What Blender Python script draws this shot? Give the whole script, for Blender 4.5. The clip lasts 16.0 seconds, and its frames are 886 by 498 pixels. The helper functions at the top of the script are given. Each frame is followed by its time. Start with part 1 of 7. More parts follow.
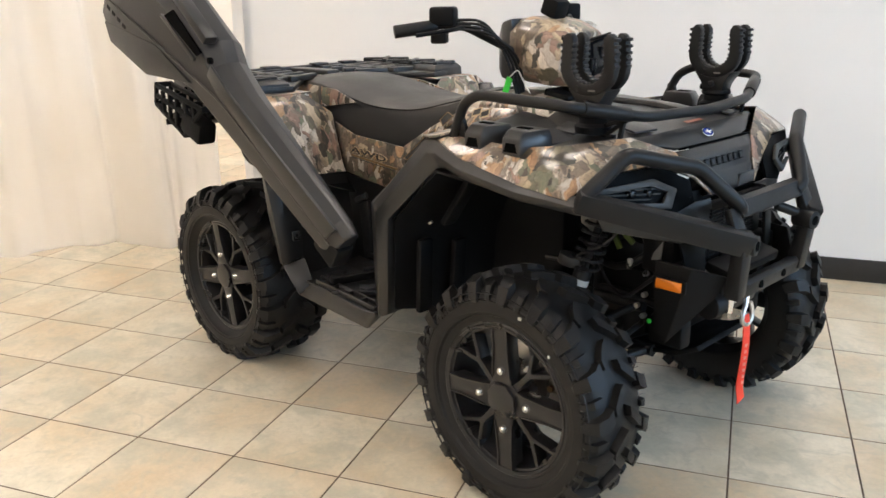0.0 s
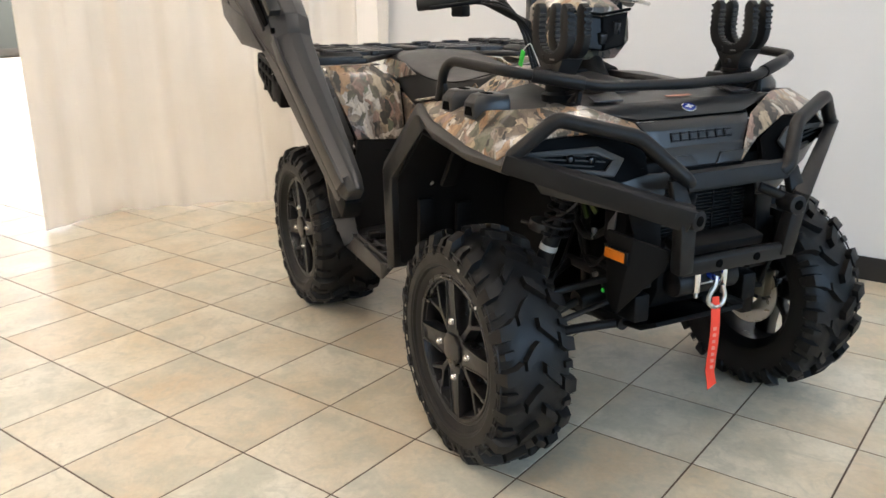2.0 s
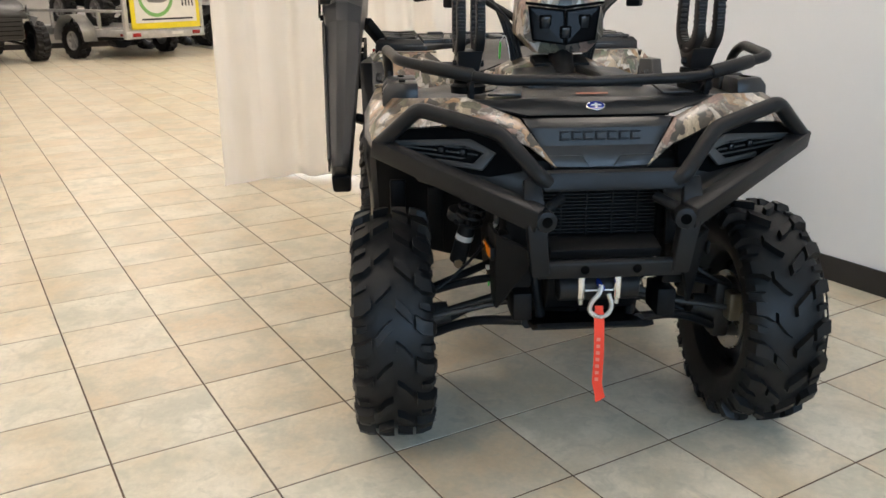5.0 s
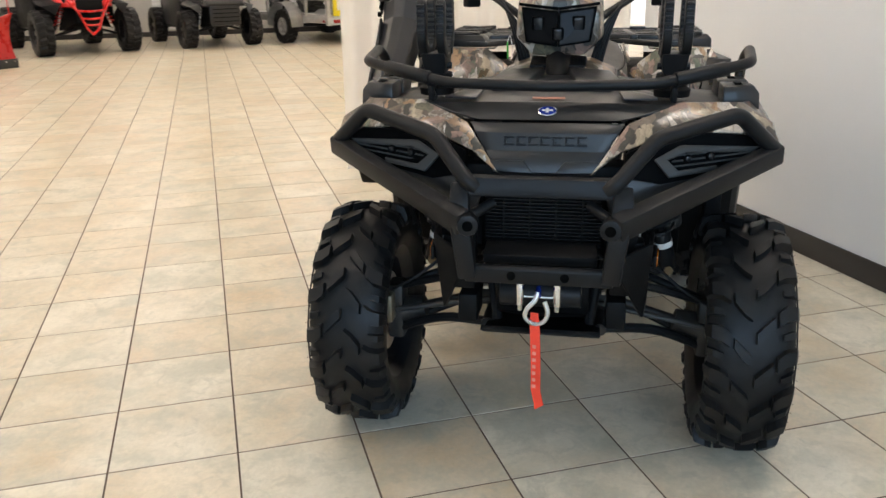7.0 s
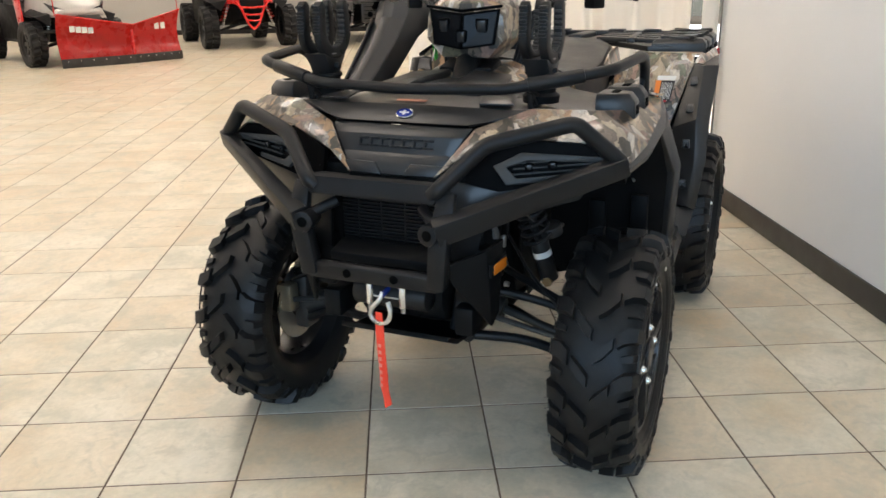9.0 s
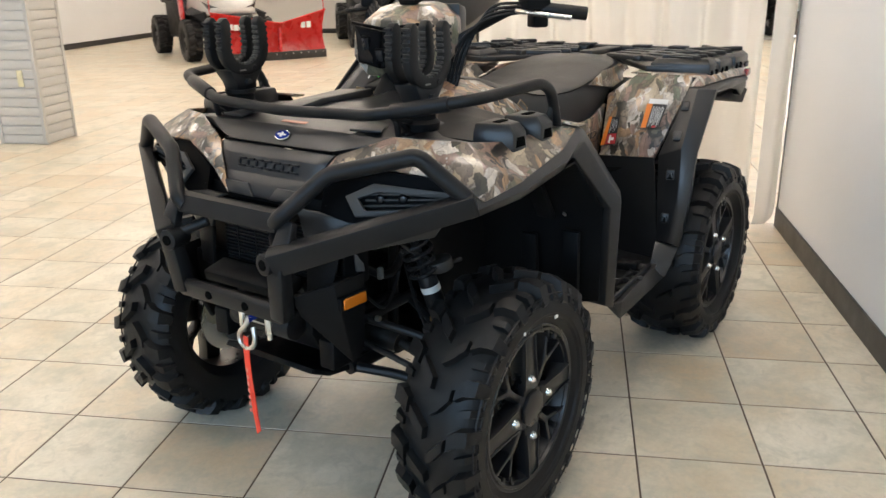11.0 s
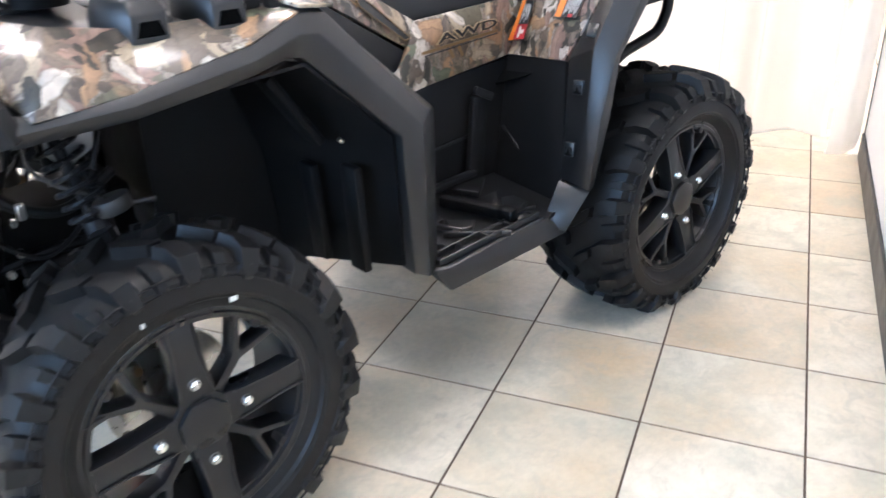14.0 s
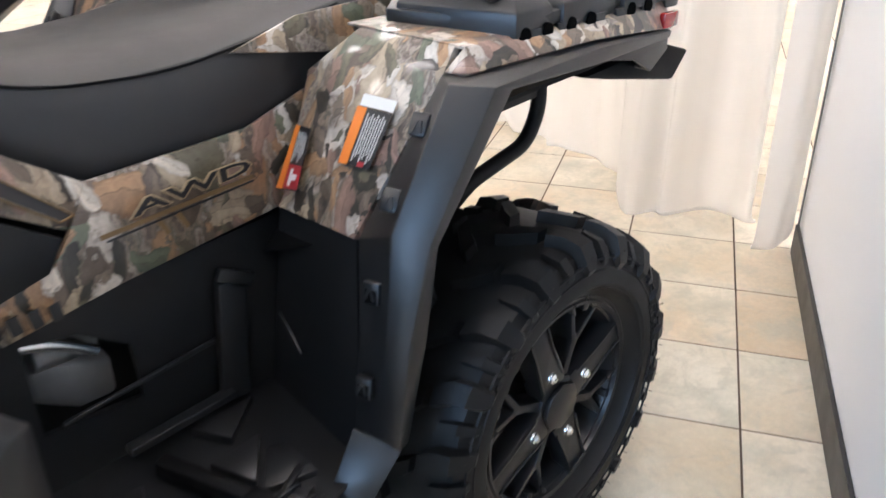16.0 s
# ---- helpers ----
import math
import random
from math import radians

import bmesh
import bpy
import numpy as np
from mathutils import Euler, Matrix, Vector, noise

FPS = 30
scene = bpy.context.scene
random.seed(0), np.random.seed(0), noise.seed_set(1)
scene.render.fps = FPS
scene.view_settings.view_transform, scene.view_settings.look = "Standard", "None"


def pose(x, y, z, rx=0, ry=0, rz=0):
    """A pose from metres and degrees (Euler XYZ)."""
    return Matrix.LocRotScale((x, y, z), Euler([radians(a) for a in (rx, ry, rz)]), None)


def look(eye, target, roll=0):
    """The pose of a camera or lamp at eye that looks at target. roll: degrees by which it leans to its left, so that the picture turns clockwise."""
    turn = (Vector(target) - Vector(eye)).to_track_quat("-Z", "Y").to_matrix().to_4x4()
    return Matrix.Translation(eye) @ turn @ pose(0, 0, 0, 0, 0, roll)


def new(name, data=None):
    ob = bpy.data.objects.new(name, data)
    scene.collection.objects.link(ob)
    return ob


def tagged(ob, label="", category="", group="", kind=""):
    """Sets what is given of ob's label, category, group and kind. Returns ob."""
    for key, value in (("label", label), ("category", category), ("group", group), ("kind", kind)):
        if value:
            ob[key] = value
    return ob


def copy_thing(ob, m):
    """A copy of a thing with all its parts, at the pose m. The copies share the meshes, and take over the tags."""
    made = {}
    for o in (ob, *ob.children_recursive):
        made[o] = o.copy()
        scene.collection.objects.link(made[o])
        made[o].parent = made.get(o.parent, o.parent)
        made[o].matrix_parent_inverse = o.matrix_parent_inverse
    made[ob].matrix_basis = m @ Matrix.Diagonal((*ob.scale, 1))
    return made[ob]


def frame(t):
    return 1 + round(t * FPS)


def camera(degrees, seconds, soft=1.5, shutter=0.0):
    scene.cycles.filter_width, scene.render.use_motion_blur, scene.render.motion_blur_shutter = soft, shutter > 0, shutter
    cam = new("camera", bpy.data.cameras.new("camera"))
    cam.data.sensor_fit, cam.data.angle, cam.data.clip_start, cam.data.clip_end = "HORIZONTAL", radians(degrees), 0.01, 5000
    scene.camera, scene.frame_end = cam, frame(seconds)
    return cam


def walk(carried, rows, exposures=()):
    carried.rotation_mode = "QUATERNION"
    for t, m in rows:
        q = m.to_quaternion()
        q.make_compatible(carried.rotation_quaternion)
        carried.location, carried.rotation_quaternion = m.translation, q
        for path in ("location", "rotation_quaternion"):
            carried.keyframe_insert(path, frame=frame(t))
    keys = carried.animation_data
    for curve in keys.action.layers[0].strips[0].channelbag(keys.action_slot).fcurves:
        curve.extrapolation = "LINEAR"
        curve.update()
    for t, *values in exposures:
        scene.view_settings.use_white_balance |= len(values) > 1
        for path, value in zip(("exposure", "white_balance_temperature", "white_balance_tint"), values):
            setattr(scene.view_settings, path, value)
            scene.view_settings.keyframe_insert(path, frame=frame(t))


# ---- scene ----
cam = camera(56.1, 16.0, shutter=0.4)
PATH = [
    (0, (1.883, -2.004, 1.28), (0.501, -0.684, 0.691), -0.7),
    (0.5, (2.018, -1.866, 1.271), (0.574, -0.614, 0.681), -0.6),
    (1, (2.182, -1.742, 1.253), (0.653, -0.596, 0.664), -0.6),
    (1.5, (2.343, -1.653, 1.248), (0.712, -0.657, 0.66), -0.6),
    (2, (2.441, -1.528, 1.21), (0.727, -0.682, 0.622), -0.6),
    (2.5, (2.522, -1.388, 1.208), (0.743, -0.694, 0.616), -0.6),
    (3, (2.617, -1.24, 1.194), (0.785, -0.692, 0.604), -0.6),
    (3.5, (2.729, -1.062, 1.2), (0.867, -0.645, 0.6), -0.7),
    (4, (2.797, -0.91, 1.204), (0.919, -0.586, 0.596), -0.6),
    (4.5, (2.809, -0.723, 1.213), (0.92, -0.486, 0.6), -0.5),
    (5, (2.817, -0.539, 1.214), (0.917, -0.399, 0.605), -0.4),
    (5.2, (2.823, -0.477, 1.214), (0.92, -0.37, 0.607), -0.4),
    (7.3, (2.829, 0.228, 1.255), (0.985, -0.218, 0.622), -1.0),
    (7.5, (2.812, 0.308, 1.251), (0.981, -0.194, 0.622), -1.0),
    (8, (2.802, 0.543, 1.263), (1.011, -0.087, 0.633), -1.0),
    (8.5, (2.724, 0.726, 1.246), (0.963, 0.02, 0.613), -1.0),
    (9, (2.625, 0.875, 1.251), (0.885, 0.12, 0.618), -1.0),
    (9.5, (2.532, 1.02, 1.272), (0.818, 0.206, 0.64), -0.8),
    (9.7, (2.504, 1.088, 1.289), (0.804, 0.245, 0.657), -0.8),
    (11.8, (1.934, 1.624, 1.267), (0.538, 0.338, 0.637), -1.0),
    (12, (1.881, 1.676, 1.249), (0.527, 0.346, 0.617), -1.1),
    (12.5, (1.745, 1.746, 1.189), (0.483, 0.339, 0.534), -1.2),
    (13, (1.55, 1.774, 1.135), (0.345, 0.355, 0.404), -1.4),
    (13.5, (1.322, 1.733, 1.129), (0.144, 0.342, 0.308), -1.4),
    (14, (1.064, 1.684, 1.144), (-0.122, 0.325, 0.28), -1.5),
    (14.5, (0.856, 1.606, 1.161), (-0.366, 0.286, 0.286), -1.3),
    (15, (0.627, 1.462, 1.182), (-0.628, 0.179, 0.299), -1.1),
    (15.5, (0.471, 1.343, 1.187), (-0.821, 0.095, 0.308), -0.7),
    (16, (0.266, 1.236, 1.195), (-1.046, 0.011, 0.313), -0.2),
]
EXPOSURES = [(0.0, 0.74, 6420, 15), (3.5, 0.43, 6470, 14), (7.3, 0.41, 6520, 14), (9.7, 0.56, 6520, 14), (12.0, 0.65, 6270, 14), (12.6, 0.95, 6070, 16), (13.4, 1.45, 5770, 18), (14.0, 1.61, 5720, 18), (14.5, 1.71, 5770, 18), (15.2, 1.40, 5720, 18), (16.0, 1.03, 5820, 17)]
walk(cam, [(t, look(eye, target, roll)) for t, eye, target, roll in PATH], EXPOSURES)


# ---------- world and light ----------
ROOM = pose(0, 0, 0, 0, 0, 26.274)          # the room's walls and tiles run along this turn
world = bpy.data.worlds.new("world")
scene.world = world
world.use_nodes = True
wn = world.node_tree.nodes
sky = wn.new("ShaderNodeTexSky")
sky.sky_type, sky.sun_disc, sky.sun_elevation, sky.sun_rotation = "NISHITA", False, radians(40), radians(60)
world.node_tree.links.new(sky.outputs[0], wn["Background"].inputs[0])
wn["Background"].inputs[1].default_value = 0.10


def area(name, m, sx, sy, watts, colour):
    lamp = bpy.data.lights.new(name, "AREA")
    lamp.shape, lamp.size, lamp.size_y, lamp.energy, lamp.color = "RECTANGLE", sx, sy, watts, colour
    ob = new(name, lamp)
    ob.matrix_world = m
    return ob


# daylight through the shop front behind the walk, and through the glazed door far off
area("daylight_front", ROOM @ pose(7.30, -2.6, 2.30, 90, 0, 90), 6.6, 2.4, 170, (0.44, 0.71, 1.0))
area("daylight_door", ROOM @ pose(-16.65, 6.0, 1.3, 90, 0, -90), 2.4, 2.4, 165, (0.86, 0.93, 1.0))


# ---------- materials ----------
def material(name):
    m = bpy.data.materials.new(name)
    m.use_nodes = True
    return m, m.node_tree.nodes, m.node_tree.links, m.node_tree.nodes["Principled BSDF"]


def noise_node(n, l, scale, detail=4.0, rough=0.6, vec=None):
    t = n.new("ShaderNodeTexNoise")
    t.inputs["Scale"].default_value, t.inputs["Detail"].default_value, t.inputs["Roughness"].default_value = scale, detail, rough
    if vec is not None:
        l.new(vec, t.inputs["Vector"])
    return t


def ramp_node(n, l, fac, stops, constant=False):
    r = n.new("ShaderNodeValToRGB")
    r.color_ramp.interpolation = "CONSTANT" if constant else "LINEAR"
    els = r.color_ramp.elements
    while len(els) < len(stops):
        els.new(0.5)
    for e, (p, c) in zip(els, stops):
        e.position, e.color = p, (*c, 1)
    l.new(fac, r.inputs[0])
    return r


def mix_node(n, l, fac, a, b, mode="MIX"):
    m = n.new("ShaderNodeMix")
    m.data_type, m.blend_type = "RGBA", mode
    for sock, val in ((m.inputs[0], fac), (m.inputs[6], a), (m.inputs[7], b)):
        if isinstance(val, (int, float)):
            sock.default_value = val
        elif isinstance(val, tuple):
            sock.default_value = (*val, 1)
        else:
            l.new(val, sock)
    return m.outputs[2]


def bump_node(n, l, height, strength, dist, bsdf):
    b = n.new("ShaderNodeBump")
    b.inputs["Strength"].default_value, b.inputs["Distance"].default_value = strength, dist
    l.new(height, b.inputs["Height"])
    l.new(b.outputs[0], bsdf.inputs["Normal"])


def plain(name, colour, rough=0.5, metal=0.0, vary=0.25, grain=250.0, bump=0.15, dist=0.0006, coat=0.0, blotch=7.0, spec=0.5):
    """A surface with broad blotches, fine grain and uneven gloss."""
    m, n, l, b = material(name)
    tc = n.new("ShaderNodeTexCoord").outputs["Object"]
    big, fine = noise_node(n, l, blotch, 5, 0.6, tc), noise_node(n, l, grain, 3, 0.6, tc)
    lo, hi = tuple(c * (1 - vary) for c in colour), tuple(min(1, c * (1 + vary)) for c in colour)
    r = ramp_node(n, l, big.outputs[0], [(0.3, lo), (0.7, hi)])
    l.new(r.outputs[0], b.inputs["Base Color"])
    g = ramp_node(n, l, big.outputs[0], [(0.3, (rough * 0.85,) * 3), (0.7, (min(1, rough * 1.15),) * 3)])
    l.new(g.outputs[0], b.inputs["Roughness"])
    b.inputs["Metallic"].default_value = metal
    b.inputs["Coat Weight"].default_value = coat
    b.inputs["Specular IOR Level"].default_value = spec
    if bump:
        bump_node(n, l, fine.outputs[0], bump, dist, b)
    return m


def tile_material(name, joined):
    m, n, l, b = material(name)
    geo = n.new("ShaderNodeNewGeometry")
    rnd = geo.outputs["Random Per Island"] if joined else n.new("ShaderNodeObjectInfo").outputs["Random"]
    comb = n.new("ShaderNodeCombineXYZ")
    mul = n.new("ShaderNodeMath")
    mul.operation, mul.inputs[1].default_value = "MULTIPLY", 37.0
    l.new(rnd, mul.inputs[0])
    l.new(mul.outputs[0], comb.inputs[2])
    add = n.new("ShaderNodeVectorMath")
    l.new(geo.outputs["Position"], add.inputs[0])
    l.new(comb.outputs[0], add.inputs[1])
    p = add.outputs[0]
    cloud = noise_node(n, l, 2.4, 5, 0.55, p)
    vein = noise_node(n, l, 4.2, 8, 0.68, p)
    vein.inputs["Distortion"].default_value = 0.6
    moss = noise_node(n, l, 5.5, 6, 0.62, p)
    wisp = noise_node(n, l, 11.0, 5, 0.60, p)
    wisp.inputs["Distortion"].default_value = 1.6
    speck = noise_node(n, l, 60, 4, 0.7, p)
    base = ramp_node(n, l, cloud.outputs[0], [(0.30, (0.58, 0.465, 0.32)), (0.43, (0.66, 0.575, 0.45)), (0.55, (0.71, 0.655, 0.555)), (0.70, (0.76, 0.72, 0.635))])
    tint = ramp_node(n, l, rnd, [(0.0, (0.92, 0.835, 0.72)), (0.30, (1.0, 0.96, 0.885)), (0.55, (0.94, 0.94, 0.895)), (0.85, (1.01, 0.985, 0.93)), (1.0, (1.05, 1.03, 0.97))])
    c = mix_node(n, l, 1.0, base.outputs[0], tint.outputs[0], "MULTIPLY")
    band = ramp_node(n, l, vein.outputs[0], [(0.26, (0.58, 0.58, 0.58)), (0.42, (0.16, 0.16, 0.16)), (0.48, (0.05, 0.05, 0.05)), (0.51, (0.24, 0.24, 0.24)), (0.56, (0.02, 0.02, 0.02)), (0.78, (0.12, 0.12, 0.12))])
    c = mix_node(n, l, band.outputs[0], c, (0.42, 0.385, 0.295))
    patch = ramp_node(n, l, moss.outputs[0], [(0.40, (0, 0, 0)), (0.52, (0.12, 0.12, 0.12)), (0.62, (0.50, 0.50, 0.50)), (0.74, (0.66, 0.66, 0.66))])
    c = mix_node(n, l, patch.outputs[0], c, (0.40, 0.405, 0.325))
    thin = ramp_node(n, l, wisp.outputs[0], [(0.34, (0.48, 0.48, 0.48)), (0.45, (0.08, 0.08, 0.08)), (0.52, (0, 0, 0)), (0.66, (0.14, 0.14, 0.14))])
    c = mix_node(n, l, thin.outputs[0], c, (0.44, 0.42, 0.34))
    sp = ramp_node(n, l, speck.outputs[0], [(0.35, (0.95, 0.945, 0.94)), (0.65, (1.03, 1.03, 1.03))])
    c = mix_node(n, l, 1.0, c, sp.outputs[0], "MULTIPLY")
    l.new(c, b.inputs["Base Color"])
    g = ramp_node(n, l, cloud.outputs[0], [(0.3, (0.28,) * 3), (0.7, (0.40,) * 3)])
    l.new(g.outputs[0], b.inputs["Roughness"])
    bump_node(n, l, cloud.outputs[0], 0.10, 0.002, b)
    return m


def camo_material():
    """Printed woodland camouflage: bark ground, overlapping pointed leaves and pale sticks under a clear coat."""
    m, n, l, b = material("camouflage_print")
    tc = n.new("ShaderNodeTexCoord").outputs["Object"]

    def vmath(kind, a, other):
        q = n.new("ShaderNodeVectorMath")
        q.operation = kind
        l.new(a, q.inputs[0])
        if kind == "SCALE":
            q.inputs["Scale"].default_value = other
        else:
            l.new(other, q.inputs[1])
        return q.outputs[0]

    def num(kind, a, other=None):
        q = n.new("ShaderNodeMath")
        q.operation = kind
        l.new(a, q.inputs[0])
        if isinstance(other, (int, float)):
            q.inputs[1].default_value = other
        elif other is not None:
            l.new(other, q.inputs[1])
        return q.outputs[0]

    def turned(turn, size):
        mp = n.new("ShaderNodeMapping")
        mp.inputs["Rotation"].default_value, mp.inputs["Scale"].default_value = turn, size
        l.new(warped, mp.inputs[0])
        return mp.outputs[0]

    bend, fray = noise_node(n, l, 11, 3, 0.55, tc), noise_node(n, l, 70, 4, 0.65, tc)
    warped = tc
    for amount, source in ((0.06, bend), (0.014, fray)):
        add = n.new("ShaderNodeMixRGB")
        add.blend_type, add.inputs[0].default_value = "ADD", amount
        l.new(warped, add.inputs[1])
        l.new(source.outputs["Color"], add.inputs[2])
        warped = add.outputs[0]
    ground = noise_node(n, l, 1.0, 4, 0.58, turned((0.15, 0.40, 0.2), (30, 30, 5)))
    c = ramp_node(n, l, ground.outputs[0], [(0.30, (0.026, 0.022, 0.018)), (0.40, (0.10, 0.075, 0.055)), (0.46, (0.28, 0.215, 0.155)), (0.50, (0.10, 0.085, 0.060)), (0.55, (0.36, 0.31, 0.26)), (0.61, (0.12, 0.09, 0.07)), (0.70, (0.30, 0.23, 0.18)), (0.80, (0.07, 0.06, 0.045))]).outputs[0]
    leaf_cols = [(0.0, (0.38, 0.23, 0.125)), (0.13, (0.13, 0.10, 0.07)), (0.27, (0.42, 0.34, 0.24)), (0.40, (0.045, 0.038, 0.028)), (0.52, (0.29, 0.185, 0.145)), (0.63, (0.14, 0.125, 0.08)), (0.73, (0.60, 0.54, 0.47)), (0.84, (0.19, 0.145, 0.11)), (0.94, (0.135, 0.15, 0.10))]
    stick_cols = [(0.0, (0.04, 0.03, 0.022)), (0.30, (0.60, 0.55, 0.48)), (0.55, (0.14, 0.10, 0.07)), (0.72, (0.66, 0.63, 0.58)), (0.88, (0.44, 0.30, 0.24))]

    def sticks(c, turn, size, scale, share, reach):
        v = n.new("ShaderNodeTexVoronoi")
        v.inputs["Scale"].default_value = scale
        l.new(turned(turn, size), v.inputs["Vector"])
        sep = n.new("ShaderNodeSeparateColor")
        l.new(v.outputs["Color"], sep.inputs[0])
        hue = ramp_node(n, l, sep.outputs[0], stick_cols, True).outputs[0]
        rim = ramp_node(n, l, v.outputs["Distance"], [(0.0, (1.0, 1.0, 1.0)), (reach * 0.7, (0.85, 0.85, 0.84)), (reach, (0.5, 0.48, 0.46))]).outputs[0]
        hue = mix_node(n, l, 1.0, hue, rim, "MULTIPLY")
        shape = ramp_node(n, l, v.outputs["Distance"], [(reach * 0.9, (1, 1, 1)), (reach, (0, 0, 0))]).outputs[0]
        some = ramp_node(n, l, sep.outputs[1], [(share, (0, 0, 0)), (share + 0.01, (1, 1, 1))]).outputs[0]
        return mix_node(n, l, mix_node(n, l, 1.0, shape, some, "MULTIPLY"), c, hue)

    def leaves(c, shift, scale, share, length, width):
        """One leaf a cell, turned at random, with a dark midrib, one pale half and a dark rim."""
        mp = n.new("ShaderNodeMapping")
        mp.inputs["Location"].default_value, mp.inputs["Scale"].default_value = shift, (1, 1, 0.62)
        l.new(warped, mp.inputs[0])
        v = n.new("ShaderNodeTexVoronoi")
        v.inputs["Scale"].default_value = scale
        l.new(mp.outputs[0], v.inputs["Vector"])
        local = vmath("SCALE", vmath("SUBTRACT", mp.outputs[0], v.outputs["Position"]), scale)
        rot = n.new("ShaderNodeVectorRotate")
        rot.rotation_type = "EULER_XYZ"
        l.new(local, rot.inputs["Vector"])
        l.new(vmath("SCALE", v.outputs["Color"], 23.0), rot.inputs["Rotation"])
        xyz, sep = n.new("ShaderNodeSeparateXYZ"), n.new("ShaderNodeSeparateColor")
        l.new(rot.outputs[0], xyz.inputs[0])
        l.new(v.outputs["Color"], sep.inputs[0])
        along = num("MULTIPLY", xyz.outputs[0], 1.0 / length)
        across = num("MULTIPLY", xyz.outputs[1], 1.0 / width)
        far = num("ADD", num("MULTIPLY", along, along), num("ABSOLUTE", across))
        veins = num("SINE", num("MULTIPLY", num("ADD", xyz.outputs[0], num("ABSOLUTE", xyz.outputs[1])), 55.0))
        hue = ramp_node(n, l, sep.outputs[2], leaf_cols, True).outputs[0]
        half = ramp_node(n, l, num("ADD", num("MULTIPLY", across, 0.5), 0.5), [(0.0, (0.72, 0.71, 0.70)), (0.47, (0.88, 0.87, 0.86)), (0.50, (0.50, 0.48, 0.46)), (0.53, (1.10, 1.09, 1.06)), (1.0, (1.0, 1.0, 0.98))]).outputs[0]
        hue = mix_node(n, l, 1.0, hue, half, "MULTIPLY")
        hue = mix_node(n, l, 1.0, hue, ramp_node(n, l, veins, [(0.0, (0.96, 0.96, 0.96)), (0.7, (1.01, 1.01, 1.01))]).outputs[0], "MULTIPLY")
        hue = mix_node(n, l, 1.0, hue, ramp_node(n, l, far, [(0.75, (1, 1, 1)), (1.0, (0.62, 0.60, 0.58))]).outputs[0], "MULTIPLY")
        shape = ramp_node(n, l, far, [(0.96, (1, 1, 1)), (1.0, (0, 0, 0))]).outputs[0]
        some = ramp_node(n, l, sep.outputs[1], [(share, (0, 0, 0)), (share + 0.01, (1, 1, 1))]).outputs[0]
        return mix_node(n, l, mix_node(n, l, 1.0, shape, some, "MULTIPLY"), c, hue)

    c = leaves(c, (0.31, 0.17, 0.53), 12.0, 0.10, 0.85, 0.36)
    c = sticks(c, (0.15, 0.42, 0.1), (1, 1, 0.12), 17.0, 0.50, 0.34)
    c = leaves(c, (0.77, 0.41, 0.13), 16.0, 0.25, 0.85, 0.28)
    c = leaves(c, (0.09, 0.93, 0.37), 21.0, 0.36, 0.82, 0.25)
    c = sticks(c, (1.0, 0.9, -0.4), (1, 1, 0.11), 30.0, 0.70, 0.24)
    c = sticks(c, (0.25, 0.50, 0.0), (1, 1, 0.10), 13.0, 0.66, 0.22)
    c = leaves(c, (0.59, 0.23, 0.81), 28.0, 0.50, 0.80, 0.24)
    fibre = noise_node(n, l, 1.0, 4, 0.6, turned((0.2, 0.5, 0.1), (120, 120, 20)))
    fr = ramp_node(n, l, fibre.outputs[0], [(0.36, (0.76, 0.75, 0.74)), (0.64, (1.04, 1.03, 1.02))])
    c = mix_node(n, l, 1.0, c, fr.outputs[0], "MULTIPLY")
    l.new(c, b.inputs["Base Color"])
    b.inputs["Roughness"].default_value = 0.36
    b.inputs["Coat Weight"].default_value, b.inputs["Coat Roughness"].default_value = 0.55, 0.10
    return m


def glow(name, colour, strength):
    m, n, l, b = material(name)
    b.inputs["Base Color"].default_value = (0.8, 0.8, 0.8, 1)
    b.inputs["Emission Color"].default_value = (*colour, 1)
    b.inputs["Emission Strength"].default_value = strength
    return m


def glass(name, colour=(1, 1, 1), rough=0.02):
    m, n, l, b = material(name)
    b.inputs["Base Color"].default_value = (*colour, 1)
    b.inputs["Roughness"].default_value = rough
    b.inputs["Transmission Weight"].default_value = 1.0
    b.inputs["IOR"].default_value = 1.3
    return m


def cloth_material():
    m, n, l, b = material("canvas_cloth")
    tc = n.new("ShaderNodeTexCoord").outputs["Object"]
    big, fine = noise_node(n, l, 2.2, 5, 0.6, tc), noise_node(n, l, 380, 2, 0.5, tc)
    r = ramp_node(n, l, big.outputs[0], [(0.3, (0.88, 0.855, 0.81)), (0.7, (0.93, 0.91, 0.875))])
    l.new(r.outputs[0], b.inputs["Base Color"])
    b.inputs["Roughness"].default_value = 0.9
    b.inputs["Sheen Weight"].default_value = 0.2
    tr = n.new("ShaderNodeBsdfTranslucent")
    tr.inputs[0].default_value = (0.88, 0.83, 0.74, 1)
    mx = n.new("ShaderNodeMixShader")
    mx.inputs[0].default_value = 0.22
    l.new(b.outputs[0], mx.inputs[1])
    l.new(tr.outputs[0], mx.inputs[2])
    l.new(mx.outputs[0], n["Material Output"].inputs[0])
    bump_node(n, l, fine.outputs[0], 0.2, 0.0008, b)
    return m


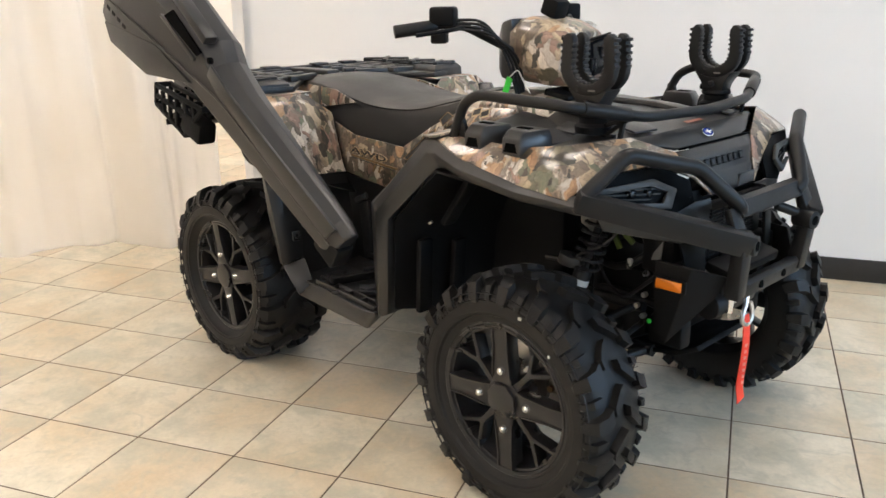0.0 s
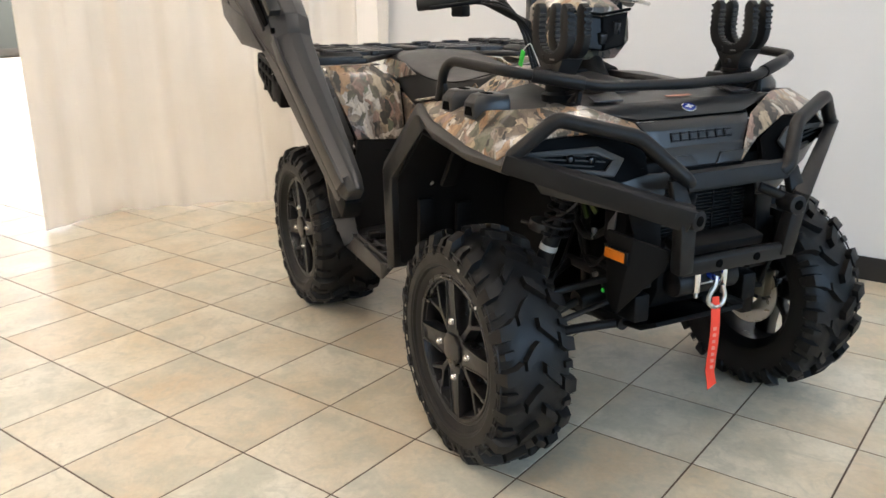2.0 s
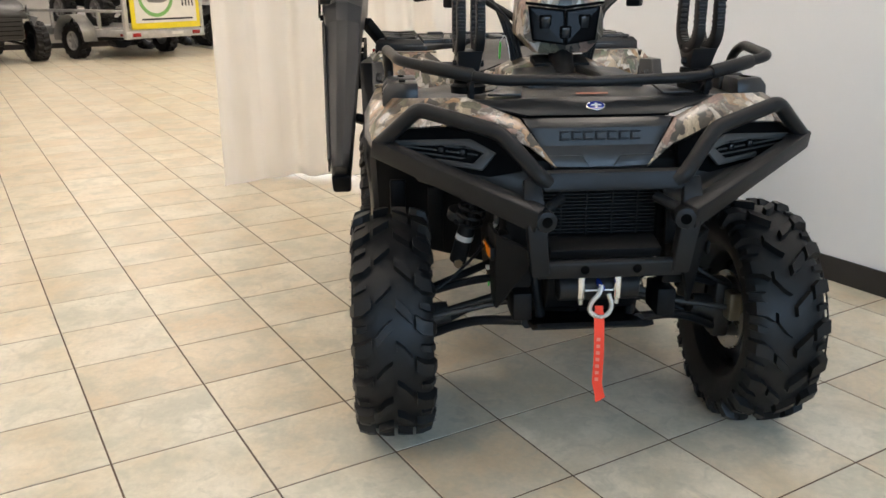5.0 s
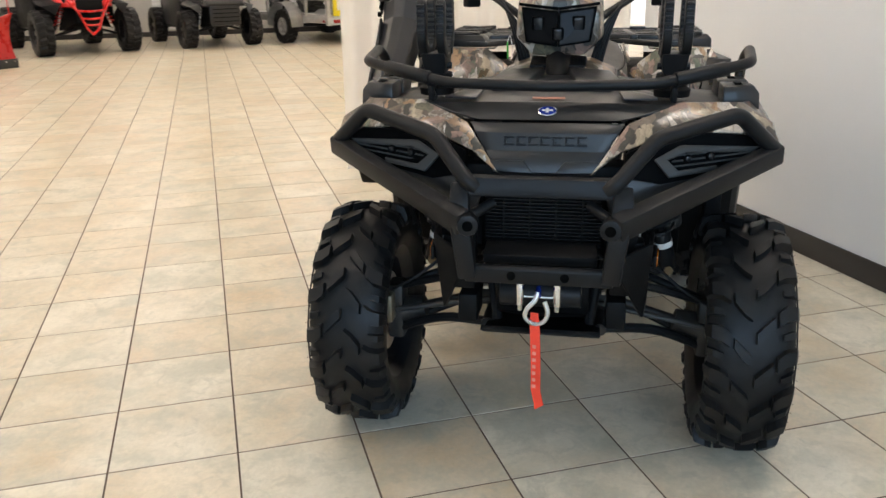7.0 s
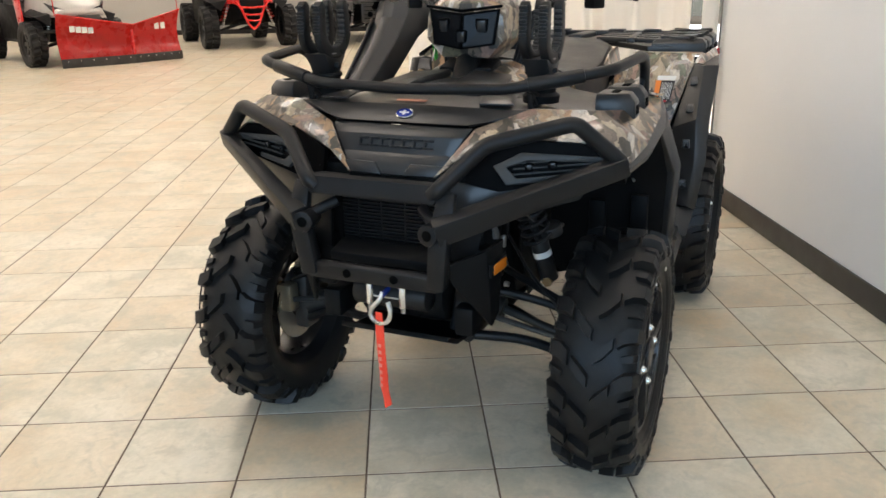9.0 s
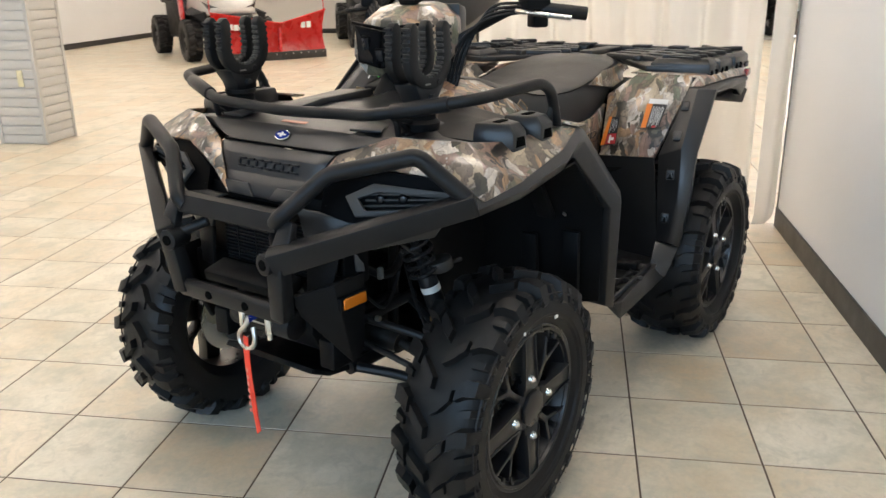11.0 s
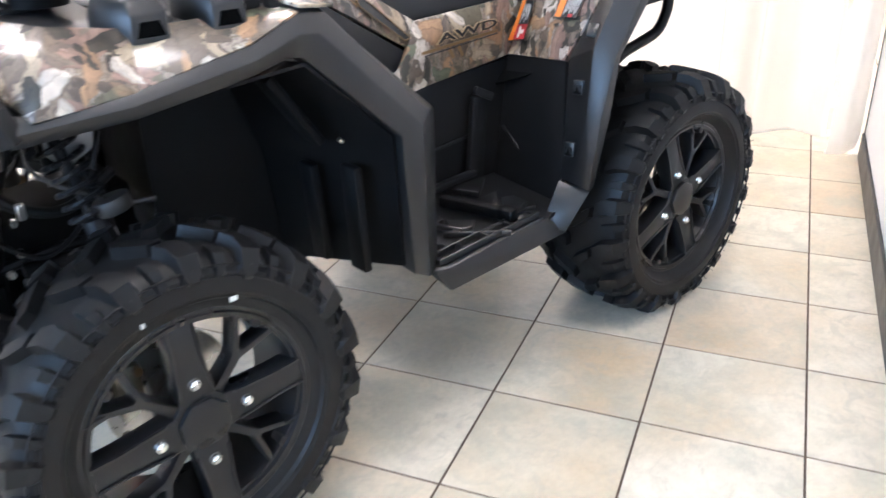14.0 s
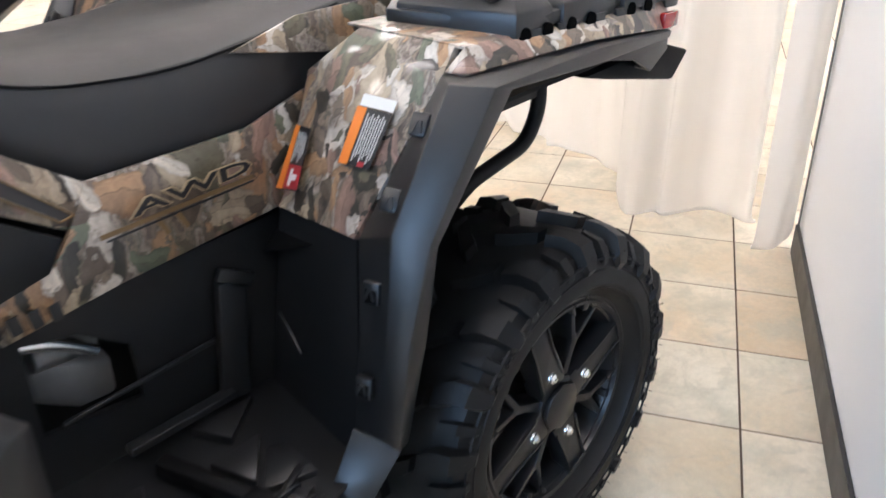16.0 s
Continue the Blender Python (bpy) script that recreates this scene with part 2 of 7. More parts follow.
M_TILE, M_TILEJ = tile_material("ceramic_tile", False), tile_material("ceramic_tile_joined", True)
M_GROUT = plain("grout", (0.105, 0.070, 0.048), 0.9, vary=0.3, blotch=3)
M_WALL = plain("white_wall_paint", (0.79, 0.79, 0.785), 0.55, vary=0.02, grain=120, bump=0.12, dist=0.001, blotch=1.5)
M_WALL2 = plain("grey_wall_paint", (0.50, 0.485, 0.45), 0.6, vary=0.03, grain=120, blotch=1.2)
M_BASE = plain("black_baseboard_vinyl", (0.018, 0.017, 0.017), 0.45, vary=0.3)
M_CEIL = plain("ceiling_tile_white", (0.74, 0.73, 0.70), 0.8, vary=0.05, grain=90, bump=0.4)
M_CLOTH = cloth_material()
M_PLASTIC = plain("moulded_black_plastic", (0.0105, 0.0108, 0.0115), 0.35, vary=0.18, grain=700, bump=0.35, dist=0.0004, blotch=9, spec=0.58)
M_PLASTIC2 = plain("dull_black_plastic", (0.0050, 0.0050, 0.0052), 0.55, vary=0.25, grain=500, bump=0.3, dist=0.0005, spec=0.13)
M_PANEL = plain("matt_black_panel", (0.0085, 0.0088, 0.0096), 0.42, vary=0.25, grain=500, bump=0.3, dist=0.0005, spec=0.42)
M_STEEL = plain("black_powder_coat", (0.0095, 0.0095, 0.0100), 0.42, vary=0.2, grain=900, bump=0.3, dist=0.0003, spec=0.24)
M_RUBBER = plain("tyre_rubber", (0.0080, 0.0079, 0.0080), 0.46, vary=0.3, grain=350, bump=0.3, dist=0.0006, blotch=14, spec=0.28)
M_RIM = plain("satin_black_alloy", (0.010, 0.010, 0.011), 0.30, vary=0.2, bump=0.05)
M_VINYL = plain("black_seat_vinyl", (0.021, 0.0205, 0.0205), 0.46, vary=0.15, grain=420, bump=0.35, dist=0.0006)
M_CAMO = camo_material()
M_ZINC = plain("zinc_steel", (0.62, 0.61, 0.58), 0.28, 1.0, vary=0.15, bump=0.05)
M_CHROME = plain("polished_steel", (0.80, 0.80, 0.79), 0.16, 1.0, vary=0.08, bump=0.03)
M_DARKMETAL = plain("cast_dark_metal", (0.06, 0.058, 0.055), 0.5, 0.7, vary=0.4, grain=160, bump=0.4)
M_RED = plain("red_webbing", (0.92, 0.065, 0.030), 0.6, vary=0.1, grain=600, bump=0.4)
M_ORANGE = plain("amber_reflector", (0.62, 0.17, 0.012), 0.2, vary=0.15, grain=260, bump=0.3, coat=0.6)
M_LENS = glass("clear_lens", (0.75, 0.78, 0.80), 0.04)
M_LAMPIN = plain("lamp_reflector", (0.20, 0.20, 0.21), 0.22, 0.9, vary=0.1, bump=0.05)
M_LENSEYE = plain("dim_projector_lens", (0.020, 0.020, 0.021), 0.16, 0.0, vary=0.05, bump=0)
M_PADGREY = plain("grey_rubber_pad", (0.026, 0.025, 0.024), 0.6, vary=0.2, grain=400, bump=0.3)
M_GLOSS = plain("glossy_black_lens", (0.006, 0.006, 0.0065), 0.12, vary=0.05, bump=0, spec=0.10)
M_HOUSING = plain("dark_lamp_housing", (0.0020, 0.0020, 0.0022), 0.45, vary=0.1, bump=0, spec=0.03)
# near black that paints shade where holes, slots and gaps are not cut
M_SHADEBLACK = plain("painted_shade_black", (0.0015, 0.0015, 0.0015), 0.9, vary=0.1, bump=0, spec=0.05)
M_SILVERCAST = plain("pale_cast_alloy", (0.17, 0.17, 0.165), 0.5, 0.6, vary=0.25, grain=160, bump=0.3)
M_FRAMEGREEN = plain("green_painted_frame", (0.045, 0.075, 0.012), 0.4, vary=0.15, bump=0.05)
M_BRASS = plain("dull_zinc_brake_part", (0.24, 0.21, 0.15), 0.35, 0.6, vary=0.25, bump=0.1)
M_WHITEINK = plain("white_print", (0.72, 0.71, 0.68), 0.5, vary=0.05, bump=0)
M_BLACKINK = plain("black_print", (0.015, 0.014, 0.014), 0.35, vary=0.1, bump=0)
M_BLUE = plain("blue_enamel", (0.010, 0.028, 0.22), 0.2, vary=0.1, bump=0, coat=0.5)
M_DECALO = plain("orange_print", (0.75, 0.20, 0.02), 0.4, vary=0.06, bump=0)
M_STICKER = plain("pale_red_print", (0.34, 0.12, 0.07), 0.4, vary=0.1, bump=0)
M_PINKINK = plain("faded_print", (0.85, 0.28, 0.22), 0.6, vary=0.05, bump=0)
M_DECALR = plain("red_print", (0.38, 0.02, 0.025), 0.4, vary=0.06, bump=0)
M_GREEN = plain("green_plastic_tag", (0.03, 0.55, 0.05), 0.35, vary=0.1, bump=0.05)
M_TAILRED = plain("red_lamp_lens", (0.30, 0.012, 0.010), 0.15, vary=0.1, bump=0.05, coat=0.6)
M_GOLD = plain("dull_gold_print", (0.20, 0.125, 0.055), 0.35, 0.3, vary=0.2, bump=0)
M_TAN = plain("tan_print", (0.42, 0.31, 0.18), 0.4, vary=0.12, bump=0)
M_TRIMGREY = plain("grey_metal_trim", (0.22, 0.21, 0.20), 0.45, 0.5, vary=0.15)
M_LAMPFRAME = plain("dark_grey_lamp_frame", (0.050, 0.050, 0.048), 0.45, vary=0.15, spec=0.25)
M_LIGHT = glow("fluorescent_diffuser", (1.0, 0.90, 0.775), 9.4)


# ---------- mesh helpers ----------
def mesh_of(name, bm, mat, smooth=None):
    bmesh.ops.recalc_face_normals(bm, faces=bm.faces[:])
    me = bpy.data.meshes.new(name)
    bm.to_mesh(me)
    bm.free()
    me.materials.append(mat)
    if smooth:
        me.polygons.foreach_set("use_smooth", [True] * len(me.polygons))
        me.set_sharp_from_angle(angle=radians(smooth))
    return me


def part(name, bm, mat, parent, label="", smooth=35, m=None):
    ob = new(name, mesh_of(name, bm, mat, smooth))
    ob.parent = parent
    if m is not None:
        ob.matrix_basis = m
    if label:
        tagged(ob, label)
    return ob


def root(name, m, label, category, group="", kind=""):
    ob = new(name)
    ob.empty_display_size = 0.1
    ob.matrix_world = m
    return tagged(ob, label, category, group, kind)


def solid(name, bm, mat, label, category, m=None, smooth=35, group="", kind=""):
    ob = new(name, mesh_of(name, bm, mat, smooth))
    if m is not None:
        ob.matrix_world = m
    return tagged(ob, label, category, group, kind)


def soften(bm, w, seg=2, angle=25):
    bmesh.ops.recalc_face_normals(bm, faces=bm.faces[:])
    es = [e for e in bm.edges if len(e.link_faces) == 2 and e.calc_face_angle(0) > radians(angle)]
    if es:
        bmesh.ops.bevel(bm, geom=es, offset=w, segments=seg, affect="EDGES", clamp_overlap=True, profile=0.5)
    return bm


def box(cx, cy, cz, sx, sy, sz, bevel=0.0, rot=(0, 0, 0), bm=None, taper=1.0):
    b = bmesh.new()
    vs = bmesh.ops.create_cube(b, size=1)["verts"]
    for v in vs:
        k = taper if v.co.z > 0 else 1.0
        v.co = Vector((v.co.x * sx * k, v.co.y * sy * k, v.co.z * sz))
    if bevel:
        soften(b, bevel)
    bmesh.ops.transform(b, matrix=pose(cx, cy, cz, *rot), verts=b.verts[:])
    return join(bm, b) if bm is not None else b


def join(bm, other):
    me = bpy.data.meshes.new("tmp")
    other.to_mesh(me)
    other.free()
    bm.from_mesh(me)
    bpy.data.meshes.remove(me)
    return bm


def flip(bm):
    for v in bm.verts:
        v.co.y = -v.co.y
    bmesh.ops.reverse_faces(bm, faces=bm.faces[:])
    return bm


def poly(verts, faces, thick=0.0, bevel=0.0):
    bm = bmesh.new()
    vs = [bm.verts.new(v) for v in verts]
    for f in faces:
        bm.faces.new([vs[i] for i in f])
    bmesh.ops.recalc_face_normals(bm, faces=bm.faces[:])
    if thick:
        bmesh.ops.solidify(bm, geom=bm.faces[:], thickness=thick)
    if bevel:
        soften(bm, bevel)
    return bm


def prism(points, axis, a, b, bevel=0.0):
    """A flat outline drawn out along an axis from a to b. Outline pairs are the two other axes in x, y, z order."""
    def put(p, w):
        return {"x": (w, p[0], p[1]), "y": (p[0], w, p[1]), "z": (p[0], p[1], w)}[axis]
    bm = bmesh.new()
    lo, hi = [bm.verts.new(put(p, a)) for p in points], [bm.verts.new(put(p, b)) for p in points]
    bm.faces.new(lo)
    bm.faces.new(hi[::-1])
    for i in range(len(points)):
        j = (i + 1) % len(points)
        bm.faces.new((lo[i], lo[j], hi[j], hi[i]))
    if bevel:
        soften(bm, bevel)
    return bm


def loft(rings, cap=True, closed=True):
    bm = bmesh.new()
    rows = [[bm.verts.new(p) for p in r] for r in rings]
    k = len(rings[0])
    for r, s in zip(rows, rows[1:]):
        for i in range(k if closed else k - 1):
            j = (i + 1) % k
            bm.faces.new((r[i], r[j], s[j], s[i]))
    if cap and closed:
        bm.faces.new(rows[0])
        bm.faces.new(rows[-1][::-1])
    return bm


def rounded_path(pts, rad):
    pts = [Vector(p) for p in pts]
    out = [pts[0]]
    for a, b, c in zip(pts, pts[1:], pts[2:]):
        d1, d2 = (a - b), (c - b)
        k = min(rad, d1.length * 0.45, d2.length * 0.45)
        p, q = b + d1.normalized() * k, b + d2.normalized() * k
        for i in range(6):
            t = i / 5
            out.append(p * (1 - t) ** 2 + b * 2 * t * (1 - t) + q * t * t)
    return out + [pts[-1]]


def tube(pts, r, n=10, rad=0.03, bm=None, flat=1.0):
    path = rounded_path(pts, rad)
    rings, up = [], None
    for i, p in enumerate(path):
        d = (path[min(i + 1, len(path) - 1)] - path[max(i - 1, 0)]).normalized()
        if up is None:
            up = d.orthogonal().normalized() if abs(d.z) > 0.9 else Vector((0, 0, 1))
        up = (up - d * up.dot(d)).normalized()
        s = d.cross(up)
        rings.append([p + s * (r * math.cos(2 * math.pi * k / n)) + up * (r * flat * math.sin(2 * math.pi * k / n)) for k in range(n)])
    b = loft(rings)
    return join(bm, b) if bm is not None else b


def beam(a, b, w, h, bevel=0.004, w2=None, h2=None, up=(0, 0, 1), bm=None):
    """A straight bar of rectangular section, w across and h along up, that may taper."""
    a, b, up = Vector(a), Vector(b), Vector(up)
    d = (b - a).normalized()
    s = d.cross(up).normalized()
    u = s.cross(d)
    w2, h2 = w2 or w, h2 or h
    q = loft([[p + s * (x * ww / 2) + u * (y * hh / 2) for x, y in ((-1, -1), (1, -1), (1, 1), (-1, 1))] for p, ww, hh in ((a, w, h), (b, w2, h2))])
    if bevel:
        soften(q, bevel)
    return join(bm, q) if bm is not None else q


def revolve(profile, n=48, axis="y", bm=None):
    """Profile of (radius, along) turned about an axis through the origin."""
    def put(r, w, t):
        c, s = r * math.cos(t), r * math.sin(t)
        return {"x": (w, c, s), "y": (c, w, s), "z": (c, s, w)}[axis]
    rings = [[put(r, w, 2 * math.pi * k / n) for k in range(n)] for r, w in profile]
    b = loft(rings, cap=False)
    for ring in (0, -1):
        if profile[ring][0] < 1e-4:
            bmesh.ops.remove_doubles(b, verts=[v for v in b.verts if (v.co - Vector(put(0, profile[ring][1], 0))).length < 1e-3], dist=1e-3)
    return join(bm, b) if bm is not None else b


def cyl(a, b, r, n=14, bevel=0.0, bm=None, r2=None):
    a, b = Vector(a), Vector(b)
    d = (b - a).normalized()
    u = d.orthogonal().normalized()
    s = d.cross(u)
    q = loft([[p + (s * math.cos(2 * math.pi * k / n) + u * math.sin(2 * math.pi * k / n)) * rr for k in range(n)] for p, rr in ((a, r), (b, r2 or r))])
    if bevel:
        soften(q, bevel, 2, 50)
    return join(bm, q) if bm is not None else q


# ---------- the room ----------
TILE, U0, V0 = 0.3388, 0.8458, -0.1572      # tile pitch, and one tile corner in the room's own axes
UMIN, UMAX, VMIN, VMAX, HIGH = -16.75, 7.6, -9.25, 8.6, 3.7
WALL_V, WALL_END = 1.378, -1.83

floor = solid("floor", box((UMIN + UMAX) / 2, (VMIN + VMAX) / 2, -0.0515, UMAX - UMIN + 0.4, VMAX - VMIN + 0.4, 0.10), M_GROUT,
              "showroom floor of beige marbled ceramic tiles with dark joints", "floor", ROOM, kind="structure")


def wall_box(name, u1, v1, u2, v2, z1, z2, mat, label, category="wall"):
    return solid(name, box((u1 + u2) / 2, (v1 + v2) / 2, (z1 + z2) / 2, abs(u2 - u1), abs(v2 - v1), z2 - z1), mat, label, category, ROOM, kind="structure")


wall_box("wall_partition", WALL_END, WALL_V + 0.003, UMAX, WALL_V + 0.125, 0, HIGH, M_WALL, "plain white painted partition wall beside the quad", "wall")
wall_box("wall_south", UMIN, VMIN - 0.15, UMAX + 0.15, VMIN, 0, HIGH, M_WALL, "far white painted showroom wall", "wall")
wall_box("wall_north", UMIN, VMAX, UMAX + 0.15, VMAX + 0.15, 0, HIGH, M_WALL, "white painted wall closing the showroom", "wall")
solid("ceiling", box((UMIN + UMAX) / 2, (VMIN + VMAX) / 2, HIGH + 0.06, UMAX - UMIN + 0.6, VMAX - VMIN + 0.6, 0.12), M_CEIL, "white tiled suspended ceiling", "ceiling", ROOM, kind="structure")

# rear wall with a glazed door opening, built round the opening
DV1, DV2 = 4.7, 7.3
wall_box("wall_west", UMIN - 0.15, VMIN - 0.15, UMIN, DV1, 0, HIGH, M_WALL2, "far grey painted showroom wall", "wall")
wall_box("wall_west_pier", UMIN - 0.15, DV2, UMIN, VMAX + 0.15, 0, HIGH, M_WALL2, "grey painted wall beside the glazed door", "wall")
wall_box("wall_west_lintel", UMIN - 0.15, DV1, UMIN, DV2, 2.5, HIGH, M_WALL2, "grey painted wall above the glazed door", "wall")
door = root("door_1", ROOM @ pose(UMIN - 0.07, (DV1 + DV2) / 2, 0), "aluminium framed glass entrance door in bright daylight", "door", kind="structure")
w2 = (DV2 - DV1) / 2
for y in (-w2 + 0.04, 0.0, w2 - 0.04):
    part("door_frame", box(0, y, 1.25, 0.06, 0.08, 2.5, 0.006), M_TRIMGREY, door)
for y in (-w2 / 2, w2 / 2):
    part("pane", box(0, y, 1.3, 0.008, w2 - 0.1, 2.3), M_LENS, door).visible_shadow = False
    part("kick_plate", box(0, y, 0.09, 0.04, w2 - 0.1, 0.18, 0.004), M_TRIMGREY, door)

# shop front behind the camera: piers, sill and lintel round the glass
wall_box("wall_east_sill", UMAX, VMIN, UMAX + 0.15, WALL_V, 0, 1.1, M_WALL, "white wall below the shop front glass", "wall")
wall_box("wall_east_lintel", UMAX, VMIN, UMAX + 0.15, WALL_V, 3.5, HIGH, M_WALL, "white wall above the shop front glass", "wall")
wall_box("wall_east_pier", UMAX, VMIN, UMAX + 0.15, -6.0, 1.1, 3.5, M_WALL, "white wall beside the shop front glass", "wall")
wall_box("wall_east_side", UMAX, WALL_V, UMAX + 0.15, VMAX, 0, HIGH, M_WALL, "white wall at the room's end", "wall")
wall_box("wall_east_pier_2", UMAX, 0.8, UMAX + 0.15, WALL_V, 1.1, 3.5, M_WALL, "white wall beside the shop front glass", "wall")
front = root("window_1", ROOM @ pose(UMAX + 0.07, -2.6, 1.1), "large aluminium framed shop front window", "window", kind="structure")
for k in range(5):
    part("window_frame", box(0, -3.37 + 1.685 * k, 1.20, 0.08, 0.06, 2.4, 0.005), M_TRIMGREY, front)
for k in range(4):
    part("pane", box(0, -2.53 + 1.685 * k, 1.20, 0.008, 1.62, 2.4), M_LENS, front).visible_shadow = False

for name, u1, v1, u2, v2 in (("baseboard_partition", WALL_END, WALL_V - 0.009, UMAX, WALL_V + 0.003), ("baseboard_south", UMIN, VMIN, UMAX, VMIN + 0.014),
                             ("baseboard_west", UMIN, VMIN + 0.014, UMIN + 0.014, DV1)):
    b = box((u1 + u2) / 2, (v1 + v2) / 2, 0.052, abs(u2 - u1), abs(v2 - v1), 0.104, 0.004)
    solid(name, b, M_BASE, "black vinyl cove baseboard along the wall", "baseboard", ROOM, kind="structure")
trim = box(WALL_END - 0.012, WALL_V + 0.064, HIGH / 2, 0.02, 0.13, HIGH, 0.003)
solid("trim", trim, M_TRIMGREY, "grey metal trim on the partition's free end", "trim", ROOM, kind="structure")

# slatted display panels on the far wall
for u, v, wd in ((UMIN, -1.3, 1.7), (UMIN, 1.9, 2.3)):
    panel = root("slat_panel", ROOM @ pose(u + 0.002, v, 0.12), "light grey slatted display panel on the far wall", "wall panel", "slat panels")
    part("backing", box(0.010, 0, 1.25, 0.016, wd, 2.5), M_WALL2, panel)
    for k in range(30):
        part("slat", box(0.026, 0, 0.05 + 0.083 * k, 0.016, wd, 0.070, 0.003), M_WALL, panel)

# ceiling lights
for iu in range(7):
    for iv in range(6):
        u, v = -15.2 + 2.7 * iu, -8.0 + 2.8 * iv
        if iu == 0 and iv == 0:
            first = root("ceiling_light", ROOM @ pose(u, v, HIGH), "recessed fluorescent ceiling light with a white diffuser", "ceiling light", "ceiling lights")
            fr = box(0, 0.625, -0.012, 0.64, 0.03, 0.024)
            box(0, -0.625, -0.012, 0.64, 0.03, 0.024, bm=fr)
            box(0.305, 0, -0.012, 0.03, 1.22, 0.024, bm=fr)
            box(-0.305, 0, -0.012, 0.03, 1.22, 0.024, bm=fr)
            part("frame", fr, M_WALL, first)
            part("diffuser", box(0, 0, -0.010, 0.57, 1.21, 0.008), M_LIGHT, first)
        else:
            copy_thing(first, ROOM @ pose(u, v, HIGH))

# square column clad in slats
column = root("column", ROOM @ pose(-3.745, -4.135, 0), "square column clad in light grey slatted panels", "column")
part("core", box(0, 0, HIGH / 2, 0.385, 0.385, HIGH), M_WALL2, column)
for k in range(int(HIGH / 0.075)):
    z = 0.04 + 0.075 * k
    for s in (-1, 1):
        part("slat", box(s * 0.198, 0, z, 0.012, 0.37, 0.066, 0.003), M_WALL2, column)
        part("slat", box(0, s * 0.198, z, 0.37, 0.012, 0.066, 0.003), M_WALL2, column)
for sx in (-1, 1):
    for sy in (-1, 1):
        part("corner_trim", box(sx * 0.196, sy * 0.196, HIGH / 2, 0.034, 0.034, HIGH, 0.005), M_WALL2, column)
part("socket_plate", box(0.207, 0.06, 0.53, 0.008, 0.05, 0.13, 0.003), plain("ivory_plastic", (0.72, 0.66, 0.42), 0.4, bump=0), column, "ivory socket plate")


# ---------- curtains ----------
def curtain(name, plan, label, seed, folds):
    """A cloth hanging from a straight rail. plan: the way its hem wanders on the floor; the folds run out of it upward."""
    plan = [Vector((*p, 0)) for p in plan]
    a, b = plan[0], plan[-1]
    rng = random.Random(seed)
    ph = [rng.uniform(0, 6.28) for _ in range(8)]
    steps = [0.0]
    for p, q in zip(plan, plan[1:]):
        steps.append(steps[-1] + (q - p).length)
    total = steps[-1]

    def hem_at(w):
        k = max(i for i in range(len(plan) - 1) if steps[i] <= w + 1e-6)
        t = (w - steps[k]) / (steps[k + 1] - steps[k])
        p0, p1, p2, p3 = plan[max(k - 1, 0)], plan[k], plan[k + 1], plan[min(k + 2, len(plan) - 1)]
        return 0.5 * (2 * p1 + (p2 - p0) * t + (2 * p0 - 5 * p1 + 4 * p2 - p3) * t * t + (3 * p1 - p0 - 3 * p2 + p3) * t ** 3)

    d = b - a
    side = Vector((d.y, -d.x, 0)).normalized() * -1
    cols, rows = int(total * 130) + 2, 56
    bm = bmesh.new()
    grid = []
    for i in range(cols):
        s = i / (cols - 1)
        w = s * total
        foot, line = hem_at(w), a + d * s
        f1 = math.sin(2 * math.pi * folds * w + ph[0] + 0.9 * math.sin(4 * w + ph[1]))
        f1 = math.copysign(abs(f1) ** 0.8, f1)
        f2 = math.sin(2 * math.pi * folds * 2.1 * w + ph[2] + 0.7 * math.sin(9 * w + ph[5]))
        col = []
        for j in range(rows):
            t = j / (rows - 1)
            z = (HIGH - 0.10) * (1 - t) ** 1.5
            k = max(0.0, 1 - z / 2.6)
            p = line.lerp(foot, 0.30 + 0.70 * k ** 1.3)
            sway = 0.5 * math.sin(1.7 * z + ph[6] + 2.5 * w)
            p = p + side * ((0.040 - 0.010 * k) * f1 * (1 + 0.3 * sway) + 0.010 * f2 * (1 - 0.4 * k) + 0.006 * math.sin(23 * w + 2.1 * z + ph[3]))
            low = max(0.0, 1 - z / 0.10)
            p = p + side * (low * low * (0.020 + 0.030 * math.sin(7 * w + ph[4])))
            lift = 0.004 + 0.020 * max(0.0, math.sin(5.2 * w + ph[7])) ** 3 + 0.005 * (1 + math.sin(31 * w + ph[2]))
            col.append(bm.verts.new((p.x, p.y, max(z, 0.0) + lift * low)))
        grid.append(col)
    for i in range(cols - 1):
        for j in range(rows - 1):
            bm.faces.new((grid[i][j], grid[i + 1][j], grid[i + 1][j + 1], grid[i][j + 1]))
    hem_pts = [grid[i][-1].co + side * 0.004 + Vector((0, 0, 0.006)) for i in range(0, cols, 3)]
    bmesh.ops.solidify(bm, geom=bm.faces[:], thickness=0.003)
    thing = root(name, pose(0, 0, 0), label, "curtain", "hanging curtains")
    part("cloth", bm, M_CLOTH, thing, smooth=70)
    part("hem", tube(hem_pts, 0.006, 6, 0.0), M_CLOTH, thing, "soiled rolled hem on the floor")
    part("rail", cyl((a.x, a.y, HIGH - 0.08), (b.x, b.y, HIGH - 0.08), 0.012), M_TRIMGREY, thing, "grey metal curtain rail")
    return thing


